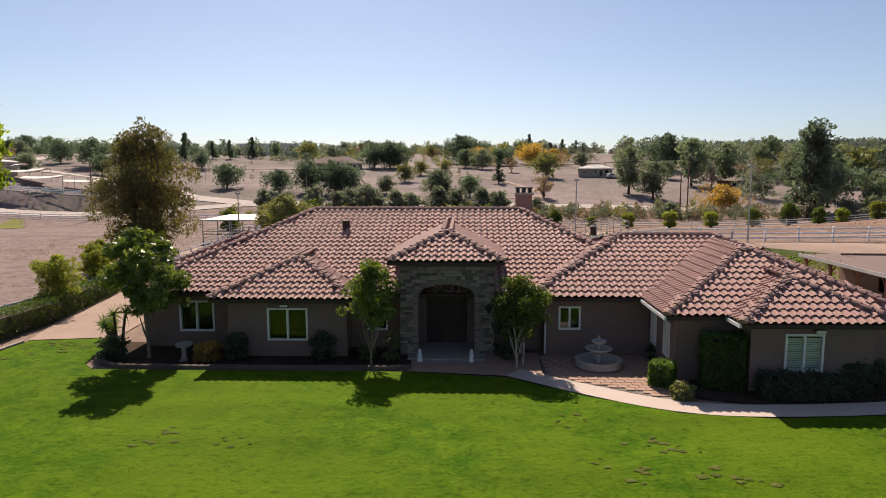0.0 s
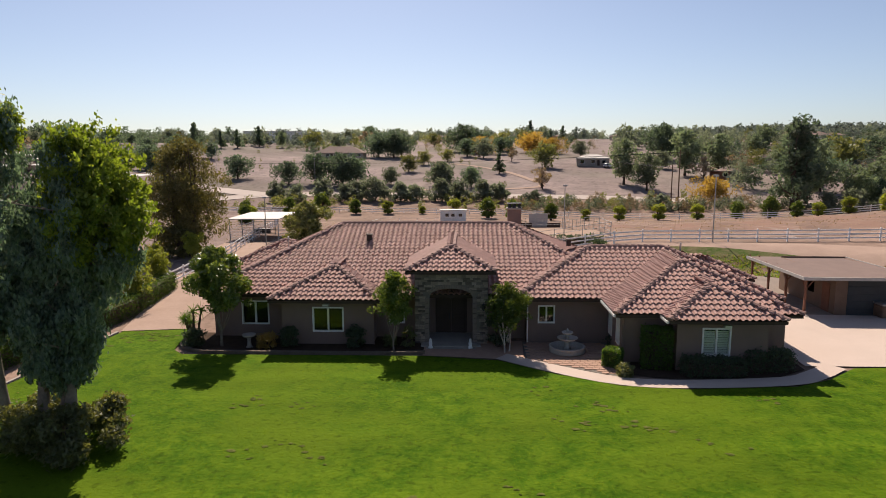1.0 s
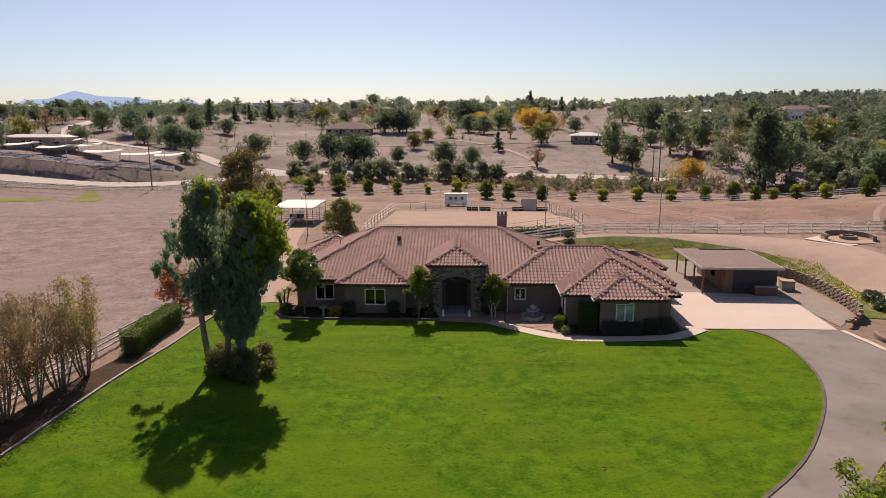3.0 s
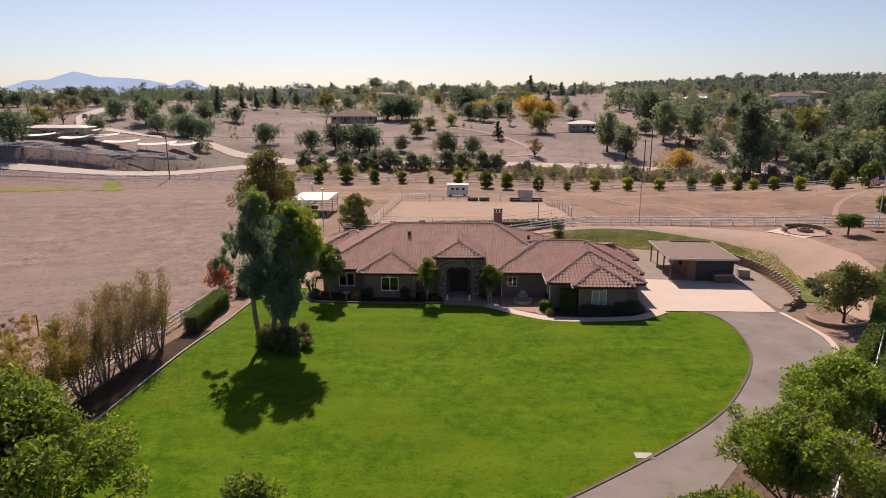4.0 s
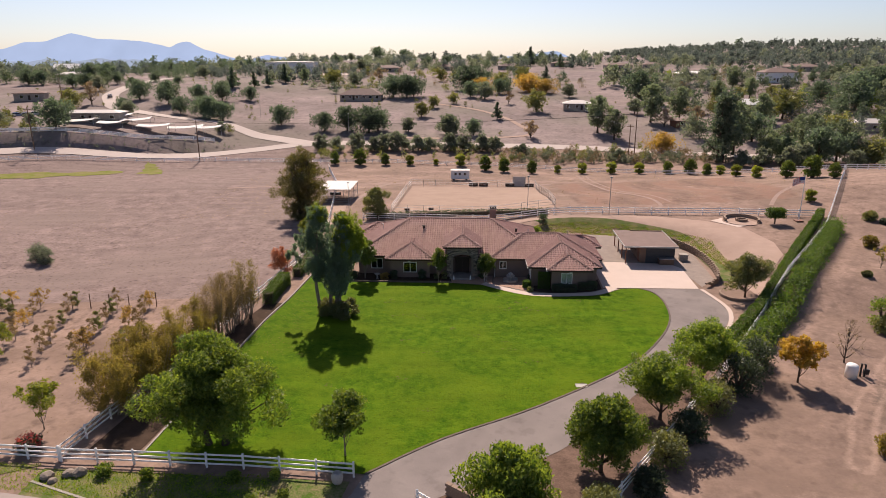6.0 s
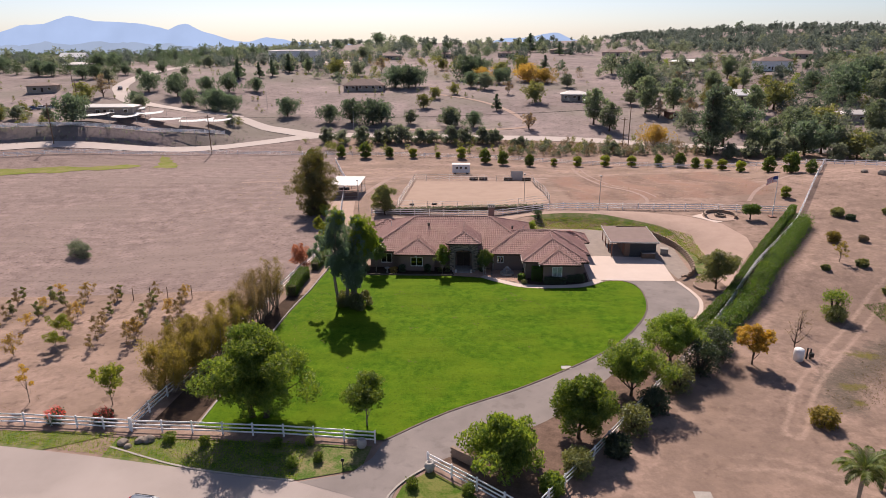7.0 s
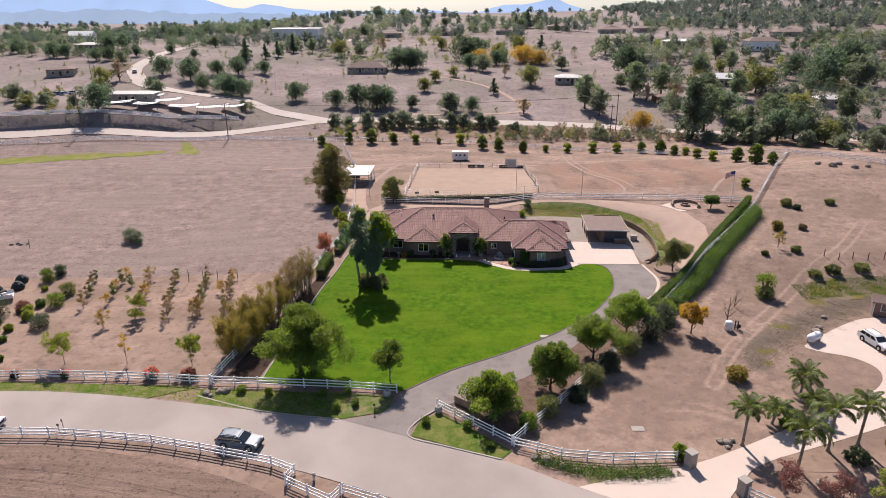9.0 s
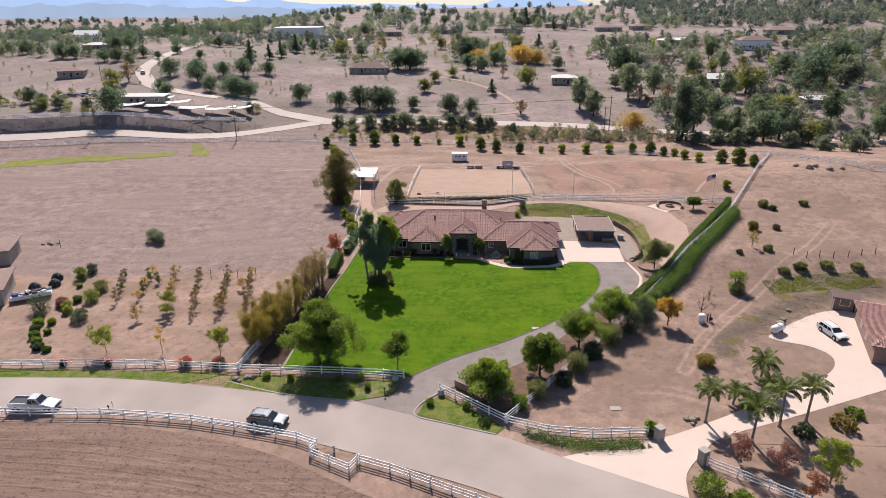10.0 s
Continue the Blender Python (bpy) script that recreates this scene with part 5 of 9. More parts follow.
def yucca(x, y, h, label, seed=0):
    """Rosettes of stiff pointed blades on short stems."""
    rng = np.random.default_rng(seed)
    t = thing("yucca", (x, y, ground(x, y)), 0, label, "yucca")
    vs, stems = [], []
    for k in range(7):
        head = np.array((rng.normal() * 0.4, rng.normal() * 0.3, h * rng.uniform(0.35, 0.8)))
        stems.append(tube_arrays([(head[0] * 0.3, head[1] * 0.3, -0.2), tuple(head * np.array((0.7, 0.7, 0.6))), tuple(head)], [0.09, 0.07, 0.05], 5))
        for _ in range(60):
            d = rng.normal(size=3) + np.array((0, 0, 0.5))
            d /= np.linalg.norm(d)
            w = np.cross(d, rng.normal(size=3))
            w *= 0.022 / np.linalg.norm(w)
            tip = head + d * rng.uniform(0.45, 0.75) + np.array((0, 0, -0.08))
            vs += [head - w, head + w, tip]
    v = np.array(vs)
    part("stem", mesh_from("stem", *grown(stems)), DARK_BARK, t)
    part("foliage", leaf_mesh("foliage", v, np.arange(len(v)).reshape(-1, 3), L_HEDGE), L_HEDGE, t)
    return t


yucca(-17.2, 29.2, 2.5, "spiky green yucca clump at the house corner", 5)
bush(-16.6, 27.6, 1.5, 1.3, "dark green shrub at the house corner", L_DARK, 1300, 0.12, 6)
bush(-5.0, 27.8, 0.9, 0.9, "pale flowering shrub beside the porch", L_OLIVE, 800, 0.09, 7)
bush(-3.9, 27.6, 0.9, 1.5, "white-flecked climbing shrub beside the porch", L_OLIVE, 700, 0.1, 8)
bush(1.3, 27.9, 1.4, 2.6, "dark evergreen shrub beside the porch", L_DARK, 1800, 0.12, 9)
bush(8.0, 28.0, 1.2, 0.9, "small shrub beside the patio", L_DARK, 700, 0.1, 10)
for k, (x, y, w, h) in enumerate(((-15.8, -19.4, 1.3, 1.1), (-13.7, -18.6, 1.0, 1.0), (-28.0, -16.2, 1.5, 1.1), (-24.5, -16.6, 1.2, 1.0), (-18.0, -16.6, 1.3, 1.0), (-5.2, -21.8, 1.3, 1.1), (-0.6, -22.4, 1.2, 1.1), (1.9, -25.6, 1.1, 0.9), (-15.0, -16.2, 1.0, 0.9))):
    bush(x, y, w, h, "round clipped shrub on the verge", L_GREEN, 800, 0.12, 20 + k, group="verge shrubs")
for k, (x, y, w, h, m) in enumerate(((8.6, -19.4, 3.2, 2.4, L_OLIVE), (6.2, -22.0, 2.4, 1.8, L_GREEN), (14.8, -13.2, 3.4, 2.8, L_OLIVE), (12.5, -16.8, 2.8, 2.0, L_DARK), (17.6, -9.8, 3.4, 2.6, L_DARK), (20.9, -5.8, 3.6, 3.4, L_OLIVE), (24.6, -2.0, 4.2, 4.2, L_DARK), (27.2, 1.2, 4.2, 4.2, L_DARK), (28.6, 4.6, 3.6, 3.0, L_GREEN), (30.2, 8.0, 3.2, 2.6, L_DARK), (32.8, 11.2, 3.2, 2.4, L_GREEN), (35.2, 14.6, 3.2, 2.2, L_DARK), (37.6, 17.8, 3.0, 2.2, L_GREEN), (39.8, 21.2, 3.0, 2.2, L_DARK), (42.0, 24.4, 3.0, 2.2, L_GREEN), (44.2, 27.8, 3.0, 2.1, L_DARK), (46.4, 31.0, 2.8, 2.0, L_GREEN), (48.8, 34.2, 2.8, 2.0, L_DARK), (51.2, 37.6, 2.8, 1.9, L_GREEN), (53.4, 41.0, 2.6, 1.8, L_DARK), (55.8, 44.2, 2.4, 1.7, L_GREEN), (58.2, 47.2, 2.2, 1.5, L_DARK))):
    bush(x + (0.5 if k > 8 else 0), y, w * (0.85 if k > 8 else 1), h * (0.75 if k > 8 else 1.1), "dense shrub outside the side fence", m, 3000, 0.17, 40 + k, group="shrubs along the side fence")
for k, (x, y) in enumerate(((-40.4, -13.4), (-35.6, -13.4), (-58.0, -13.6), (-51.5, -13.6))):
    b = bush(x, y, 2.4 if k < 2 else 1.2, 1.5 if k < 2 else 1.0, "shrub covered in red-pink flowers on the fence", L_DARK, 900, 0.14, 80 + k, "flowering_shrub", "flowering shrubs")
    rg = np.random.default_rng(k)
    tagged(part("flowers", leaf_mesh("flowers", *leaves(rg, [(0, 0, 1.0 if k < 2 else 0.7, 0.75 if k < 2 else 0.4), (0.6, 0, 0.9, 0.45), (-0.6, 0.1, 0.9, 0.45)], 420 if k < 2 else 150, 0.13, 0, 0.8), L_PINK), L_PINK, b), "red-pink flowers", kind="stuff")

bush(-32.2, 61.6, 5.6, 4.4, "shaggy olive-brown undergrowth at the foot of a gum tree", L_TALL, 3600, 0.26, 262)

# bronze thicket and bare poplars along the western fence
def upright_tree(x, y, h, w, seed, mat, count, size, label, stems=7, bare=0.2, group="western fence thicket"):
    """Many stems fanning upwards from one foot, with rising twigs and small leaves along them."""
    rng = np.random.default_rng(seed)
    t = thing("thicket_tree", (x, y, ground(x, y)), 0, label, "tree", group)
    wood, tips = [], []
    for k in range(stems):
        an = k * 2.4 + rng.random()
        reach = w * 0.68 * math.sqrt((k + 0.4) / stems)
        top = h * (1.0 - 0.28 * (reach / (w * 0.5)) * rng.random()) * rng.uniform(0.88, 1.05)
        q = [np.array((0.2 * math.cos(an) + reach * math.cos(an) * g ** 0.75, 0.2 * math.sin(an) + reach * math.sin(an) * g ** 0.75, -0.3 + (top + 0.3) * g)) for g in (0, 0.18, 0.4, 0.7, 1.0)]
        wood.append(tube_arrays(q, [0.085, 0.065, 0.04, 0.022, 0.008], 6))
        for _ in range(11):
            g = bare + (0.96 - bare) * rng.random()
            i = min(3, int(g * 4))
            p0 = q[i] + (q[i + 1] - q[i]) * rng.random()
            d = rng.normal(size=3) * np.array((0.62, 0.62, 0.15)) * (1.25 - g)
            p1 = p0 + d + np.array((0, 0, rng.uniform(0.4, 1.2)))
            wood.append(tube_arrays([p0, (p0 + p1) / 2 + d * 0.25, p1], [0.022, 0.014, 0.006], 3))
            if p0[2] > h * bare:
                tips += [p0 + (p1 - p0) * f for f in (0.25, 0.7)]
    part("trunk", mesh_from("trunk", *grown(wood), True), BARK, t)
    part("crown", leaf_mesh("crown", *sprays(rng, tips, count, size, -0.5, 0.36, 0.3, 0.9), mat), mat, t)
    return t


for k, (x, y, h, w, m, c) in enumerate(((-31.6, -7.6, 5.4, 4.4, L_BRONZE, 17000), (-32.2, -5.0, 5.4, 4.0, L_BRONZE, 14000), (-30.2, -4.2, 5.8, 4.2, L_BRONZE, 16000), (-30.6, -1.4, 5.6, 3.8, L_BRONZE, 12000), (-29.2, 0.2, 5.8, 3.8, L_BRONZE, 10000), (-28.9, 2.8, 5.8, 3.6, L_BRONZE, 7000), (-28.3, 5.2, 6.2, 3.2, L_THICKET, 8200), (-27.9, 7.4, 6.6, 3.0, L_THICKET, 7800), (-27.4, 9.4, 6.9, 2.8, L_THICKET, 7400), (-27.1, 11.6, 7.2, 2.8, L_THICKET, 7400), (-26.7, 13.8, 7.0, 2.6, L_BRONZE, 4200))):
    upright_tree(x, y, h, w, 200 + k, m, c, 0.13 if m is L_BRONZE else 0.10, "bushy bronze-leaved thicket tree by the fence" if c > 9000 else "nearly bare twiggy upright poplar by the fence", 9 if c > 9000 else 8, 0.1 if c > 9000 else 0.24)
tree("red_leaved_tree", -26.9, 28.2, 4.5, 4.0, "small tree with red autumn leaves", L_RED, 221, 0.12, "round", 3600, 0.17, 0.06, BARK, 28)
for k, (x, y, h, w) in enumerate(((-24.9, 36.9, 3.8, 2.7), (-26.3, 43.2, 3.7, 2.3), (-28.2, 47.5, 3.6, 2.4), (-29.4, 58, 3.2, 2.4))):
    tree("citrus_tree", x, y, h, w, "small dense yellow-green citrus tree", L_YEUC2, 230 + k, 0.22, "round", 6000, 0.115, 0.06, clumps=50, group="citrus trees by the lane")

# ---- young orchard ----
sap = [tree("sapling", -53.6, -10.0, 4.6, 4.0, "young spreading tree with yellow-green leaves", L_YEUC2, 240, 0.4, "round", 2600, 0.17, 0.045, BARK, 16, group="orchard"),
       tree("sapling", -45.3, -9.9, 4.8, 1.9, "slim sapling with orange autumn leaves", L_GOLD, 241, 0.3, "column", 560, 0.13, 0.035, BARK, 16, group="orchard"),
       tree("sapling", -36.5, -10.2, 4.8, 3.3, "young tree with yellow leaves", L_YEUC2, 242, 0.38, "round", 2300, 0.17, 0.045, BARK, 16, group="orchard"),
       tree("sapling", -57.7, 16.0, 2.6, 1.4, "thin green fruit sapling in dry soil", L_OLIVE, 243, 0.05, "round", 900, 0.13, 0.025, BARK, 12, group="orchard"),
       tree("sapling", -41.5, 5.0, 3.0, 1.6, "nearly bare brown sapling in dry soil", L_THICKET, 244, 0.1, "round", 620, 0.12, 0.025, BARK, 12, group="orchard"),
       tree("sapling", -40.5, 12.0, 2.7, 1.9, "young fruit tree turning orange in dry soil", L_RUSSET, 245, 0.12, "round", 700, 0.13, 0.03, BARK, 14, group="orchard")]
rg = random.Random(31)
for col, (x0, y0, x1, y1, n) in enumerate(((-61.2, 7.9, -65.4, 19.0, 5), (-58.2, 9.0, -60.5, 20.2, 5), (-49.6, 1.4, -55.4, 18.4, 6), (-45.4, 1.4, -50.4, 17.9, 7), (-41.3, 2.8, -44.8, 17.4, 7), (-37.0, 3.2, -40.5, 17.0, 7))):
    for k in range(n):
        t = k / (n - 1)
        pick = sap[0] if (col, k) in ((2, 0), (2, 1)) else sap[4] if rg.random() < 0.2 + 0.1 * col else sap[3] if rg.random() < 0.6 else sap[5]
        again(pick, x0 + (x1 - x0) * t + rg.uniform(-0.2, 0.2), y0 + (y1 - y0) * t + rg.uniform(-0.3, 0.3), rg.uniform(0.8, 1.2) * (0.72 if pick is sap[0] else 1.0), rg.uniform(0, 6))
again(sap[5], -54.2, 0.6, 1.2, 2.0)
for x, y, w, h in ((-69.0, 38.6, 3.4, 3.3), (-66.8, 37.2, 2.6, 3.0)):
    bush(x, y, w, h, "dark olive bush alone in the dry field", L_WOODS, 1500, 0.2, 270, group="field bushes")
for k, (x, y) in enumerate(((-50.7, 17.6), (-48.2, 17.4), (-45.6, 17.2), (-43.0, 17.0), (-39.7, 17.4), (-57.7, 16.6), (-86.9, 34.0))):
    part_ = part("stake", mesh_from("stake", *tube_arrays([(0, 0, -0.3), (0.05, 0, 2.0)], [0.06, 0.05], 6)), WOOD)
    part_.location = (x, y, ground(x, y))
    tagged(part_, "weathered wooden stake in the dry field", "stake", "orchard stakes")

# ---- neighbour's shrub border ----
for k, (x, y, w, h, m) in enumerate(((-72.6, 4.2, 4.0, 3.6, L_DARK), (-70.3, 6.6, 2.6, 1.8, L_DUSKY), (-69.0, 5.8, 1.9, 1.5, L_YEUC2), (-67.6, 3.6, 2.0, 1.5, L_YEUC2), (-63.9, 0.8, 3.6, 2.4, L_DARK), (-66.2, 8.6, 3.2, 2.6, L_GREEN), (-66.9, 13.0, 3.2, 2.4, L_OLIVE), (-73.6, 18.4, 2.6, 2.8, L_GREEN), (-73.0, 21.2, 2.2, 2.2, L_DARK), (-71.8, 14.6, 1.2, 0.9, L_YEUC2), (-71.2, 1.6, 2.2, 1.4, L_DARK), (-69.6, -1.0, 2.2, 1.4, L_GREEN), (-68.8, -3.2, 2.0, 1.3, L_DARK), (-67.8, -0.4, 1.5, 1.2, L_YEUC2), (-67.5, -5.4, 2.2, 1.3, L_HEDGE), (-66.0, -7.2, 2.0, 1.2, L_GREEN), (-64.6, -9.0, 2.2, 1.1, L_DARK), (-63.0, -9.6, 1.6, 0.9, L_HEDGE), (-66.4, -3.8, 1.4, 0.9, L_GREEN), (-68.6, 8.4, 1.8, 1.4, L_HEDGE))):
    bush(x, y, w, h, "garden shrub in the neighbouring border", m, 2000, 0.15, 300 + k, group="border shrubs")

# ---- rows of shrubs by the far white fence ----
rowp = [bush(-42.6, 144.5, 3.0, 4.6, "dense egg-shaped green shrub before the white fence", L_PORCH, 2600, 0.3, 260, "fence_shrub", "row of shrubs"),
        bush(40.0, 129.2, 2.9, 4.1, "dense egg-shaped yellow-green shrub before the white fence", L_YEUC2, 2600, 0.28, 261, "fence_shrub", "row of shrubs")]
for k, (x, y, s) in enumerate(((-51.2, 139, 1.0), (-34.5, 143.5, 1.35), (-26.6, 144, 0.95), (-18.9, 144, 0.95), (-10.9, 144, 0.6), (-3.3, 142.4, 1.15), (4.3, 135.2, 1.2), (9.6, 132.5, 1.15), (17.5, 129.9, 1.0), (24.9, 130.4, 0.75), (31.8, 129.4, 0.95), (47.7, 128, 1.0), (55.1, 126.6, 0.95), (60.1, 123, 1.15), (63.0, 118, 1.0), (65.6, 115.6, 0.95), (66.0, 106.2, 1.1), (67.7, 98.6, 1.05), (71.8, 92.6, 1.25), (73.6, 85.2, 1.55), (75.5, 80, 1.0), (62.3, 62.6, 0.85), (-46.5, 128, 1.2), (-45, 122, 1.3), (-43.5, 116, 1.2))):
    again(rowp[(k * 7 // 3) % 2], x, y, s * (0.8 if k > 13 else 0.95), k * 1.3)

# ---- middle distance and far trees ----
far_mid = [tree("hill_tree", -109.1, 209.7, 9.0, 11.0, "dark rounded tree on the dry hill", L_HILL, 270, 0.05, "round", 3000, 0.52, 0.25, clumps=60, group="hill trees", corners=3),
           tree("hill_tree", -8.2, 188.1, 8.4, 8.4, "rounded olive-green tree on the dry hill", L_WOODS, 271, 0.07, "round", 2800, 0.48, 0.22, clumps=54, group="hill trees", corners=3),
           tree("hill_tree", 77.7, 149.0, 24, 12.5, "very tall shaggy gum tree", L_HILL, 272, 0.06, "column", 6500, 0.62, 0.5, clumps=90, stems=2, group="hill trees", corners=3),
           tree("hill_tree", -123.0, 285.0, 12, 6.2, "dark conifer on the hill", L_HILL, 273, 0.04, "cone", 2000, 0.55, 0.25, clumps=50, group="hill trees", corners=3),
           tree("hill_tree", 64.3, 165.5, 6.4, 11.0, "wide tree in golden autumn leaf", L_RUSSET, 274, 0.08, "round", 3600, 0.42, 0.2, clumps=50, group="hill trees", corners=3),
           tree("hill_tree", -30, 167, 5.6, 6.6, "dense olive-green roadside bush", L_WOODS, 275, 0.0, "round", 2200, 0.45, 0.15, clumps=46, group="hill trees", corners=3),
           tree("hill_tree", 100, 200, 14, 10.5, "tall grey-green gum tree", L_PALEGUM, 276, 0.08, "round", 3400, 0.58, 0.3, clumps=60, group="hill trees", corners=3),
           tree("hill_tree", 22, 188, 5.0, 4.5, "bare leafless grey tree", L_TAN, 277, 0.2, "round", 600, 0.35, 0.12, clumps=20, group="hill trees", limbs=16, corners=3),
           tree("hill_tree", 30, 345, 10, 11, "rounded tree turning yellow", L_OLIVE, 278, 0.08, "round", 2000, 0.65, 0.3, clumps=46, group="hill trees", corners=3)]
DK, OL, GUM, CON, GLD, BSH, GRY, BAR, YEL = range(9)

def plant(*spots):
    for kind, x, y, s in spots:
        again(far_mid[kind], x, y, s, x * 1.7)


plant((BSH, -52, 166, 1.0), (BSH, -46, 165, 0.9), (BSH, -39, 166, 1.1), (BSH, -33, 164.5, 0.9), (BSH, -25, 166, 1.2), (BSH, -18, 165, 1.0), (BSH, -14, 167, 0.8), (BSH, -7, 165, 1.15), (BSH, -2, 166, 1.0), (BSH, 4, 164.5, 1.1), (BSH, 8.5, 165.5, 0.9), (BSH, 17, 160, 0.7), (BSH, 47, 152, 0.7), (GRY, 112, 165, 0.9), (OL, 120, 172, 1.0), (GRY, 92, 150, 0.8), (DK, 98, 152, 0.9), (BSH, 88, 143, 1.0), (BSH, 95, 141, 1.1), (BSH, 101, 144, 1.2), (BSH, 81, 141, 0.9), (DK, 107, 146.6, 1.3))
plant((GRY, 114, 150, 1.0), (YEL, 121, 142, 0.9), (OL, 128, 146, 1.1), (BSH, 135, 140, 1.2), (BSH, 142, 146, 1.2), (GRY, 150, 150, 1.0), (DK, 160, 150, 1.2), (GRY, 172, 156, 1.0), (BSH, 112, 136, 1.0), (BSH, 120, 130, 1.0), (BSH, 130, 128, 1.1), (DK, -135.7, 153.0, 1.15), (BSH, -160, 160, 0.9), (BSH, -168, 162, 1.0), (YEL, -166, 158, 0.5), (OL, -178, 170, 0.8), (BSH, -150, 162, 0.7), (BSH, -92, 182, 0.7), (OL, -127, 172, 0.5), (DK, -135, 196, 0.7), (YEL, -160, 200, 0.6))
plant((DK, -263, 303, 0.92), (DK, -230, 283, 0.94), (DK, -223, 283, 0.84), (DK, -200, 272, 0.8), (DK, -193, 272, 0.79), (OL, -180, 260, 0.89), (DK, -212, 310, 1.06), (DK, -215, 333, 1.11), (DK, -185, 287, 0.73), (DK, -174, 281, 0.48), (DK, -171, 300, 0.58), (OL, -161, 343, 0.96), (CON, -121, 279, 1.01), (CON, -115, 295, 0.75), (CON, -111, 306, 0.83), (CON, -108, 330, 1), (DK, -147, 233, 1.02), (DK, -130, 224, 1.17), (DK, -119, 210, 0.8), (DK, -105, 204, 1.07), (DK, -99, 203, 0.88), (DK, -123, 240, 0.81))
plant((DK, -115, 247, 1.02), (DK, -105, 257, 0.76), (DK, -150, 281, 0.54), (OL, -130, 189, 0.69), (BAR, -162, 221, 1.94), (YEL, -165, 211, 0.83), (DK, -77, 208, 0.93), (DK, -57, 197, 0.83), (DK, -48, 197, 1.1), (DK, -39, 193, 1.18), (DK, -36, 197, 0.98), (OL, -24, 195, 0.69), (DK, -8, 191, 0.85), (DK, 1, 189, 0.73), (YEL, -21, 225, 0.65), (YEL, -17, 247, 0.58), (YEL, -8, 259, 0.54), (CON, 11, 220, 0.66), (BAR, 22, 185, 1.31), (DK, -39, 279, 1.28), (DK, -32, 277, 1.34), (DK, -29, 281, 1.14))
plant((YEL, -78, 323, 1.02), (OL, -66, 323, 1.03), (GRY, -98, 337, 0.65), (DK, -2, 306, 1.52), (DK, 4, 321, 1.26), (GLD, 6, 295, 1.24), (YEL, 17, 311, 0.97), (DK, -0, 280, 0.92), (OL, 7, 273, 1.04), (DK, 15, 292, 0.88), (GLD, 31, 300, 1.48), (GLD, 39, 294, 1.15), (YEL, 29, 238, 0.96), (OL, 49, 278, 0.84), (CON, 46, 357, 0.78), (OL, -147, 776, 1.12), (DK, -100, 672, 1.82), (DK, -70, 666, 1.5), (OL, -80, 435, 1.11), (DK, -38, 530, 0.85), (DK, -22, 548, 0.88), (CON, 51, 522, 1.44))
plant((DK, 44, 511, 0.94), (CON, 70, 475, 1), (CON, 44, 565, 0.87), (DK, 60, 521, 1.2), (DK, 13, 500, 0.69), (GRY, -7, 388, 0.48), (YEL, -18, 352, 0.77), (BAR, -54, 340, 1.81), (BAR, 18, 259, 1.2), (GRY, 86, 160, 1.29), (GRY, 73, 214, 1.15), (DK, 80, 264, 1.68), (GRY, 86, 219, 1.02), (OL, 71, 233, 0.81), (GRY, 52, 183, 0.81), (GRY, 48, 194, 1.05), (DK, 100, 180, 1.21), (GRY, 100, 156, 0.81), (YEL, 129, 222, 1.29), (GRY, 115, 177, 0.78), (GRY, 118, 174, 0.85), (DK, 166, 267, 1.07))
plant((DK, 169, 242, 1.88), (DK, 196, 273, 1.77), (DK, 161, 236, 0.84), (YEL, 127, 177, 1.12), (GRY, 144, 173, 1.04), (OL, 118, 144, 0.97), (YEL, 129, 269, 0.66), (GRY, 136, 274, 0.77), (GRY, 140, 307, 0.95), (YEL, 151, 284, 0.56), (DK, 202, 349, 0.57), (OL, 216, 355, 0.83), (GRY, 82, 330, 0.85), (BAR, 88, 205, 1.69), (BAR, 76, 205, 1.46), (GRY, 114, 257, 0.82), (GRY, 117, 214, 0.88), (OL, 184, 239, 1.73))


def woods(name, label, spots, count, size, mat, seed, shape="round"):
    """Far trees that nobody could count, as one mesh."""
    rng = np.random.default_rng(seed)
    protos = [tree_parts(seed + k, 10.0, 8.5 + k, 0.3, shape if k < 3 else "column", count, size, 0.25, 34, 0, 1, 3, 3)[1][0] for k in range(4)]
    vs = []
    for x, y, s in spots:
        v = protos[int(rng.integers(4))]
        a = rng.random() * 6.28
        r = np.array(((math.cos(a), -math.sin(a), 0), (math.sin(a), math.cos(a), 0), (0, 0, 1)))
        vs.append(v @ r.T * np.array((s, s, s * rng.uniform(0.7, 1.2))) + np.array((x, y, ground(x, y))))
    v = np.concatenate(vs)
    ob = part(name, leaf_mesh(name, v, np.arange(len(v)).reshape(-1, 3), mat), mat)
    return tagged(ob, label, "trees", kind="stuff")


def scatter(seed, n, x0, x1, y0, y1, lo, hi, keep):
    rg = random.Random(seed)
    out = []
    while len(out) < n:
        x, y = rg.uniform(x0, x1), rg.uniform(y0, y1)
        if keep(x, y, noise.noise(Vector((x * 0.02, y * 0.02, seed)))):
            out.append((x, y, rg.uniform(lo, hi)))
    return out


def clearing(x, y):
    """Fields and yards left open among the far trees."""
    return (88 < x < 118 and y < 212) or (20 < x < 84 and 200 < y < 290) or (40 < x < 190 and 385 < y < 462) or (190 < x < 360 and 435 < y < 475) or (150 < x < 205 and 318 < y < 352)


woods("hillside_woods", "hazy grey-green gum and oak woods on the far slope", scatter(1, 130, 60, 340, 168, 400, 0.4, 1.1, lambda x, y, q: q > -0.2 and x > 72 + (y - 165) * 0.12 and not clearing(x, y)), 760, 0.62, L_WOODS, 500)
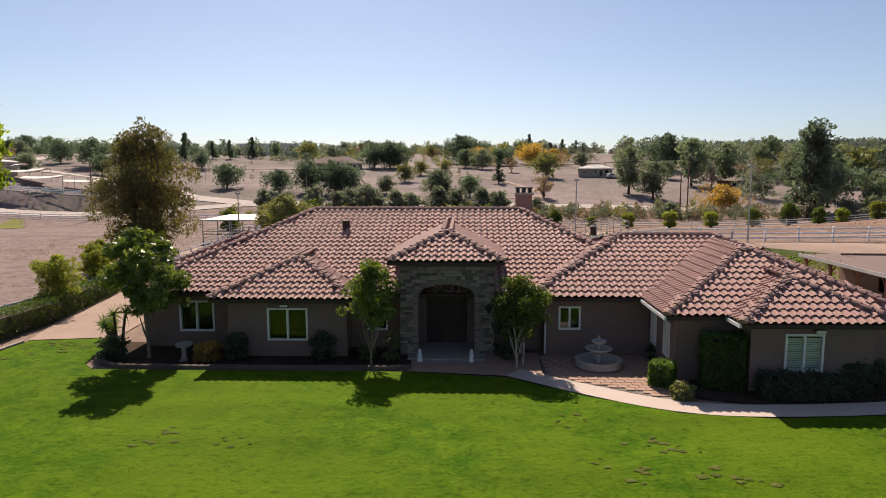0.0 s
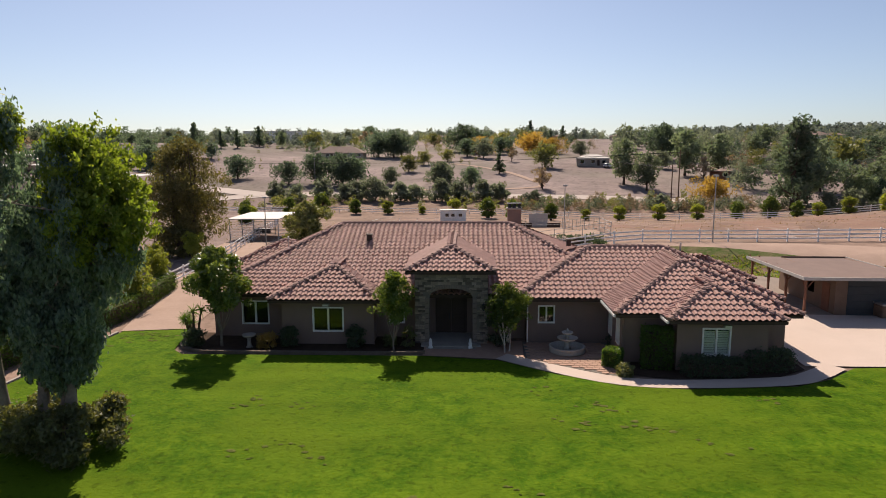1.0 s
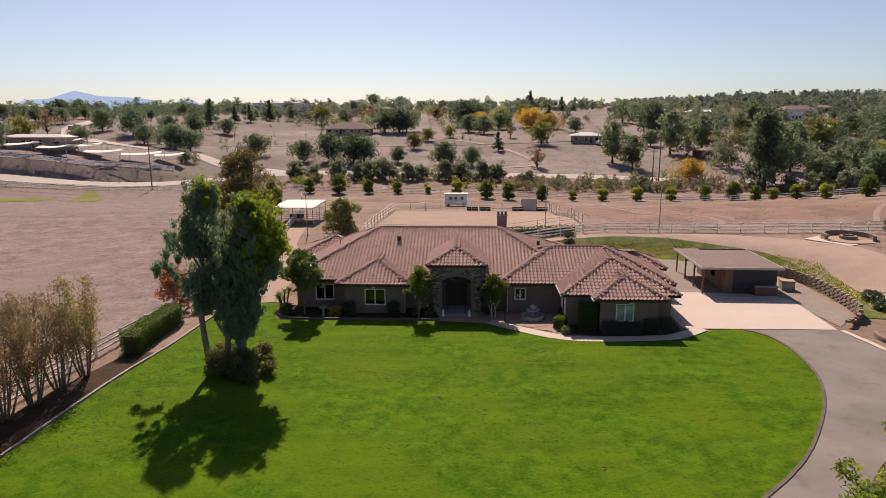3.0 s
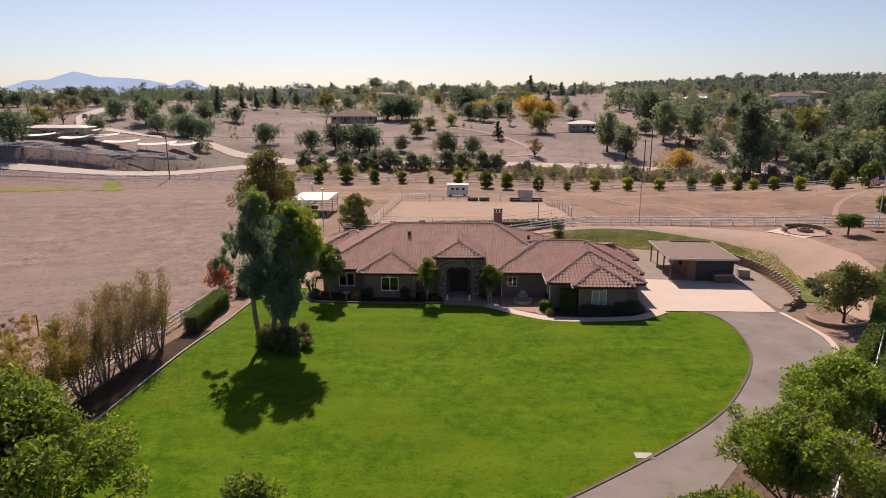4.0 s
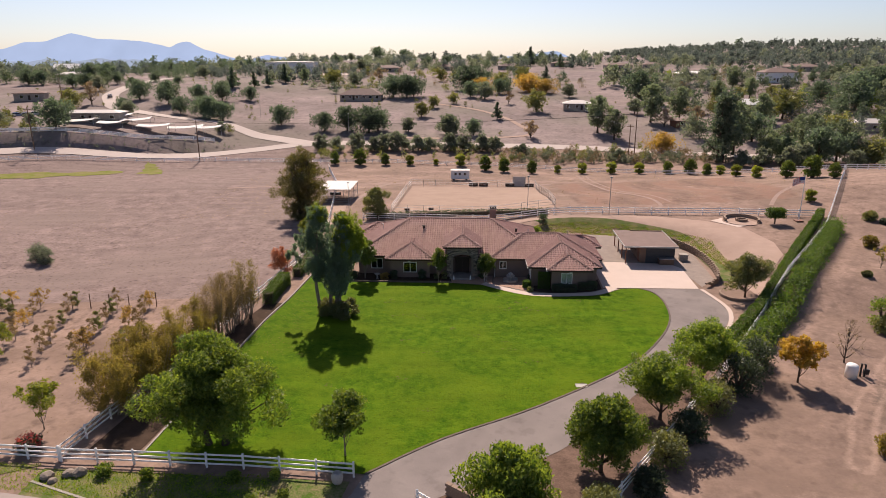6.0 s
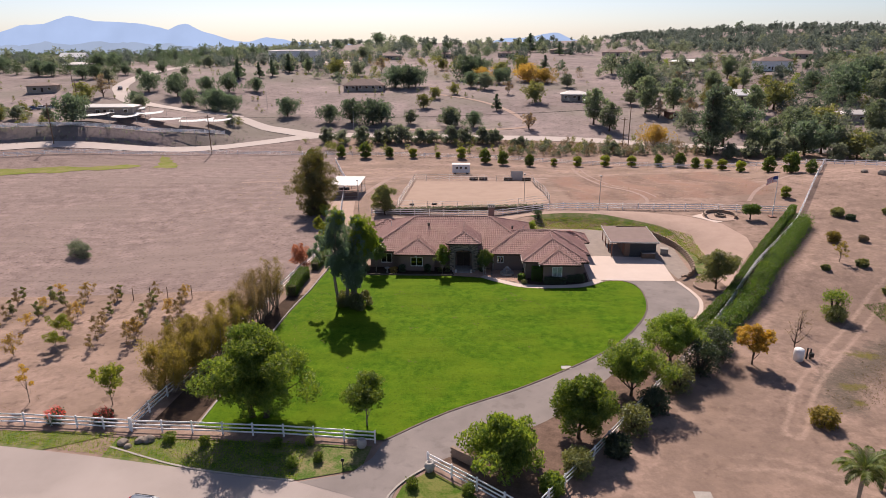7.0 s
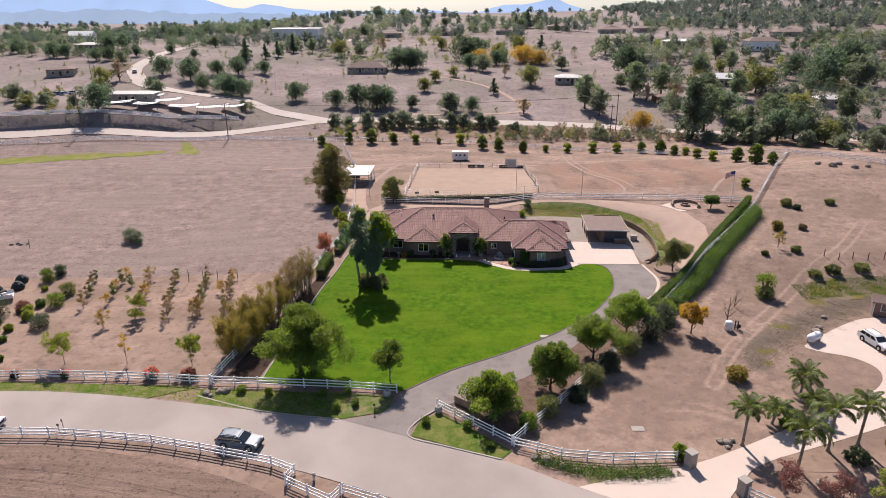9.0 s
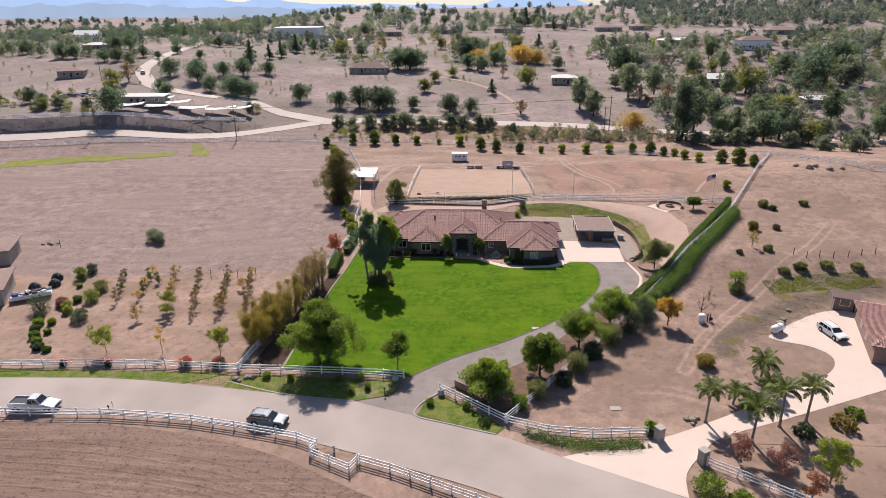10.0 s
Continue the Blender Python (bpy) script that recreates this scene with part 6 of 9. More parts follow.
woods("hillside_woods", "hazy pale grey gum woods on the far slope", scatter(11, 140, 60, 340, 172, 400, 0.4, 0.9, lambda x, y, q: q > -0.2 and x > 72 + (y - 165) * 0.12 and not clearing(x, y)), 700, 0.6, L_FAR, 505)
woods("hillside_woods", "dark green oak woods on the far slope", scatter(2, 110, 66, 380, 165, 400, 0.35, 1.05, lambda x, y, q: q < 0.2 and x > 76 + (y - 165) * 0.08 and not clearing(x, y)), 700, 0.6, L_HILL, 510)
woods("yellow_woods", "yellowing trees among the far woods", scatter(3, 70, 60, 360, 175, 400, 0.35, 0.8, lambda x, y, q: x > 85 and not clearing(x, y)), 560, 0.58, L_OLIVE, 520)
woods("green_woods", "fresh green trees among the far woods", scatter(12, 40, 60, 360, 175, 400, 0.35, 0.85, lambda x, y, q: x > 90 and not clearing(x, y)), 560, 0.6, L_GREEN, 522)
woods("hillside_woods", "dense dark oaks along the far stream", scatter(23, 70, 84, 330, 166, 270, 0.35, 0.8, lambda x, y, q: q > -0.35 and x > 84 + (y - 166) * 0.3 and not clearing(x, y)), 600, 0.55, L_HILL, 512)
woods("hillside_brush", "low grey-brown brush among the far woods", scatter(24, 520, 60, 340, 168, 400, 0.08, 0.28, lambda x, y, q: x > 70 + (y - 165) * 0.1), 80, 1.0, L_WOODS, 514)
woods("bare_woods", "bare grey trees among the far woods", scatter(13, 80, 70, 340, 170, 380, 0.35, 0.85, lambda x, y, q: x > 80 and not clearing(x, y)), 300, 0.5, L_TAN, 525)
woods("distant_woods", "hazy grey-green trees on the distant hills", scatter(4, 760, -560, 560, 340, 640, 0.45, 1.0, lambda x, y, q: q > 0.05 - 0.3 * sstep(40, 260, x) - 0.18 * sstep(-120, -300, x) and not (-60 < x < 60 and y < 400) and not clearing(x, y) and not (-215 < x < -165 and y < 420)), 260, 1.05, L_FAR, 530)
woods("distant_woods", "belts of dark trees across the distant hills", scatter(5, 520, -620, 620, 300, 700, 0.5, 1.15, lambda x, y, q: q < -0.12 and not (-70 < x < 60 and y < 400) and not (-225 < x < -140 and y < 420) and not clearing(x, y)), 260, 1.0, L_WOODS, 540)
woods("field_belt", "dark belt of trees beyond the western field", [(-290 + k * 2.9 + 2 * math.sin(k * 5), 296 - 0.25 * k + 4 * math.sin(k * 2.3), 0.6 + 0.14 * math.sin(k * 1.7)) for k in range(36) if k not in (10, 11, 12, 21, 22)], 520, 0.55, L_DARK, 545)
woods("field_belt", "belt of dark trees beside the far farmyard", scatter(22, 60, -330, -170, 318, 400, 0.45, 0.95, lambda x, y, q: q > -0.05 and not (-300 < x < -262 and y > 360)), 420, 0.65, L_HILL, 546)
woods("field_belt", "tall dark belt of trees at the edge of the plain", scatter(33, 110, -440, -165, 440, 505, 0.75, 1.25, lambda x, y, q: abs(y - 462 - 0.06 * (x + 165)) < 16), 300, 0.8, L_HILL, 553)
woods("field_belt", "dense belts of trees across the far western plain", scatter(31, 210, -620, -150, 470, 640, 0.45, 0.95, lambda x, y, q: min(abs(y - 500 + 0.04 * x), abs(y - 560), abs(y - 615)) < 13), 260, 0.85, L_WOODS, 551)
woods("field_belt", "dark belts of trees across the far western plain", scatter(32, 120, -560, -150, 430, 640, 0.4, 0.85, lambda x, y, q: min(abs(y - 450), abs(y - 530), abs(y - 600)) < 10 and q > -0.1), 260, 0.85, L_HILL, 552)
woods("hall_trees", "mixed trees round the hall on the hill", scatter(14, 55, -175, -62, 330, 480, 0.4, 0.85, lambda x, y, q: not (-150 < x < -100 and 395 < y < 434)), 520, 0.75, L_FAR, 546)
woods("garden_trees", "olive and yellowing garden trees below the ridge", scatter(15, 32, -70, 50, 288, 400, 0.3, 0.8, lambda x, y, q: q > -0.25), 440, 0.65, L_OLIVE, 547)
woods("garden_trees", "dark garden trees below the ridge", scatter(16, 22, -90, 60, 292, 470, 0.35, 0.9, lambda x, y, q: q < 0.15), 440, 0.7, L_HILL, 548)
woods("bare_garden_trees", "bare grey garden trees below the ridge", scatter(17, 26, -90, 60, 286, 420, 0.3, 0.75, lambda x, y, q: True), 260, 0.55, L_TAN, 549)
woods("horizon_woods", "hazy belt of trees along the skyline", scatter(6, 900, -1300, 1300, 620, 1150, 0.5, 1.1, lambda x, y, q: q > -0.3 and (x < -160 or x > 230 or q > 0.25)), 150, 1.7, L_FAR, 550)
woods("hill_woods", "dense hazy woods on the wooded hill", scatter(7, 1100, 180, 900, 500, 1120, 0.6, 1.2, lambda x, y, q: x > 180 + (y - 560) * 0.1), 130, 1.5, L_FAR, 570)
woods("roadside_brush", "low dark brush between the fence and the road", scatter(8, 120, 8, 75, 146, 166, 0.12, 0.3, lambda x, y, q: y < 168 - 0.1 * x), 120, 1.2, L_TAN, 580)
woods("roadside_brush", "low olive brush along the far road", scatter(9, 90, -60, 60, 150, 166, 0.15, 0.35, lambda x, y, q: True), 120, 1.2, L_OLIVE, 590)
woods("roadside_brush", "dark brush on the cut below the far road", scatter(21, 130, 12, 80, 146, 163, 0.14, 0.34, lambda x, y, q: y < 165 - 0.12 * x), 140, 1.1, L_WOODS, 583)
woods("bank_brush", "dry brush on the road bank", scatter(18, 260, -230, -82, 130, 170, 0.05, 0.16, lambda x, y, q: 4.0 < y - np.interp(x, (-260, -168, -139, -111, -90, -70), (128, 134, 138.5, 145, 157, 170)) < 8.4), 90, 0.9, L_WOODS, 585)
woods("yard_shrubs", "green shrubs and trees round the shaded yard", scatter(19, 46, -200, -84, 146, 205, 0.14, 0.42, lambda x, y, q: 11 < y - np.interp(x, (-260, -168, -139, -111, -90, -70), (128, 134, 138.5, 145, 157, 170)) and not (-146 < x < -90 and 153 < y < 192) and y < 196 - 0.2 * (x + 140)), 240, 1.1, L_OLIVE, 586)
woods("field_scrub", "scattered low scrub on the dry hills", scatter(10, 340, -330, 70, 185, 440, 0.08, 0.26, lambda x, y, q: q > -0.1 and not (-190 < x < -60 and y < 205)), 70, 1.5, L_OLIVE, 600)
woods("skyline_trees", "dark trees on the skyline", [(55, 583, 1.25), (66, 590, 0.8), (46, 586, 0.7), (80, 592, 0.7), (-60, 600, 0.8), (-40, 606, 0.8), (-20, 600, 0.7), (420, 1030, 2.0), (400, 1040, 1.4), (440, 1035, 1.3), (110, 596, 0.7), (125, 600, 0.7), (-100, 590, 1.1), (-128, 585, 1.2), (-10, 590, 0.8), (5, 588, 0.7)], 420, 0.9, L_HILL, 560, "column")


# ---- mountains far off ----
def mountains(name, label, y, peaks, rgb, seed, foot=-90, rough=6):
    xs = np.linspace(peaks[0][0], peaks[-1][0], 420)
    zs = np.interp(xs, [p[0] for p in peaks], [p[1] for p in peaks])
    vs, fs = [], []
    for i, (x, z) in enumerate(zip(xs, zs)):
        z += rough * noise.fractal(Vector((x * 0.008, seed, 0)), 0.7, 2.2, 5)
        vs += [(x, y, foot), (x, y + 40, foot + (z - foot) * 0.5), (x, y + 90, z)]
    for i in range(len(xs) - 1):
        for k in (0, 1):
            fs.append((i * 3 + k, i * 3 + 3 + k, i * 3 + 4 + k, i * 3 + 1 + k))
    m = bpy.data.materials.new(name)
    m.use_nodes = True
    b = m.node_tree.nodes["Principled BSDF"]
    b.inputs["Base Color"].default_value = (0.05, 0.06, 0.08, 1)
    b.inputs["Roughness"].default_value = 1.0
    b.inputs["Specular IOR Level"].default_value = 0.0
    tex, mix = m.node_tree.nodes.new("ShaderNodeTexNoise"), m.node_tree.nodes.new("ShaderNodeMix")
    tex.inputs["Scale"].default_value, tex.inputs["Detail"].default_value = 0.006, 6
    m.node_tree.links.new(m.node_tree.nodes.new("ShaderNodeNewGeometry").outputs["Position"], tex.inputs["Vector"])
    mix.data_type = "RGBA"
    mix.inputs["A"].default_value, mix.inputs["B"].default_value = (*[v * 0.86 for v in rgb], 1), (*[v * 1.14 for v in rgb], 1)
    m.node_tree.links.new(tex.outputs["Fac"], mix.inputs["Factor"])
    # aerial haze is painted as an even bluish glow over the dark slopes
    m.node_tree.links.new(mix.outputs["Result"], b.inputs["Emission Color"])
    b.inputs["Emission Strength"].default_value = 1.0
    tagged(part(name, mesh_from(name, vs, fs, True), m), label, "mountains", kind="structure")


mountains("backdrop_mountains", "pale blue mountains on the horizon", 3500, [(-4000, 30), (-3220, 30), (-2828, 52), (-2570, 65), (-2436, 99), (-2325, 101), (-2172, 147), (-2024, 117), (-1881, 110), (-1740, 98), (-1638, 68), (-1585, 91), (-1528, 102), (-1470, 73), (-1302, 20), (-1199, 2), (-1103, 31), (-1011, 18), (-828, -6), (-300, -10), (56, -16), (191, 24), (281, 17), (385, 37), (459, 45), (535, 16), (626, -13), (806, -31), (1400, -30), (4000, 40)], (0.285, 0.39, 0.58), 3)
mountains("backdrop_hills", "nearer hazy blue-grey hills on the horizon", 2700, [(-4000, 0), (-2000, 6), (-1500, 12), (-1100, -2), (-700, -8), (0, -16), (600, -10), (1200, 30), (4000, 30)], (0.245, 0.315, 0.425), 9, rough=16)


# ---- yard buildings and fittings ----
def kerb(line, width, height, mat, label, name="kerb", lift=0.0):
    pts = line
    left, right = [], []
    o = band(pts, width)
    n = len(pts)
    left, right = o[:n], o[n:][::-1]
    vs, fs = [], []
    for (lx, ly), (rx, ry) in zip(left, right):
        zl, zr = ground(lx, ly), ground(rx, ry)
        vs += [(lx, ly, zl - 0.1), (lx, ly, zl + height), (rx, ry, zr + height), (rx, ry, zr - 0.1)]
    for i in range(n - 1):
        for k in range(3):
            a = i * 4 + k
            fs.append((a, a + 1, a + 5, a + 4))
    return tagged(part(name, mesh_from(name, vs, fs), mat), label, "kerb", kind="structure")


EDGING = material("stained_edging", (0.17, 0.135, 0.11), (0.10, 0.08, 0.065), rough=0.95, scale=1.5, fine=12, bump=0.3, world_space=True, spec=0.1)
kerb(DRIVE_IN, 0.2, 0.11, EDGING, "low dark stained kerb between lawn and driveway")
kerb(smooth_line([(-26.4, -13.6), (-25.5, 0), (-24.5, 12.5), (-23.5, 19.2), (-23.1, 24), (-22.6, 30.3)]), 0.16, 0.13, CAP_STONE, "low grey kerb along the lawn edge")
kerb(smooth_line([(-17.6, 29.8), (-17.3, 27.6), (-16.2, 26.6), (-14.8, 26.35), (-11, 26.3), (-6, 26.3), (-2.9, 26.5)]), 0.22, 0.2, EDGING, "curved concrete edging of the planting bed")
kerb(smooth_line([(30.1, 24.5), (31.1, 18.0), (29.5, 13.0), (27.6, 10.6)]), 0.5, 0.09, CONCRETE, "pale concrete kerb of the driveway bend")
kerb(smooth_line([(-33, -17.2), (-24.7, -19.95), (-15.2, -21.3)]), 0.2, 0.1, CAP_STONE, "low kerb of the street")
kerb(smooth_line([(-3.9, -18.9), (-6.3, -21.5), (-6.95, -24.1), (-3, -25.6), (3.0, -27.6)]), 0.18, 0.12, CAP_STONE, "low kerb round the gate verge")
MULCH = material("dark_mulch", (0.075, 0.05, 0.036), (0.045, 0.03, 0.022), rough=0.95, scale=1.5, fine=14, bump=0.6, dist=0.04, world_space=True, spec=0.05)
drape("planting_bed", [(-17.2, 27.8), (-16, 26.7), (-11, 26.4), (-2.9, 26.6), (-3.3, 29.7), (-17.4, 30.5)], MULCH, 0.06, 2, "dark bare planting bed along the front wall", "bed")
drape("planting_bed", [(7.3, 23.4), (10, 22.6), (15.3, 23.1), (17.0, 24.2), (17.2, 28), (9, 28), (8.1, 25)], MULCH, 0.055, 2, "dark bare planting bed below the window", "bed")
# mulch at the thicket's foot; its dark colour also holds the cast shade
drape("planting_strip", [(-26.8, -13.4), (-25.6, 0), (-24.6, 12), (-23.6, 18), (-25.8, 18), (-27.2, 12), (-28.6, 2), (-30.4, -8), (-31, -13)], MULCH, 0.05, 2, "dark mulch strip with the thicket's shade painted in", "bed")
drape("porch_walk", [(-3.0, 26.1), (1.0, 25.6), (2.6, 25.6), (2.8, 29.0), (-3.0, 29.0)], PAVER, 0.062, 1.5, "shaded paved walk before the porch", "path")
BED_SOIL = material("dark_bed_soil", (0.175, 0.115, 0.088), (0.095, 0.063, 0.048), rough=0.95, scale=0.9, fine=8, bump=0.6, dist=0.05, spread=0.35, world_space=True, spec=0.05)
drape("drive_bed", [(-3.3, -18.4), (2, -14.8), (8.9, -9.6), (18.8, 2.2), (24.4, 8.0), (26, 6), (17, -8.2), (10.3, -17.2), (4.3, -24.8)], BED_SOIL, 0.04, 2.5, "dark reddish-brown ground under the drive trees", "bed")
def soil_with(name, layers):
    """The dry soil, grown, worn or shaded over by further colours where the surface's own layers say so."""
    m = material(name, SOIL_A, SOIL_B, **SOIL_LOOK)
    streaks(m, 0.2, (0.06, 0.13, 0.05), 0.3, 0.8, 0.72)
    nd, lk = m.node_tree.nodes, m.node_tree.links
    bs, geo = nd["Principled BSDF"], nd.new("ShaderNodeNewGeometry")
    for key, rgb_a, rgb_b, scale, hard in layers:
        old = bs.inputs["Base Color"].links[0].from_socket
        at, ns, fine = nd.new("ShaderNodeAttribute"), nd.new("ShaderNodeTexNoise"), nd.new("ShaderNodeTexNoise")
        at.attribute_name = key
        ns.inputs["Scale"].default_value, ns.inputs["Detail"].default_value = scale, 6
        ns.inputs["Roughness"].default_value = 0.8
        fine.inputs["Scale"].default_value, fine.inputs["Detail"].default_value = 5.0, 4
        lk.new(geo.outputs["Position"], ns.inputs["Vector"])
        lk.new(geo.outputs["Position"], fine.inputs["Vector"])
        add, mr, mix, tone = nd.new("ShaderNodeMath"), nd.new("ShaderNodeMapRange"), nd.new("ShaderNodeMix"), nd.new("ShaderNodeMix")
        add.operation = "ADD"
        lk.new(at.outputs["Fac"], add.inputs[0])
        lk.new(ns.outputs["Fac"], add.inputs[1])
        mr.inputs["From Min"].default_value, mr.inputs["From Max"].default_value = 0.92, 0.92 + hard
        lk.new(add.outputs[0], mr.inputs["Value"])
        mix.data_type = tone.data_type = "RGBA"
        tone.inputs["A"].default_value, tone.inputs["B"].default_value = (*rgb_a, 1), (*rgb_b, 1)
        lk.new(fine.outputs["Fac"], tone.inputs["Factor"])
        lk.new(mr.outputs[0], mix.inputs["Factor"])
        lk.new(old, mix.inputs["A"])
        lk.new(tone.outputs["Result"], mix.inputs["B"])
        lk.new(mix.outputs["Result"], bs.inputs["Base Color"])
    return m


def line_gap(px, py, line):
    """Distance of the points from a line of points."""
    best = np.full(px.shape, 1e9)
    for (x0, y0), (x1, y1) in zip(line, line[1:]):
        dx, dy = x1 - x0, y1 - y0
        t = np.clip(((px - x0) * dx + (py - y0) * dy) / (dx * dx + dy * dy), 0, 1)
        best = np.minimum(best, np.hypot(px - x0 - t * dx, py - y0 - t * dy))
    return best


def worn_sheet(name, label, mat, xs, ys, keep, layers, lift=0.03):
    """A fine sheet close over the land, with layers of growth, wear and painted shade that fade out before its edge."""
    px, py = np.meshgrid(xs, ys)
    i, j = np.clip(np.searchsorted(GX, px) - 1, 0, len(GX) - 2), np.clip(np.searchsorted(GY, py) - 1, 0, len(GY) - 2)
    u, w = (px - GX[i]) / (GX[i + 1] - GX[i]), (py - GY[j]) / (GY[j + 1] - GY[j])
    pz = (GZ[j, i] * (1 - u) + GZ[j, i + 1] * u) * (1 - w) + (GZ[j + 1, i] * (1 - u) + GZ[j + 1, i + 1] * u) * w + lift
    n = len(xs)
    ok = keep(px, py)
    fs = [(r * n + c, r * n + c + 1, r * n + n + c + 1, r * n + n + c) for r in range(len(ys) - 1) for c in range(n - 1) if ok[r, c] and ok[r, c + 1] and ok[r + 1, c] and ok[r + 1, c + 1]]
    me = mesh_from(name, np.stack([px, py, pz], 2).reshape(-1, 3).tolist(), fs, True)
    for key, value in layers(px, py).items():
        at = me.attributes.new(key, "FLOAT", "POINT")
        at.data.foreach_set("value", np.clip(value, 0, 1).astype(np.float32).ravel())
    return tagged(part(name, me, mat), label, "ground", kind="structure")


TRACK = smooth_line([(29.6, -13.0), (31.2, -10.6), (33.6, -6.4), (36.8, -2.2), (40.6, 2.1), (44.4, 6.2), (49.0, 11.3), (53.2, 16.2), (58.0, 21.0), (66, 28), (76, 40)])
TRACK_B = smooth_line([(12, -22), (18, -18.5), (25, -17.6), (31, -20), (36, -22)])


def slope_layers(x, y):
    g, g2 = line_gap(x, y, TRACK), line_gap(x, y, TRACK_B)
    rut = 0.5 * np.exp(-(((g - 0.85) / 0.42) ** 2)) + 0.2 * np.exp(-((g / 2.6) ** 2)) + 0.35 * np.exp(-(((g2 - 0.8) / 0.6) ** 2)) + 0.3 * np.exp(-(((x - 27) / 7) ** 2) - ((y + 20) / 5) ** 2)
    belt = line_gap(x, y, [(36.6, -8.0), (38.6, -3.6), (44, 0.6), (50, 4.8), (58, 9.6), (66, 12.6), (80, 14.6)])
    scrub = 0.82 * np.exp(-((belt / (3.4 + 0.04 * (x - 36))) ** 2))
    ice = sum(0.66 * np.exp(-(((x - cx) / rx) ** 2) - ((y - cy) / ry) ** 2) for cx, cy, rx, ry in ((44.6, 2.4, 3.2, 1.7), (39.6, -4.6, 2.8, 1.3), (38.5, -7.8, 1.3, 1.0), (53.4, 10.4, 3.0, 2.6), (63.5, 13.0, 4.0, 1.8), (60, 16.5, 7.0, 2.4), (72, 16, 5, 2)))
    weed = sum(0.42 * np.exp(-(((x - cx) / rx) ** 2) - ((y - cy) / ry) ** 2) for cx, cy, rx, ry in ((27.8, -15.6, 3.0, 1.4), (27.8, -19.0, 3.0, 1.4), (12.6, -19.0, 2.4, 2.6), (51, 14.6, 3, 2), (66, 37, 8, 4), (59, 27, 3, 3), (70, 46, 9, 3)))
    blot = 0.50 * np.clip((x - np.interp(y, (-29, -24, -8, 6, 50, 60), (10, 8, 21, 32, 63, 71))) / 3, 0, 1) * np.clip((y + 27) / 3, 0, 1)
    return {"rut": rut, "scrub": scrub, "ice": ice, "weed": weed, "blot": blot}


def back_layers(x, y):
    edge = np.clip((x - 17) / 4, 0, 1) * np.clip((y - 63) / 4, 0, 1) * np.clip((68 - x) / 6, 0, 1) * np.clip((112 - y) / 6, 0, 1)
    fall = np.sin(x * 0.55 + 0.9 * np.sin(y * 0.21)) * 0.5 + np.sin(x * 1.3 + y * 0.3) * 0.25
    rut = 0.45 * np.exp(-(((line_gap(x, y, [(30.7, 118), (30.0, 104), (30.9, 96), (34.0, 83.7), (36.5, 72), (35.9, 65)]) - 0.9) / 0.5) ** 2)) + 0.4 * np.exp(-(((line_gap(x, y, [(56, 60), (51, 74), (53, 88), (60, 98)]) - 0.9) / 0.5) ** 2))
    # shade darkens the dips between the spoil streaks, in colour only
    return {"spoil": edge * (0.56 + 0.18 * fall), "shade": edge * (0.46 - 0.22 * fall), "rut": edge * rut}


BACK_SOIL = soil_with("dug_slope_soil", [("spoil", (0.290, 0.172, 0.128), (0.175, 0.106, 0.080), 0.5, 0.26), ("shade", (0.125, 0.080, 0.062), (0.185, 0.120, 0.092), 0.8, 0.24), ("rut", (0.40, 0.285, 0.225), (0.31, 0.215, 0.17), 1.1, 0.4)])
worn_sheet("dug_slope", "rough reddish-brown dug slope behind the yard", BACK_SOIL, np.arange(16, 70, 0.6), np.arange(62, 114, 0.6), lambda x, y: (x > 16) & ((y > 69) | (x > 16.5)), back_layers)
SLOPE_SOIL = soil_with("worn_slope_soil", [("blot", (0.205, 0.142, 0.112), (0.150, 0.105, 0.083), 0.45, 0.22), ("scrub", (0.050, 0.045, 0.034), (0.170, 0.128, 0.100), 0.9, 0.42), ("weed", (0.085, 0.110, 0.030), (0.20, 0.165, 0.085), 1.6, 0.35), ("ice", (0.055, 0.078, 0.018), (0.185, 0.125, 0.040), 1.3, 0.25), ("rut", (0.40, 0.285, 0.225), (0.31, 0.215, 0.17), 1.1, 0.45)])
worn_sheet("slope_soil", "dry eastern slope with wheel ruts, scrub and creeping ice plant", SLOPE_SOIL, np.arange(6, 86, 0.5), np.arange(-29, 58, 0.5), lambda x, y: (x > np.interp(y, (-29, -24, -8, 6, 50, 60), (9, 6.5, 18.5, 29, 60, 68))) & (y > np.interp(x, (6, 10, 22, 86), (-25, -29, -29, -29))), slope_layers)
drape("ground_cover", [(10.5, -28.6), (14.5, -28.9), (20.6, -28.6), (21.2, -29.6), (16, -30.2), (11.6, -30.9)], VERGE, 0.06, 1.5, "low green ground cover below the fence", "grass")
FURROW = material("ploughed_soil", (0.22, 0.15, 0.12), (0.155, 0.105, 0.085), rough=0.95, scale=0.6, fine=4.0, bump=0.9, dist=0.2, world_space=True, c=(0.18, 0.122, 0.098), big=0.1, spec=0.05)
streaks(FURROW, 0.2, (0.04, 1.1, 0.05), 0.16, 2.2, 0.6)
drape("ploughed_field", smooth_line([(-160, -28), (-59, -26.9), (-44, -27.1), (-33, -28.8), (-22, -32.2), (-12, -37.5), (-2, -42), (10, -47), (24, -55), (60, -78)]) + [(60, -150), (-160, -150)], FURROW, 0.05, 4, "brown harrowed field with curving furrows", "field")
ridges = []
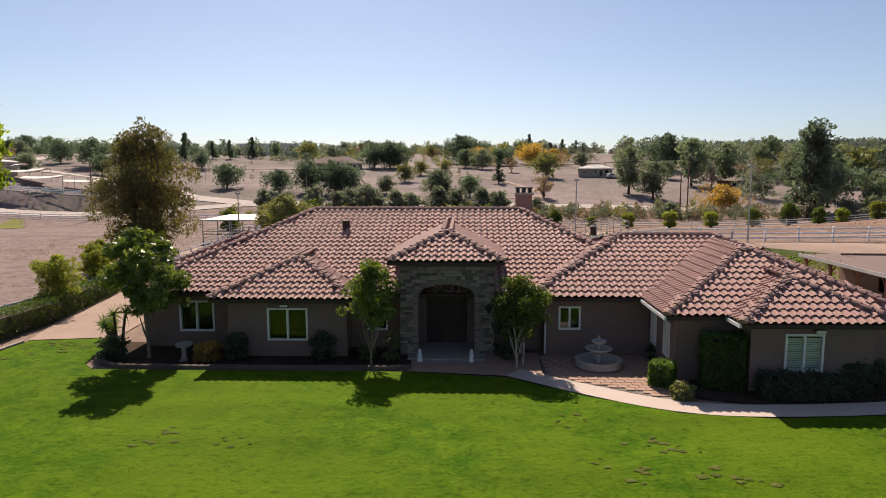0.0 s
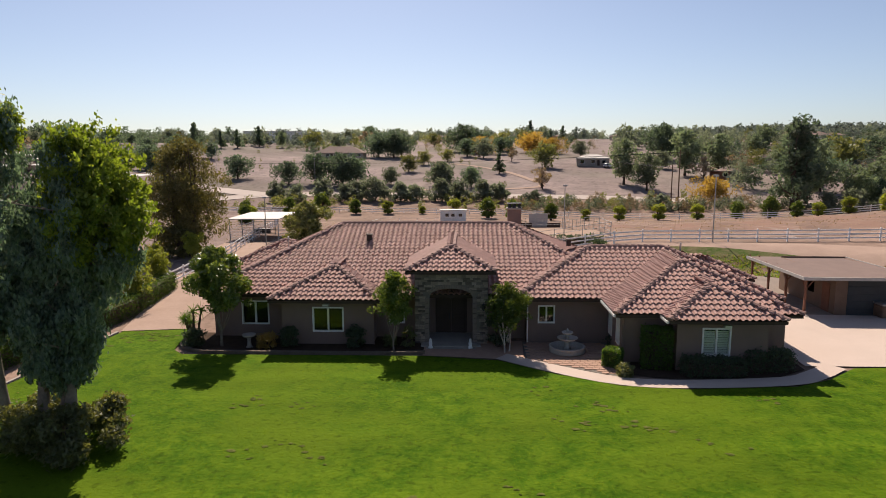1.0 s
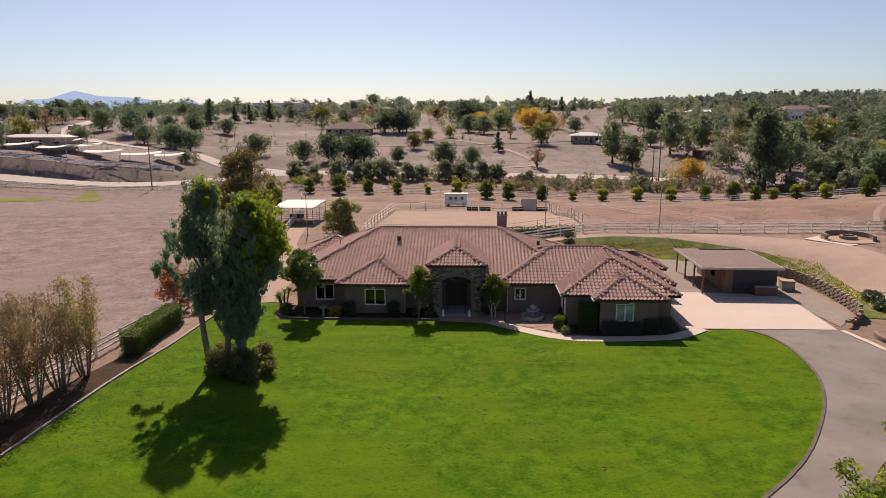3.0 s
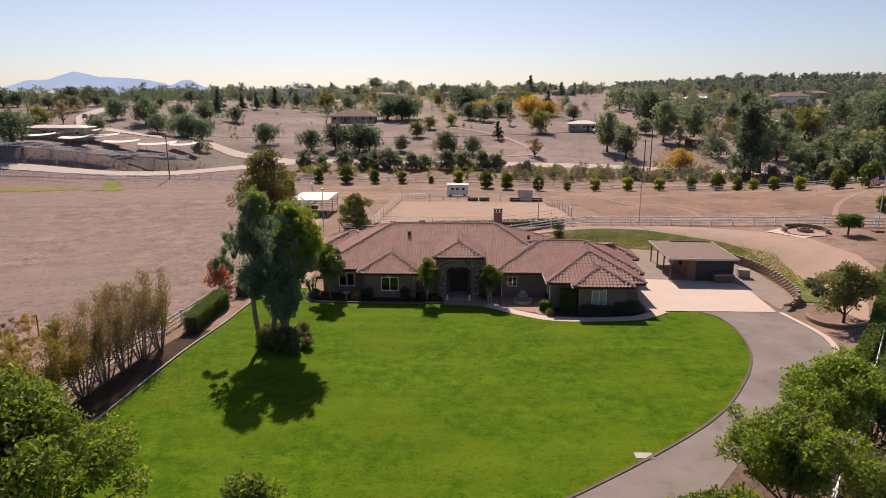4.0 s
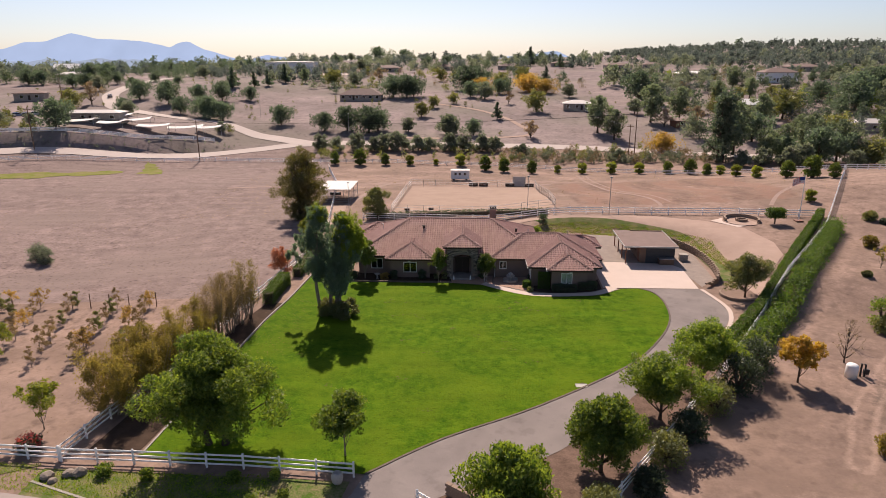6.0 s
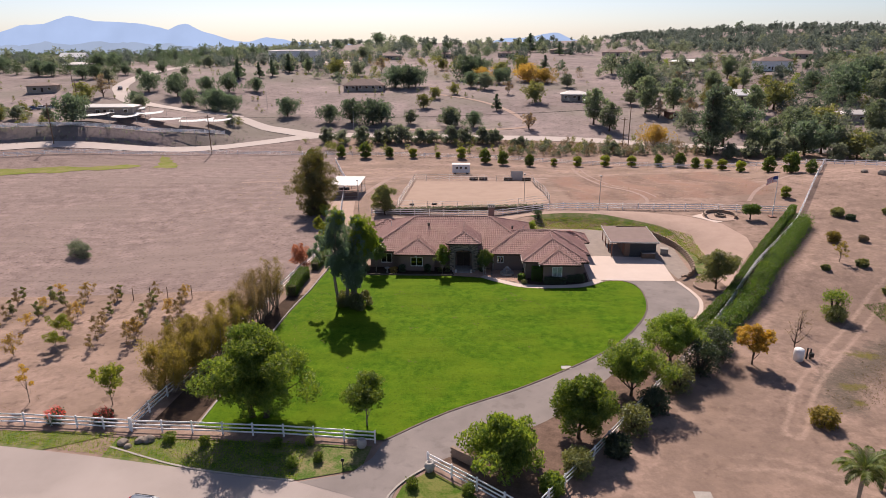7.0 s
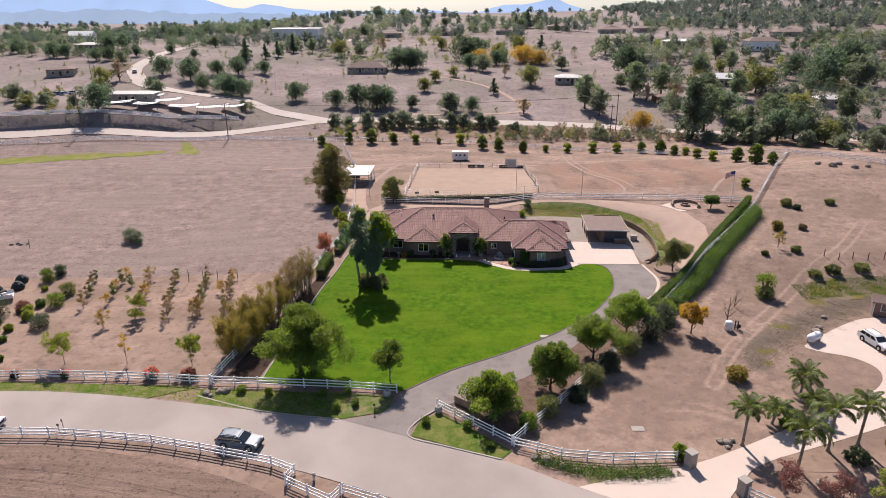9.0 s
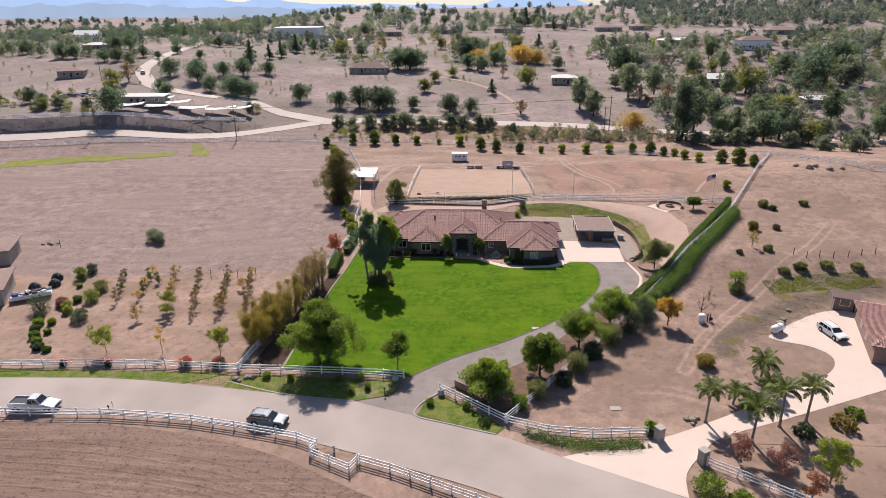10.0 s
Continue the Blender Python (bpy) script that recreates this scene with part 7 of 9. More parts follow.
for k in range(15):
    ln = [(x, y - 2.4 - k * 1.25 - 0.25 * math.sin(k)) for x, y in smooth_line([(-90, -27.8), (-59, -27.6), (-44, -28.2), (-33, -30), (-22, -33), (-12, -37.5), (-2, -42)], 3)]
    o = band(ln, 0.42 + 0.1 * (k % 3))
    n = len(ln)
    vs = []
    for (lx, ly), (mx, my), (rx, ry) in zip(o[:n], ln, o[n:][::-1]):
        vs += [(lx, ly, ground(lx, ly) + 0.04), (mx, my, ground(mx, my) + 0.12 + 0.03 * math.sin(mx)), (rx, ry, ground(rx, ry) + 0.04)]
    ridges.append((vs, [(i * 3 + q, i * 3 + q + 1, i * 3 + q + 4, i * 3 + q + 3) for i in range(n - 1) for q in (0, 1)]))
tagged(part("furrows", mesh_from("furrows", *joined(ridges), True), FURROW), "low curving ridges of harrowed soil", "soil", kind="stuff")
TRACK = material("pale_track", (0.330, 0.240, 0.203), (0.265, 0.192, 0.162), rough=0.95, scale=0.7, fine=5.0, bump=0.3, dist=0.05, world_space=True, spec=0.05)
for ln, w in (([(29.7, 125), (29.5, 110), (30.8, 99), (34.6, 78), (36.2, 67), (34, 61)], 1.3), ([(31.9, 124), (31.6, 110), (33, 98), (36.8, 79), (38.6, 68)], 0.8), ([(55, 62), (60, 70), (69, 79), (77, 84)], 1.4), ([(-60, 98), (-30, 104), (0, 108), (20, 104)], 2.6), ([(-26, 74), (-24, 90), (-20, 106), (-6, 108)], 2.4)):
    drape("dirt_track", band(smooth_line(ln), w * 0.55), TRACK, 0.035, 2.5, "faint pale wheel track in dry soil", "track")

# paved patio
patio = drape("patio", [(2.7, 25.6), (4.2, 24.6), (7.0, 23.0), (7.7, 23.0), (7.75, 28.85), (2.8, 28.85)], MORTAR, 0.06, 2, "red brick paved patio in front of the house", "patio")
pm = mesh_from("paver", *[list(x) for x in ([(-0.5, -0.5, 0), (0.5, -0.5, 0), (0.5, 0.5, 0), (-0.5, 0.5, 0), (-0.46, -0.46, 1), (0.46, -0.46, 1), (0.46, 0.46, 1), (-0.46, 0.46, 1)], [(4, 5, 6, 7), (0, 1, 5, 4), (1, 2, 6, 5), (2, 3, 7, 6), (3, 0, 4, 7)])])
pm.materials.append(PAVER)
rg = random.Random(4)
PATIO = [(2.8, 25.6), (4.2, 24.6), (7.0, 23.05), (7.65, 23.05), (7.7, 28.8), (2.85, 28.8)]
yy = 23.1
row = 0
while yy < 28.7:
    xx = 2.8 + (0.2 if row % 2 else 0)
    while xx < 7.6:
        if inside(PATIO, xx, yy, -0.1):
            o = new("paver", pm)
            o.parent = patio
            o.matrix_basis = Matrix.LocRotScale((xx, yy, ground(xx, yy) + 0.055), None, (0.385, 0.285, 0.045 + rg.uniform(-0.006, 0.006)))
        xx += 0.4
    yy += 0.3
    row += 1


def lathe(profile, sides=16):
    vs, fs = [], []
    for r, z in profile:
        vs += [(r * math.cos(2 * math.pi * k / sides), r * math.sin(2 * math.pi * k / sides), z) for k in range(sides)]
    for i in range(len(profile) - 1):
        for k in range(sides):
            k2 = (k + 1) % sides
            fs.append((i * sides + k, i * sides + k2, (i + 1) * sides + k2, (i + 1) * sides + k))
    fs.append(tuple(range(sides))[::-1])
    fs.append(tuple((len(profile) - 1) * sides + k for k in range(sides)))
    return vs, fs


PALE_STONE = material("pale_cast_stone", (0.46, 0.42, 0.38), (0.34, 0.31, 0.28), rough=0.85, scale=4, fine=30, bump=0.3, dist=0.02)
ft = thing("fountain", (5.15, 26.9, 0.1), 0, "three-tier pale cast-stone fountain on the patio", "fountain")
ft.scale = (0.86, 0.86, 0.9)
part("pool", mesh_from("pool", *lathe([(1.15, 0), (1.2, 0.08), (1.12, 0.3), (1.2, 0.36), (1.02, 0.36), (0.98, 0.12), (0.1, 0.12)], 24), True), PALE_STONE, ft)
part("pedestal", mesh_from("pedestal", *lathe([(0.22, 0.1), (0.16, 0.3), (0.2, 0.55), (0.12, 0.7), (0.1, 0.9), (0.14, 1.0), (0.07, 1.25)], 14), True), PALE_STONE, ft)
part("bowl", mesh_from("bowl", *lathe([(0.1, 0.62), (0.45, 0.72), (0.66, 0.84), (0.68, 0.9), (0.55, 0.86), (0.1, 0.78)], 20), True), PALE_STONE, ft)
part("bowl", mesh_from("bowl", *lathe([(0.07, 1.05), (0.28, 1.12), (0.38, 1.22), (0.36, 1.26), (0.1, 1.2)], 18), True), PALE_STONE, ft)
part("finial", mesh_from("finial", *lathe([(0.05, 1.2), (0.1, 1.32), (0.05, 1.42), (0.01, 1.5)], 10), True), PALE_STONE, ft)
bb = thing("bird_bath", (-13.2, 27.4, 0.05), 0, "grey stone bird bath in the planting bed", "bird bath")
part("stem", mesh_from("stem", *lathe([(0.22, 0), (0.12, 0.12), (0.1, 0.5), (0.16, 0.62)], 12), True), CAP_STONE, bb)
part("basin", mesh_from("basin", *lathe([(0.1, 0.58), (0.34, 0.66), (0.4, 0.78), (0.36, 0.76), (0.1, 0.68)], 16), True), CAP_STONE, bb)
for x in (-2.62, -0.32):
    tagged(part("statue", mesh_from("statue", *lathe([(0.13, 0), (0.14, 0.06), (0.09, 0.14), (0.11, 0.3), (0.07, 0.42), (0.08, 0.5), (0.03, 0.58)], 10), True), WHITE), "small white garden statue beside the porch step", "statue", "porch statues").location = (x, 27.5, 0.05)

# open-fronted shed with a lean-to roof
cp = thing("carport", (22.6, 35.4, 0.0), -2.0, "tan flat-roofed carport shed beside the forecourt", "carport")
WALL_TAN = material("tan_board_wall", (0.225, 0.145, 0.105), (0.18, 0.115, 0.082), rough=0.9, scale=1.2, fine=20, bump=0.2)
CP_ROOF = material("tan_roll_roofing", (0.21, 0.145, 0.125), (0.165, 0.115, 0.098), rough=0.9, scale=0.8, fine=12, bump=0.2)
bm = bmesh.new()
box(bm, -0.3, 7.4, -0.35, 9.6, 2.66, 2.78)
for v in bm.verts:
    v.co.z -= 0.012 * v.co.y
part("roof", bm, CP_ROOF, cp)
bm = bmesh.new()
for d in ((-0.36, 7.46, -0.42, -0.352), (-0.36, -0.302, -0.35, 9.6), (7.402, 7.46, -0.35, 9.6)):
    box(bm, *d, 2.62, 2.84)
for v in bm.verts:
    v.co.z -= 0.012 * v.co.y
part("fascia", bm, TIN, cp, "pale grey metal fascia")
for py in (0.1, 3.0, 6.0, 9.2):
    ps = part("post", boxed(-0.05, 0.09, py - 0.07, py + 0.07, -0.1, 2.64 - 0.012 * py), REDWOOD, cp, "red-brown timber post")
    part("brace", mesh_from("brace", *tube_arrays([(0.02, py, 1.9), (0.02, py + 0.6, 2.62 + 0.02 * py)], [0.04, 0.04], 4)), REDWOOD, ps)
    part("brace", mesh_from("brace", *tube_arrays([(0.02, py, 1.9), (0.6, py, 2.62 + 0.02 * py)], [0.04, 0.04], 4)), REDWOOD, ps)
part("wall", wall_y(0.6, 9.0, 2.2, -0.1, 2.7, [(1.2, 2.2, 0.0, 2.1), (3.4, 4.6, 1.0, 2.0)], 0.12), WALL_TAN, cp)
part("wall", boxed(2.2, 7.2, 9.0, 9.12, -0.1, 2.8), WALL_TAN, cp)
part("wall", boxed(7.08, 7.2, 0.6, 9.0, -0.1, 2.7), WALL_TAN, cp)
part("wall", boxed(2.2, 3.0, 0.48, 0.6, -0.1, 2.66), WALL_TAN, cp)
ROLL = material("dark_roll_door", (0.06, 0.065, 0.07), (0.045, 0.048, 0.052), rough=0.6, scale=2, fine=15, bump=0.05)
gd = part("door", boxed(3.0, 7.2, 0.52, 0.58, -0.05, 2.6), ROLL, cp, "dark sectional shed door")
for k in range(5):
    part("door_panel", boxed(3.05, 7.15, 0.49, 0.52, 0.02 + k * 0.52, 0.50 + k * 0.52, bevel=0.01), ROLL, gd)
part("door", boxed(2.16, 2.2, 1.2, 2.2, 0.0, 2.1), REDWOOD, cp, "red-brown side door")
tub = thing("hot_tub", (27.6, 34.9, 0.07), -2, "covered hot tub with grey side panels", "hot tub")
part("shell", boxed(-0.2, 1.9, -0.2, 1.6, 0, 0.85, bevel=0.04), WOOD, tub)
for k in range(7):
    part("slat", boxed(-0.15 + k * 0.29, 0.11 + k * 0.29, -0.23, -0.2, 0.05, 0.8), WOOD, tub)
part("cover", boxed(-0.26, 0.84, -0.26, 1.66, 0.86, 1.0, bevel=0.03), GALV, tub, "grey folding cover half")
part("cover", boxed(0.86, 1.96, -0.26, 1.66, 0.86, 1.0, bevel=0.03), GALV, tub, "grey folding cover half")
sp = thing("equipment_box", (31.6, 37.2, ground(31.6, 37.2)), -8, "tan equipment box beside the shed", "box")
part("body", boxed(-0.6, 0.6, -0.5, 0.5, 0, 0.9, bevel=0.03), CREAM, sp)
part("lid", boxed(-0.65, 0.65, -0.55, 0.55, 0.9, 1.0, bevel=0.02), CREAM, sp)
for k in range(4):
    part("vent_slat", boxed(-0.5, 0.5, -0.53, -0.502, 0.15 + k * 0.17, 0.24 + k * 0.17), GALV, sp)

# block retaining wall
rw = thing("retaining_wall", (33.6, 28.0, 0), 0, "tan concrete block retaining wall below the bank", "wall")
blk = mesh_from("block", [(-0.5, -0.5, 0), (0.5, -0.5, 0), (0.5, 0.5, 0), (-0.5, 0.5, 0), (-0.48, -0.42, 1), (0.48, -0.42, 1), (0.48, 0.5, 1), (-0.48, 0.5, 1)], [(3, 2, 1, 0), (4, 5, 6, 7), (0, 1, 5, 4), (1, 2, 6, 5), (2, 3, 7, 6), (3, 0, 4, 7)])
BLOCK = material("tan_wall_block", (0.30, 0.215, 0.16), (0.22, 0.16, 0.12), rough=0.95, scale=3, fine=20, bump=0.4, dist=0.03)
blk.materials.append(BLOCK)
wl = smooth_line([(31.9, 46.6), (33.6, 42.5), (34.5, 38), (34.4, 33), (33.6, 28.3), (32.2, 26.4), (30.8, 25.4)], 12)
acc, last = 0.0, np.array(wl[0])
spots = [(wl[0], 0.0)]
for a, b in zip(wl, wl[1:]):
    d = np.hypot(b[0] - a[0], b[1] - a[1])
    acc += d
    if acc > 0.5:
        spots.append((b, math.atan2(b[1] - a[1], b[0] - a[0])))
        acc = 0.0
for k, ((x, y), ang) in enumerate(spots):
    t = k / len(spots)
    courses = max(1, round(6 * min(1, (1 - t) * 4)))
    for c in range(courses):
        o = new("block", blk)
        o.parent = rw
        off = 0.25 if c % 2 else 0.0
        o.matrix_basis = Matrix.LocRotScale((x - 33.6 + off * math.cos(ang), y - 28.0 + off * math.sin(ang), 0.0 + c * 0.2 + 0.5 * sstep(0.86, 1.0, t)), Euler((0, 0, ang)), (0.5, 0.3, 0.2))
pl = thing("tree_planter", (33.6, 21.6, 0), 0, "low curved stone planter round a tree", "planter")
for k in range(26):
    a = math.radians(150 + k * 6)
    for c in range(2):
        o = new("block", blk)
        o.parent = pl
        o.matrix_basis = Matrix.LocRotScale((0.9 + 2.6 * math.cos(a + 0.05 * c), 0.9 + 2.4 * math.sin(a + 0.05 * c), ground(33.6, 21.6) - 0.03 + 0.2 * c), Euler((0, 0, a + math.pi / 2)), (0.3, 0.3, 0.2))

# fire pit with a curved seat wall
FX, FY = 46.0, 52.6
fz = ground(FX, FY)
drape("fire_pit_pad", [(40.9, 53.0), (44.0, 48.6), (46.6, 50.0), (44.0, 55.0)], CONCRETE, 0.075, 1.5, "pale paved pad beside the fire pit", "paving")
fp = thing("fire_pit", (FX, FY, fz), 0, "round block fire pit with a curved seat wall", "fire pit")
pad = part("pad", mesh_from("pad", *lathe([(3.1, -0.6), (3.1, 0.06)], 28)), DIRT_ROAD, fp)
for k in range(30):
    a = math.radians(-40 + k * 7.6)
    for c in range(3):
        o = new("block", blk)
        o.parent = fp
        o.matrix_basis = Matrix.LocRotScale((2.75 * math.cos(a + c * 0.06), 2.75 * math.sin(a + c * 0.06), 0.05 + 0.2 * c), Euler((0, 0, a + math.pi / 2)), (0.38, 0.35, 0.2))
for k in range(14):
    a = 2 * math.pi * k / 14
    for c in range(2):
        o = new("block", blk)
        o.parent = fp
        o.matrix_basis = Matrix.LocRotScale((0.85 * math.cos(a + c * 0.2), 0.85 * math.sin(a + c * 0.2), 0.05 + 0.2 * c), Euler((0, 0, a + math.pi / 2)), (0.38, 0.25, 0.2))

# flagpole, topiary, light poles
fg = thing("flagpole", (55.0, 51.4, ground(55.0, 51.4)), 0, "white flagpole with a limp striped flag", "flagpole")
part("pole", mesh_from("pole", *tube_arrays([(0, 0, -0.3), (0, 0, 4), (0, 0, 7.9)], [0.07, 0.06, 0.04], 10)), WHITE, fg)
part("base", boxed(-0.6, 0.6, -0.6, 0.6, -0.2, 0.2, bevel=0.03), BRICK, fg)
FLAG_RED, FLAG_BLUE, FLAG_WHITE = plain("flag_red", (0.45, 0.03, 0.04), 0.8), plain("flag_blue", (0.03, 0.05, 0.18), 0.8), plain("flag_white", (0.75, 0.74, 0.72), 0.8)
for k in range(13):
    vs, fs = [], []
    for i in range(9):
        u = i / 8
        for zz in (0, 1):
            vs.append((-0.05 - 1.9 * u, 0.12 * math.sin(6 * u), 7.6 - 0.085 * (k + zz) - 0.55 * u * u))
    fs = [(i * 2, i * 2 + 2, i * 2 + 3, i * 2 + 1) for i in range(8)]
    st = part("flag_stripe", mesh_from("flag_stripe", vs, fs), FLAG_RED if k % 2 == 0 else FLAG_WHITE, fg)
part("flag_canton", mesh_from("flag_canton", [(-0.05 - 0.8 * u, 0.12 * math.sin(6 * 0.42 * u) - 0.012, 7.61 - 0.6 * w - 0.55 * (0.42 * u) ** 2) for u in (0, 0.33, 0.66, 1.0) for w in (0, 1)], [(i * 2, i * 2 + 2, i * 2 + 3, i * 2 + 1) for i in range(3)]), FLAG_BLUE, fg)
tp = thing("topiary_tree", (50.6, 50.4, ground(50.6, 50.4)), 0, "flat-topped clipped tree on a short trunk", "tree")
part("trunk", mesh_from("trunk", *tube_arrays([(0, 0, -0.3), (0, 0, 1.4)], [0.14, 0.1], 8)), DARK_BARK, tp)
rg = np.random.default_rng(12)
part("crown", leaf_mesh("crown", *leaves(rg, [(x, y, z, 0.55) for x in (-1.0, -0.35, 0.35, 1.0) for y in (-0.6, 0, 0.6) for z in (1.5, 2.3)], 5200, 0.14, 0, 0.6), L_HEDGE), L_HEDGE, tp)
LIGHT_POLE = [(24.7, 58.1, 6.8), (-24.0, 66, 6.2), (10.8, 66.5, 6.4), (113.6, 98.4, 9.0), (-89.8, 222.5, 9.0), (-44, 178, 10), (-18, 140, 3)]
for x, y, h in LIGHT_POLE[:6]:
    lp = thing("light_pole", (x, y, ground(x, y)), 0, "thin grey light pole", "light pole", "light poles")
    part("pole", mesh_from("pole", *tube_arrays([(0, 0, -0.3), (0, 0, h)], [0.07, 0.05], 6)), GALV, lp)
    part("lamp_head", boxed(-0.25, 0.25, -0.12, 0.12, h - 0.05, h + 0.15, bevel=0.03), GALV, lp)
UTIL = []
for x, y, h in ((-135.3, 139.6, 13.1), (-87.5, 149.0, 13.0), (52.2, 160.6, 10.0), (54.3, 161.6, 13.7), (-178, 226, 11), (-159, 196, 11), (-30, 300, 10), (30, 240, 9)):
    up = thing("utility_pole", (x, y, ground(x, y)), 0, "brown wooden utility pole with a crossarm", "utility pole", "utility poles")
    part("pole", mesh_from("pole", *tube_arrays([(0, 0, -0.5), (0, 0, h)], [0.18, 0.12], 8)), WOOD, up)
    arm = part("crossarm", boxed(-1.1, 1.1, -0.08, 0.08, h - 0.9, h - 0.75), WOOD, up)
    for k in (-1.0, -0.4, 0.4, 1.0):
        part("insulator", mesh_from("insulator", *tube_arrays([(k, 0, h - 0.75), (k, 0, h - 0.55)], [0.05, 0.03], 6)), PALE_STONE, arm)
    UTIL.append((x, y, ground(x, y) + h - 0.6))
for a, b in ((0, 1), (1, 3), (0, 5), (5, 4), (2, 7)):
    ch = []
    for off in (-0.9, 0.0, 0.9):
        p, q = Vector(UTIL[a]), Vector(UTIL[b])
        pts = [p.lerp(q, t) + Vector((off, 0, -4 * 1.6 * t * (1 - t))) for t in np.linspace(0, 1, 12)]
        ch.append(tube_arrays(pts, [0.025] * 12, 3))
    tagged(part("power_line", mesh_from("power_line", *joined(ch)), IRON), "thin dark power lines between poles", "cable", "power lines")

# horse shelter and pen
ps = thing("pen_shelter", (-32.4, 76.6, ground(-29, 80)), 0, "white flat-roofed animal shelter with pipe rails", "shelter")
part("roof", boxed(-0.2, 6.8, 0.4, 10.5, 2.9, 3.02), TIN, ps, "pale sheet metal roof")
for x in (0, 3.3, 6.6):
    for y in (0.6, 5.4, 10.3):
        part("post", mesh_from("post", *tube_arrays([(x, y, -0.3), (x, y, 2.9)], [0.07, 0.07], 6)), GALV, ps)
for z in (0.4, 0.8, 1.2, 1.6):
    for a, b in (((0, 0.6), (6.6, 0.6)), ((6.6, 0.6), (6.6, 10.3)), ((0, 0.6), (0, 10.3)), ((0, 10.3), (6.6, 10.3)), ((0, 5.4), (6.6, 5.4))):
        part("rail", mesh_from("rail", *tube_arrays([(*a, z), (*b, z)], [0.03, 0.03], 5)), GALV, ps)
part("feed_trough", boxed(0.6, 3.0, 8.6, 9.2, 0, 0.7, bevel=0.03), IRON, ps)
tr = thing("office_trailer", (-5.4, 113.2, ground(-3, 114)), 0, "small white site cabin behind the arena", "cabin")
part("body", boxed(0, 4.9, 0, 2.4, 0.45, 2.7, bevel=0.04), WHITE, tr)
part("roof", boxed(-0.12, 5.02, -0.15, 2.5, 2.7, 2.8, bevel=0.02), TIN, tr)
for x in (0.9, 2.0, 3.4):
    wn_ = part("window", boxed(x, x + 0.75, -0.03, 0.0, 1.5, 2.2), WHITE, tr)
    part("pane", boxed(x + 0.07, x + 0.68, -0.045, -0.03, 1.57, 2.13), CAR_GLASS, wn_)
for x in (0.8, 4.1):
    part("wheel", mesh_from("wheel", *tube_arrays([(x, 0.0, 0.25), (x, 0.3, 0.25)], [0.32, 0.32], 12)), TYRE, tr)
for k, (x, y) in enumerate(((0.5, 101.8), (3.0, 101.8), (9.5, 101.4), (14.2, 100.8), (-13, 69.6), (-8.2, 70.4))):
    j = part("jump_block", boxed(-1.1 if k < 4 else -0.5, 1.1 if k < 4 else 0.5, -0.25, 0.25, 0, 0.75 if k < 4 else 0.4, bevel=0.03), TRIM)
    j.location = (x, y, ground(x, y) + 0.05)
    tagged(j, "dark wooden block beside the arena rail", "block", "arena blocks")
pn = part("mounting_panel", boxed(-1.6, 1.6, -0.06, 0.06, 0, 2.3, bevel=0.02), TIN)
pn.location = (11.8, 102.6, ground(11.8, 102.6))
tagged(pn, "pale grey shed wall panel behind the arena", "panel")
hedge("hedge", [(-20, 62.8), (14, 60.8)], 0.8, 0.9, "low dark hedge behind the fence", L_DARK, 3200, 0.2, seed=8)
for k, (x, y) in enumerate(((5.6, 50.5), (8.6, 51.0), (11.0, 51.6))):
    bush(x, y, 1.8, 1.6, "rounded bright green shrub behind the house", L_YEUC, 900, 0.17, 340 + k, group="back garden shrubs")
bush(12.6, 55.4, 2.0, 2.2, "small dark tree-like shrub on the bank", L_DARK, 900, 0.16, 345)
for k, (x, y) in enumerate(((37.6, 33.2), (36.9, 30.2), (38.2, 27.6))):
    bush(x, y, 2.4, 1.2, "low rounded shrub on the bank", L_DARK, 900, 0.16, 350 + k, group="bank shrubs")
for k, (x, y, w, h, m) in enumerate(((46.4, 12.8, 3.6, 4.4, L_GREEN), (46.0, 11.6, 3.0, 2.2, L_OLIVE), (33.0, -11.6, 3.2, 2.0, L_BRONZE), (25.0, -36.6, 4.4, 2.4, L_GREEN), (27.6, -38.6, 3.4, 2.0, L_GREEN), (21.4, -26.8, 1.5, 1.9, L_YEUC), (36.2, -19.8, 3.0, 1.4, L_DARK), (35.0, -21.2, 2.4, 1.2, L_GREEN), (45.0, -25.0, 4.4, 1.4, L_BRONZE), (47.6, -22.6, 3.2, 0.9, L_GREEN), (39.6, -26.6, 3.6, 1.2, L_DARK), (53.0, -24.0, 4.6, 1.9, L_DARK), (48.5, -35.0, 4.0, 2.0, L_DARK), (57.0, 18.6, 2.8, 1.3, L_OLIVE), (60.4, 19.6, 3.2, 1.5, L_OLIVE), (65.4, 20.2, 3.4, 1.4, L_OLIVE), (70.6, 19.8, 3.0, 1.3, L_OLIVE), (66.0, 50.4, 2.8, 1.8, L_OLIVE), (67.2, 48.2, 2.0, 1.1, L_DARK), (74.7, 50.0, 2.4, 1.3, L_OLIVE), (58.7, 37.3, 2.4, 2.0, L_BRONZE), (57.1, 26.2, 2.2, 1.2, L_OLIVE), (63.4, 37.2, 1.8, 1.2, L_TAN), (51.3, 25.0, 1.6, 0.8, L_OLIVE))):
    bush(x, y, w, h, "loose shrub on the dry slope", m, 1500, 0.2, 360 + k, group="slope shrubs")
tree("bare_tree", 37.6, 4.2, 4.6, 3.4, "small leafless grey tree", L_TAN, 381, 0.2, "round", 160, 0.14, 0.07, DARK_BARK, 20, limbs=26)
tree("bare_tree", 40.2, 8.4, 3.4, 2.4, "small leafless grey tree", L_TAN, 382, 0.2, "round", 100, 0.14, 0.05, DARK_BARK, 16, limbs=22)
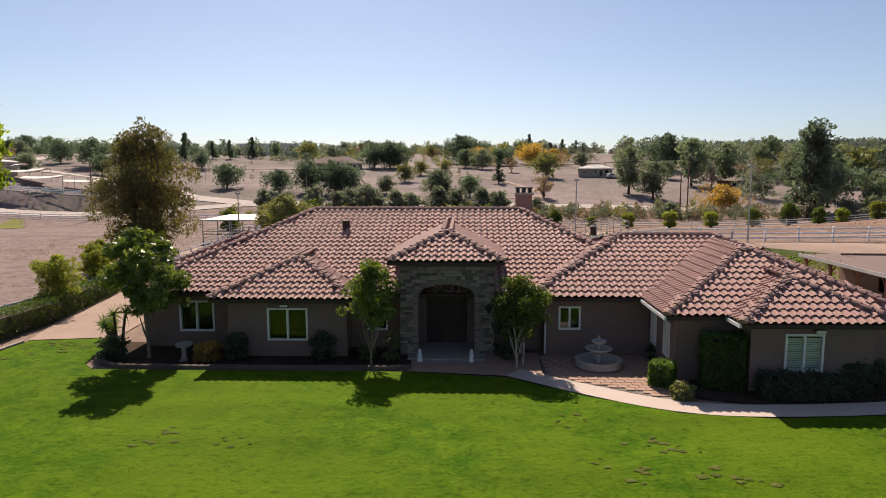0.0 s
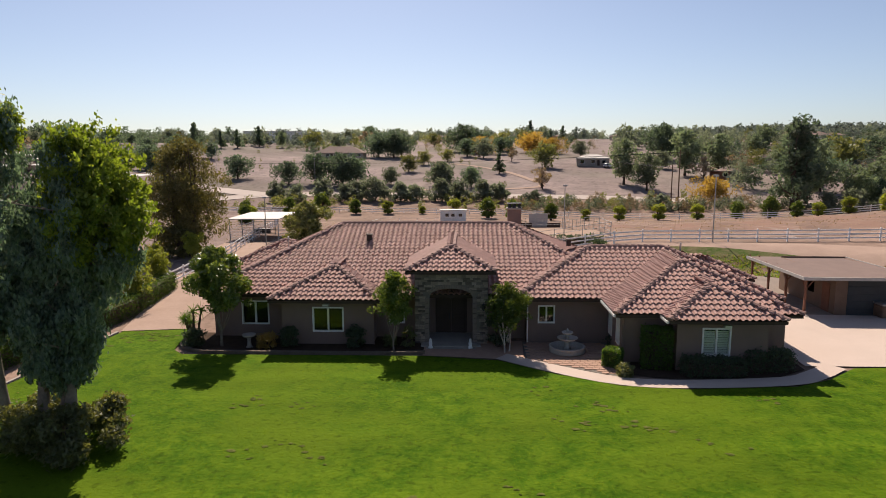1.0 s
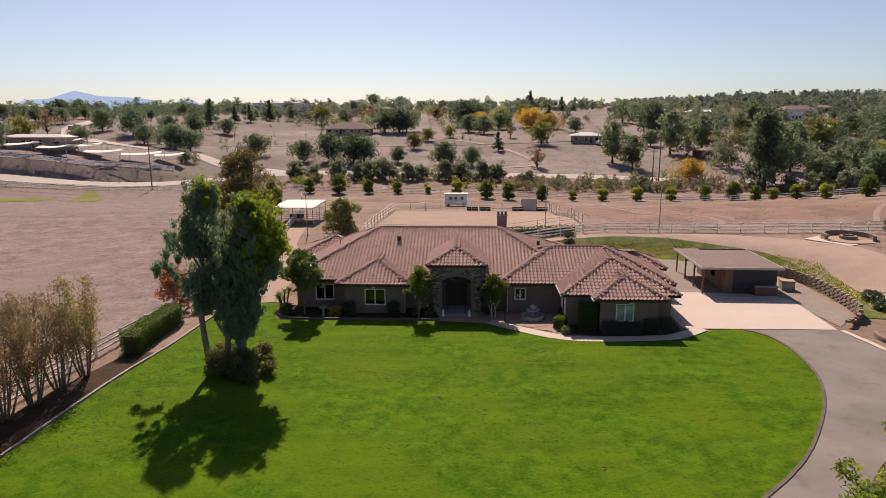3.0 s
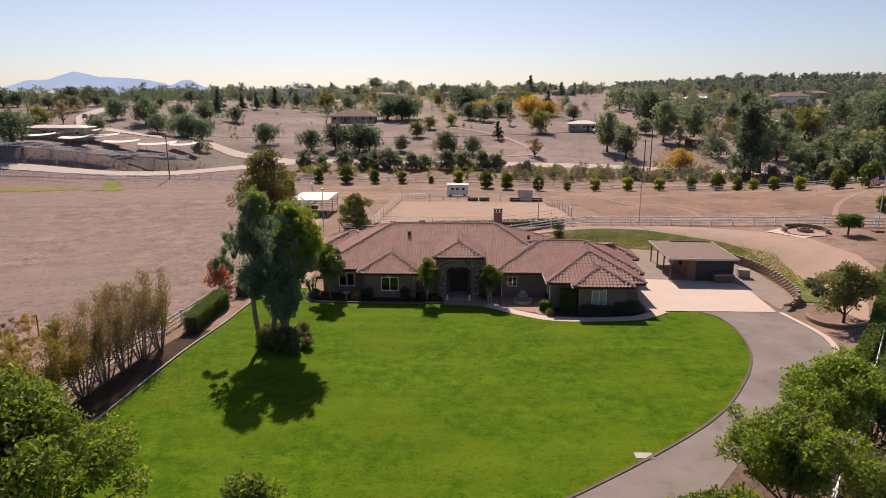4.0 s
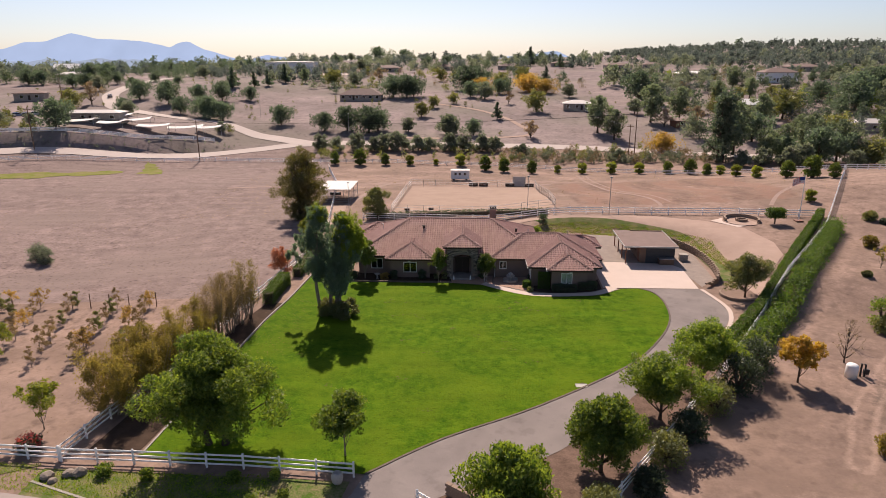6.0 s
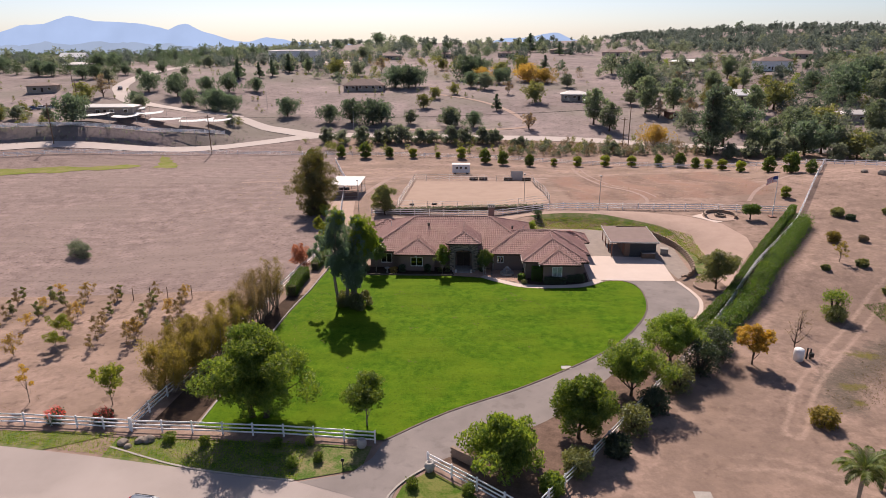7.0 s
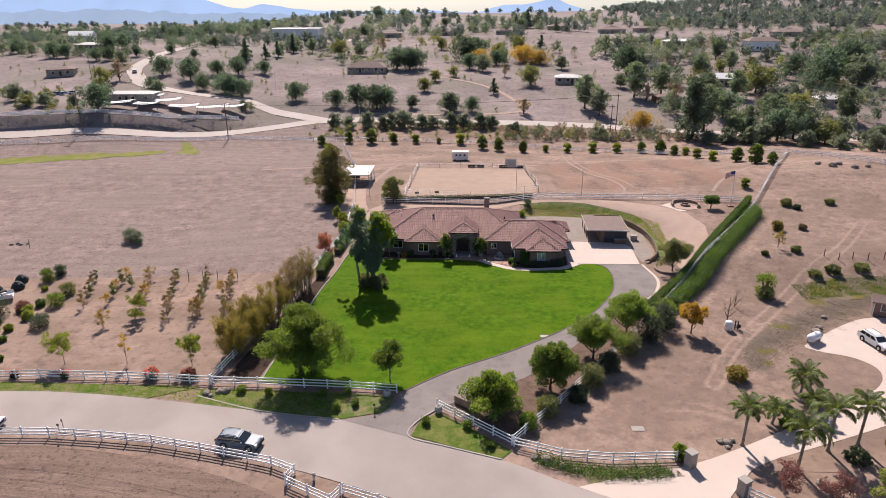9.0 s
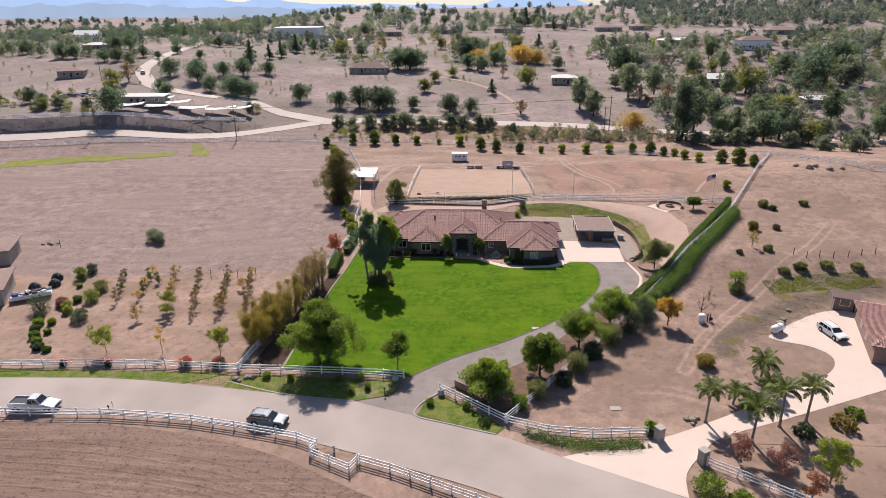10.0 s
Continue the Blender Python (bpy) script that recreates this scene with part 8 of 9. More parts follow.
tree("yellow_sapling", 54.8, 28.0, 3.6, 2.2, "young tree with bronze leaves on the slope", L_BRONZE, 383, 0.3, "round", 420, 0.18, 0.05, BARK, 14)
tree("red_leaved_tree", 29.9, -31.7, 4.2, 3.2, "small tree with dark red autumn leaves", L_DUSKY, 384, 0.12, "other", 3200, 0.12, 0.06, BARK, 26, group="red trees by the drive")
tree("red_leaved_tree", 33.4, -34.2, 4.8, 3.6, "small tree with dull red autumn leaves", L_DUSKY, 385, 0.12, "round", 3600, 0.12, 0.06, BARK, 26, group="red trees by the drive")
tree("red_leaved_tree", 35.2, -37.4, 3.8, 2.6, "small tree with orange-red autumn leaves", L_RED, 386, 0.12, "other", 2600, 0.12, 0.06, BARK, 24, group="red trees by the drive")
tree("yellow_tree", 38.4, -34.8, 6.0, 4.0, "broad young tree with yellow-green leaves", L_YEUC2, 387, 0.15, "round", 7600, 0.14, 0.09, BARK, 30)


# ---- palms ----
def palm(x, y, h, spread, seed, label, group="palms by the drive"):
    """A ringed trunk under a crown of long arching fronds, each with two rows of hanging leaflets."""
    rng = np.random.default_rng(seed)
    p = thing("palm_tree", (x, y, ground(x, y)), 0, label, "palm", group)
    ln = rng.normal(size=2) * 0.18
    trunk, rad = [], []
    for i, t in enumerate(np.linspace(0, 1, 15)):
        trunk.append((ln[0] * t, ln[1] * t, -0.3 + (h + 0.3) * t))
        rad.append((0.24 if t < 0.1 else 0.17 - 0.03 * math.sin(math.pi * t)) + (0.012 if i % 2 else 0.0) - (0.06 if t > 0.95 else 0))
    part("trunk", mesh_from("trunk", *tube_arrays(trunk, rad, 9), True), BARK, p)
    n_f = 15
    for k in range(n_f):
        a = k * 2.4 + rng.normal() * 0.12
        el = 1.45 - 1.35 * (k + 0.5) / n_f + rng.normal() * 0.08
        length = spread * rng.uniform(1.05, 1.3)
        pts, d_el = [np.array((ln[0], ln[1], h - 0.15))], el
        for i in range(10):
            step = np.array((math.cos(a) * math.cos(d_el), math.sin(a) * math.cos(d_el), math.sin(d_el))) * length / 10
            pts.append(pts[-1] + step)
            d_el -= 0.05 + 0.024 * i + 0.05 * math.cos(el)
        vs, fs = [], []
        side = np.array((-math.sin(a), math.cos(a), 0))
        for i in range(1, 11):
            d = (pts[i] - pts[i - 1]) / np.linalg.norm(pts[i] - pts[i - 1])
            for s in (-1, 1):
                for q in (0.0, 0.2, 0.4, 0.6, 0.8):
                    g = (i - 1 + q) / 10
                    if g < 0.12:
                        continue
                    c = pts[i - 1] + (pts[i] - pts[i - 1]) * q
                    ll = length * (0.25 * math.sin(math.pi * min(0.96, g * 0.9 + 0.1)) + 0.05)
                    mid = c + side * s * ll * 0.42 + d * ll * 0.30 + np.array((0, 0, ll * rng.uniform(-0.05, 0.16)))
                    tip = c + side * s * ll * rng.uniform(0.55, 0.8) + d * ll * 0.5 + np.array((0, 0, -ll * rng.uniform(0.15, 0.55)))
                    n = len(vs)
                    vs += [c - d * 0.02, c + d * 0.02, mid + d * 0.028, tip, mid - d * 0.028]
                    fs.append((n, n + 1, n + 2, n + 3, n + 4))
        tv, tf = tube_arrays(pts, [0.035] * 5 + [0.025] * 4 + [0.012, 0.006], 4)
        n = len(vs)
        part("frond", mesh_from("frond", vs + list(tv), fs + [tuple(i + n for i in f) for f in tf]), L_PALM, p)
    return p


for k, (x, y, h, sp) in enumerate(((41.0, -24.0, 5.2, 2.1), (37.3, -25.2, 5.2, 2.2), (32.8, -28.1, 5.0, 2.4), (28.7, -24.5, 4.6, 1.95), (39.5, -14.4, 2.4, 2.4), (38.6, -19.2, 2.2, 1.8), (33.4, -20.6, 2.0, 1.8))):
    palm(x, y, h, sp, 400 + k, "feathery green palm tree beside the concrete drive" if k < 4 else "short feathery palm in dry soil")


# ---- vehicles ----
def paint(name, rgb):
    return plain(name, rgb, 0.5, 0.0, 0.2)


def wheel_at(car, x, y, r=0.36):
    w = part("wheel", mesh_from("tyre", *tube_arrays([(x, y - 0.12, r), (x, y - 0.1, r), (x, y + 0.1, r), (x, y + 0.12, r)], [r * 0.8, r, r, r * 0.8], 18)), TYRE, car)
    s = 1 if y > 0 else -1
    part("rim", mesh_from("rim", *tube_arrays([(x, y + s * 0.11, r), (x, y + s * 0.13, r)], [r * 0.64, r * 0.5], 12)), ALLOY, w)


def extruded(outline, w0, w1, bev=0.05):
    """A side outline (x, z) given width; the width narrows from w0 below to w1 at the top."""
    bm = bmesh.new()
    zs = [z for _, z in outline]
    lo, hi = min(zs), max(zs)
    rows = []
    for s in (-1, 1):
        rows.append([bm.verts.new((x, s * (w0 + (w1 - w0) * (z - lo) / (hi - lo)) / 2, z)) for x, z in outline])
    bm.faces.new(rows[0])
    bm.faces.new(rows[1][::-1])
    n = len(outline)
    for i in range(n):
        bm.faces.new((rows[0][i], rows[1][i], rows[1][(i + 1) % n], rows[0][(i + 1) % n])[::-1])
    bmesh.ops.recalc_face_normals(bm, faces=bm.faces[:])
    bmesh.ops.bevel(bm, geom=bm.edges[:], offset=bev, segments=2, affect="EDGES", clamp_overlap=True)
    return bm


def vehicle(name, x, y, turn, label, colour, kind="suv", length=4.75, lift=0.05):
    c = thing(name, (x, y, ground(x, y) + lift), turn, label, "car" if kind != "pickup" else "pickup truck")
    h, W = length / 2, 1.88
    belt = 0.98 if kind == "suv" else 1.12
    top = 1.60 if kind == "suv" else 1.88
    lower = [(-h, 0.45), (-h + 0.15, 0.3), (h - 0.2, 0.3), (h, 0.5), (h - 0.02, 0.74), (h - 0.22, 0.88), (h - 0.7, 0.95), (h - 1.35, belt + 0.02), (-h + 0.05, belt + 0.02), (-h, 0.9)]
    body = part("body", extruded(lower, W, W - 0.1, 0.06), colour, c)
    if kind == "suv":
        cab = [(h - 1.2, belt - 0.03), (-h + 0.08, belt - 0.03), (-h + 0.4, top - 0.2), (-h + 0.75, top - 0.05), (h - 2.5, top), (h - 2.1, top - 0.08)]
        roofx = (-h + 0.55, h - 2.3)
    else:
        cab = [(h - 1.6, belt - 0.03), (-0.55, belt - 0.03), (-0.45, top - 0.06), (-0.3, top - 0.03), (h - 2.3, top - 0.03)]
        roofx = (-0.45, h - 2.35)
    w0, w1, lo, hi = W - 0.1, W - 0.48, min(z for _, z in cab), max(z for _, z in cab)
    part("cabin", extruded(cab, w0, w1, 0.09), colour, c)

    def half(z):
        return (w0 + (w1 - w0) * (z - lo) / (hi - lo)) / 2

    # side windows follow the cabin's outline, split by a pillar; windscreen and rear window lie on its slopes
    front, back = max(cab), min(cab)
    upper_f = max((q for q in cab if q[1] > belt + 0.3), key=lambda q: q[0])
    upper_b = min((q for q in cab if q[1] > belt + 0.3), key=lambda q: q[0])
    z0, z1 = belt + 0.06, top - 0.16
    for s in (-1, 1):
        xa = [back[0] + (upper_b[0] - back[0]) * (z - lo) / (upper_b[1] - lo) + 0.14 for z in (z0, z1)]
        xb = [front[0] + (upper_f[0] - front[0]) * (z - lo) / (upper_f[1] - lo) - 0.16 for z in (z0, z1)]
        panes = 3 if kind == "suv" else 2
        for k in range(panes):
            quad = []
            for z, l, r in ((z0, xa[0], xb[0]), (z1, xa[1], xb[1])):
                quad += [(l + (r - l) * (k + 0.03) / panes, z), (l + (r - l) * (k + 0.95) / panes, z)]
            vs = [(qx, s * (half(qz) + d), qz) for d in (-0.03, 0.008) for qx, qz in quad]
            part("side_window", mesh_from("side_window", vs, [(0, 1, 3, 2), (4, 6, 7, 5), (0, 4, 5, 1), (1, 5, 7, 3), (3, 7, 6, 2), (2, 6, 4, 0)]), CAR_GLASS, c, "dark tinted window")
    for nm, p0, p1 in (("windscreen", front, upper_f), ("rear_window", back, upper_b)):
        nx, nz = (p0[1] - p1[1]), -(p0[0] - p1[0])
        nl = math.hypot(nx, nz) * (1 if (nx > 0) == (nm == "windscreen") else -1)
        vs = []
        for d in (-0.03, 0.012):
            for g in (0.14, 0.9):
                qx, qz = p0[0] + (p1[0] - p0[0]) * g + nx / nl * d, p0[1] + (p1[1] - p0[1]) * g + nz / nl * d
                vs += [(qx, -half(qz) * 0.86, qz), (qx, half(qz) * 0.86, qz)]
        part(nm, mesh_from(nm, vs, [(0, 1, 3, 2), (4, 6, 7, 5), (0, 4, 5, 1), (1, 5, 7, 3), (3, 7, 6, 2), (2, 6, 4, 0)]), CAR_GLASS, c, "dark tinted window")
    for s in (-1, 1):
        part("headlight", boxed(h - 0.28, h - 0.02, s * 0.72 - 0.17, s * 0.72 + 0.17, 0.68, 0.86, bevel=0.03), LAMP_LENS, c)
        part("tail_light", boxed(-h - 0.02, -h + 0.12, s * 0.80 - 0.1, s * 0.80 + 0.1, 0.75, 1.05, bevel=0.02), RED_LENS, c)
        part("mirror", boxed(h - 1.72, h - 1.55, s * 1.0 - 0.1, s * 1.0 + 0.1, belt, belt + 0.15, bevel=0.03), colour, c)
        wheel_at(c, h - 0.92, s * (W / 2 - 0.1))
        wheel_at(c, -h + 0.98, s * (W / 2 - 0.1))
        part("wheel_arch", mesh_from("wheel_arch", *tube_arrays([(h - 0.92, s * (W / 2 - 0.12), 0.4), (h - 0.92, s * (W / 2 + 0.005), 0.4)], [0.43, 0.43], 16)), TYRE, c)
        part("wheel_arch", mesh_from("wheel_arch", *tube_arrays([(-h + 0.98, s * (W / 2 - 0.12), 0.4), (-h + 0.98, s * (W / 2 + 0.005), 0.4)], [0.43, 0.43], 16)), TYRE, c)
        if kind == "suv":
            part("roof_rail", mesh_from("roof_rail", *tube_arrays([(roofx[0] + 0.15, s * 0.6, top + 0.06), (roofx[1] - 0.1, s * 0.6, top + 0.06)], [0.025, 0.025], 5)), IRON, c)
    part("grille", boxed(h - 0.03, h + 0.01, -0.5, 0.5, 0.55, 0.8, bevel=0.01), IRON, c)
    part("front_bumper", boxed(h - 0.15, h + 0.06, -0.9, 0.9, 0.35, 0.52, bevel=0.04), IRON if kind == "suv" else ALLOY, c)
    part("rear_bumper", boxed(-h - 0.06, -h + 0.12, -0.9, 0.9, 0.38, 0.55, bevel=0.04), IRON if kind == "suv" else ALLOY, c)
    if kind == "pickup":
        part("bed_floor", boxed(-h + 0.12, -0.62, -0.74, 0.74, belt + 0.0, belt + 0.035), IRON, c, "dark open load bed")
        for s in (-1, 1):
            part("bed_side", boxed(-h + 0.05, -0.6, s * 0.84 - 0.08, s * 0.84 + 0.08, belt - 0.05, belt + 0.18, bevel=0.02), colour, c)
        part("tailgate", boxed(-h - 0.01, -h + 0.1, -0.76, 0.76, belt - 0.3, belt + 0.18, bevel=0.02), colour, c)
    return c


vehicle("parked_car", -24.9, -26.1, -9, "dark blue-grey sport utility car parked beside the fence", paint("blue_grey_paint", (0.075, 0.105, 0.145)))
vehicle("parked_pickup", -55.5, -23.9, 0, "silver crew-cab pickup parked on the street", paint("silver_paint", (0.42, 0.43, 0.45)), "pickup", 5.9)
vehicle("parked_car", 55.0, -2.6, -78, "white sport utility car parked on the concrete drive", paint("white_paint_car", (0.62, 0.61, 0.6)))
for k, (x, y) in enumerate(((-171, 181), (-169, 183.4), (-167, 185.8), (-165, 188.2))):
    vehicle("distant_car", x, y, 35, "small pale car parked in a far yard", paint(f"far_paint_{'abcd'[k]}", ((0.5, 0.5, 0.5), (0.1, 0.14, 0.25), (0.6, 0.6, 0.6), (0.4, 0.4, 0.42))[k]), "suv", 4.5, 0.1)
vehicle("distant_car", -163, 238, 120, "small white car on the winding road", paint("road_car_paint", (0.6, 0.6, 0.6)), "suv", 4.5, 0.18)
vehicle("distant_car", 52.5, 236, 20, "small white car beside a far house", paint("house_car_paint", (0.6, 0.6, 0.6)), "suv", 4.5, 0.1)


# ---- neighbouring buildings ----
def cottage(name, x, y, turn, w, d, h, label, roof_mat, wall_mat, pitch=0.35, gable=False, windows=3, z=None, over=0.5, group=""):
    """A simple house: walls, a hipped or gabled roof, windows and a door on its front (south) side."""
    c = thing(name, (x, y, ground(x, y) if z is None else z), turn, label, "house", group)
    bm = bmesh.new()
    box(bm, -w / 2, w / 2, -d / 2, d / 2, -1.0, h)
    part("wall", bm, wall_mat, c)
    rh = pitch * (d / 2 + over)
    rl = w / 2 + over - (0 if gable else d / 2 + over)
    e = [(-w / 2 - over, -d / 2 - over, h), (w / 2 + over, -d / 2 - over, h), (w / 2 + over, d / 2 + over, h), (-w / 2 - over, d / 2 + over, h), (-rl, 0, h + rh), (rl, 0, h + rh)]
    vs = e + [(a, b, cz - 0.18) for a, b, cz in e[:4]]
    fs = [(0, 1, 5, 4), (1, 2, 5), (2, 3, 4, 5), (3, 0, 4), (6, 7, 1, 0), (7, 8, 2, 1), (8, 9, 3, 2), (9, 6, 0, 3), (9, 8, 7, 6)]
    part("roof", mesh_from("roof", vs, fs), roof_mat, c)
    for k in range(windows):
        wx = -w / 2 + w * (k + 0.5) / windows
        fr = part("window", boxed(wx - 0.75, wx + 0.75, -d / 2 - 0.06, -d / 2, 0.9, 2.2), WHITE, c)
        part("pane", boxed(wx - 0.66, wx + 0.66, -d / 2 - 0.08, -d / 2 - 0.06, 0.98, 2.12), CAR_GLASS, fr)
    dx = w * 0.5 / windows + (w / windows if windows > 2 else 0) - w / 2 + w / windows * 0.5
    part("door", boxed(dx - 0.45, dx + 0.45, -d / 2 - 0.06, -d / 2, 0.0, 2.05), TRIM, c)
    return c


cottage("far_house", -54.0, 272, 0, 20, 10, 2.5, "long low tan house with a brown roof on the hill", FAR_ROOF, CREAM, 0.5, windows=6)
cottage("far_house", 47.8, 244, -8, 12, 8, 2.8, "small pale grey house beside the lane", TIN, CREAM, 0.3, windows=3, group="far houses")
cottage("far_house", 113, 244, 12, 11, 7, 2.8, "blue-grey roofed shed among the trees", FAR_ROOF, CREAM, 0.3, windows=2, group="far houses")
cottage("far_house", 122, 240, -15, 9, 8, 3.0, "pale barn among the trees", CANVAS, CREAM, 0.5, True, windows=2, group="far houses")
cottage("far_house", 84, 206, 8, 9, 6, 2.6, "low brown shed among the trees", FAR_ROOF, REDWOOD, 0.2, windows=2, group="far houses")
cottage("far_house", 152, 200, -5, 13, 8, 3.0, "pale house among the gum trees", TIN, CREAM, 0.3, windows=3, group="far houses")
cottage("far_house", 181, 348, 5, 20, 10, 5.5, "large white house on the slope", FAR_ROOF, WHITE, 0.4, windows=5, group="far houses")
cottage("far_house", 138, 366, 3, 22, 9, 3.4, "long white barn on the slope", CANVAS, CREAM, 0.25, windows=4, group="far houses")
cottage("far_house", 31.8, 455, 0, 22, 10, 3.0, "long low house on the far ridge", FAR_ROOF, CREAM, 0.3, windows=5, group="far houses")
cottage("far_house", 112, 462, 0, 20, 10, 3.0, "low house on the far ridge", FAR_ROOF, CREAM, 0.3, windows=4, group="far houses")
cottage("far_house", 140, 472, 5, 16, 9, 3.0, "low tan house on the far ridge", FAR_ROOF, CREAM, 0.3, windows=4, group="far houses")
cottage("far_house", 233, 428, -5, 22, 11, 3.2, "low house with a tan roof on the ridge", FAR_ROOF, CREAM, 0.3, windows=5, group="far houses")
cottage("far_house", 270, 436, 4, 18, 10, 3.0, "low pale house on the ridge", FAR_ROOF, CREAM, 0.3, windows=4, group="far houses")
cottage("far_house", 214, 300, 10, 16, 10, 3.4, "grey-roofed house among dark trees", FAR_ROOF, CREAM, 0.35, windows=4, group="far houses")
cottage("far_house", -280, 402, 10, 16, 10, 4.5, "white gabled house beyond the field", CANVAS, WHITE, 0.55, True, windows=3, group="far houses")
cottage("far_house", -60, 430, 0, 18, 9, 3.0, "low pale house below the ridge", FAR_ROOF, CREAM, 0.3, windows=4, group="far houses")
cottage("far_house", -20, 446, 0, 16, 9, 3.0, "low brown-roofed house below the ridge", FAR_ROOF, CREAM, 0.3, windows=4, group="far houses")
cottage("far_house", 75, 500, 0, 18, 9, 3.0, "low tan house on the far ridge", FAR_ROOF, CREAM, 0.3, windows=4, group="far houses")
cottage("far_house", -300, 420, 8, 18, 10, 3.4, "pale house among far trees", FAR_ROOF, CREAM, 0.35, windows=4, group="far houses")
cottage("far_house", -235, 330, 8, 14, 9, 3.0, "low pale shed in a far field", TIN, CREAM, 0.25, windows=3, group="far houses")
cottage("far_house", -196, 233, 20, 12, 8, 3.0, "dark-roofed shed beside far parked cars", FAR_ROOF, CREAM, 0.25, windows=2, group="far houses")
cottage("far_house", -132, 170, 3, 20, 7, 3.0, "grey-roofed nursery building beside the road", TIN, CREAM, 0.2, windows=4, group="far houses")
hall = cottage("far_hall", -127, 420, 0, 34, 16, 7.5, "large white flat-roofed hall on the far hill", TIN, WHITE, 0.04, windows=6)
drape("car_park", [(-105, 396), (-70, 400), (-72, 416), (-108, 412)], CONCRETE, 0.12, 6, "pale paved car park beside a hall", "car park")
# shade canopies of the nursery yard
rg = random.Random(9)
for k, (x, y, w, d, a) in enumerate(((-131, 158, 12, 5, 4), (-121, 161.5, 10, 5, -8), (-117, 170, 10, 5, 10), (-109, 166, 12, 4.5, -4), (-100, 170, 12, 4, 14), (-94, 176, 9, 4, 6), (-124, 172, 10, 4, 2))):
    cn = thing("shade_canopy", (x, y, ground(x, y)), a, "white canvas shade canopy over a nursery yard", "canopy", "shade canopies")
    vs, fs = [], []
    for i in range(9):
        for j in range(5):
            u, v = i / 8, j / 4
            vs.append(((u - 0.5) * w, (v - 0.5) * d, 2.3 + 0.5 * math.sin(math.pi * v) - 0.35 * math.sin(math.pi * u) + 0.5 * u))
    fs = [(i * 5 + j, i * 5 + 5 + j, i * 5 + 6 + j, i * 5 + j + 1) for i in range(8) for j in range(4)]
    part("canvas", mesh_from("canvas", vs, fs, True), CANVAS, cn)
    for px, py in ((-w / 2, -d / 2), (w / 2, -d / 2), (w / 2, d / 2), (-w / 2, d / 2)):
        part("post", mesh_from("post", *tube_arrays([(px, py, -0.4), (px, py, 2.5 + (0.5 if px > 0 else 0))], [0.06, 0.06], 5)), GALV, cn)

# neighbour on the east: shed, house, tanks
shd = cottage("garden_shed", 61.4, 6.6, -24, 3.4, 2.6, 2.3, "pinkish garden shed with white trim", FAR_ROOF, STUCCO, 0.45, True, windows=1, over=0.25)
for px in (-1.6, 1.6):
    part("corner_trim", boxed(px - 0.07, px + 0.07, -1.36, -1.3, 0, 2.3), WHITE, shd)
nh = thing("neighbour_house", (61.2, 2.6, ground(61, 0)), -20, "pinkish stucco house with a clay tile roof", "house")
part("wall", boxed(0, 14, -14, 0, -0.3, 2.9), STUCCO, nh)
nr = part("roof", mesh_from("roof", [(-0.6, -14.6, 2.9), (14.6, -14.6, 2.9), (14.6, 0.6, 2.9), (-0.6, 0.6, 2.9), (6.9, -7.2, 5.9), (7.1, -6.8, 5.9)], [(0, 1, 5, 4), (1, 2, 5), (2, 3, 4, 5), (3, 0, 4), (3, 2, 1, 0)]), TRIM, nh)
tile_face([(-0.6, 0.6, 2.92), (-0.6, -14.6, 2.92), (6.9, -7.0, 5.92)], nr)
tile_face([(14.6, 0.6, 2.92), (-0.6, 0.6, 2.92), (6.9, -7.0, 5.92)], nr)
tile_face([(-0.6, -14.6, 2.92), (14.6, -14.6, 2.92), (6.9, -7.0, 5.92)], nr)
for yy in (-4.5, -8.5):
    wd = part("window", boxed(-0.06, 0.0, yy - 0.7, yy + 0.7, 0.95, 2.1), WHITE, nh)
    part("pane", boxed(-0.08, -0.06, yy - 0.62, yy + 0.62, 1.02, 2.03), CAR_GLASS, wd)
tk = thing("propane_tank", (47.0, -2.0, ground(47.0, -2.0) + 0.05), 35, "white cylindrical propane tank on blocks", "tank")
part("cylinder", mesh_from("cylinder", *tube_arrays([(-1.25, 0, 0.85), (-1.12, 0, 0.85), (-0.9, 0, 0.85), (0.9, 0, 0.85), (1.12, 0, 0.85), (1.25, 0, 0.85)], [0.2, 0.46, 0.58, 0.58, 0.46, 0.2], 18), True), WHITE, tk)
part("dome", mesh_from("dome", *[[(v[0], v[1], v[2] + 1.42) for v in lathe([(0.16, 0), (0.15, 0.12), (0.05, 0.17)], 10)[0]], lathe([(0.16, 0), (0.15, 0.12), (0.05, 0.17)], 10)[1]]), WHITE, tk)
for sx in (-0.8, 0.8):
    part("saddle", boxed(sx - 0.12, sx + 0.12, -0.45, 0.45, -0.05, 0.45), CAP_STONE, tk)
wt = thing("water_tank", (36.6, 1.2, ground(36.6, 1.2)), 0, "white upright water tank beside pipework", "tank")
part("cylinder", mesh_from("cylinder", *lathe([(0.55, -0.1), (0.55, 1.25), (0.45, 1.4), (0.1, 1.48)], 16), True), WHITE, wt)
part("pipe", mesh_from("pipe", *tube_arrays([(1.4, 0.2, -0.1), (1.4, 0.2, 1.3), (1.0, 0.2, 1.4), (1.0, 0.2, -0.1)], [0.09, 0.09, 0.09, 0.09], 8)), IRON, wt)
part("valve", boxed(1.25, 1.75, 0.0, 0.35, 0.3, 0.8, bevel=0.04), IRON, wt)
cv = part("utility_cover", boxed(-0.7, 0.7, -0.45, 0.45, -0.05, 0.08, bevel=0.02), CAP_STONE)
cv.location = (18.3, -22.0, ground(18.3, -22.0))
tagged(cv, "pale concrete utility cover in dry soil", "cover")
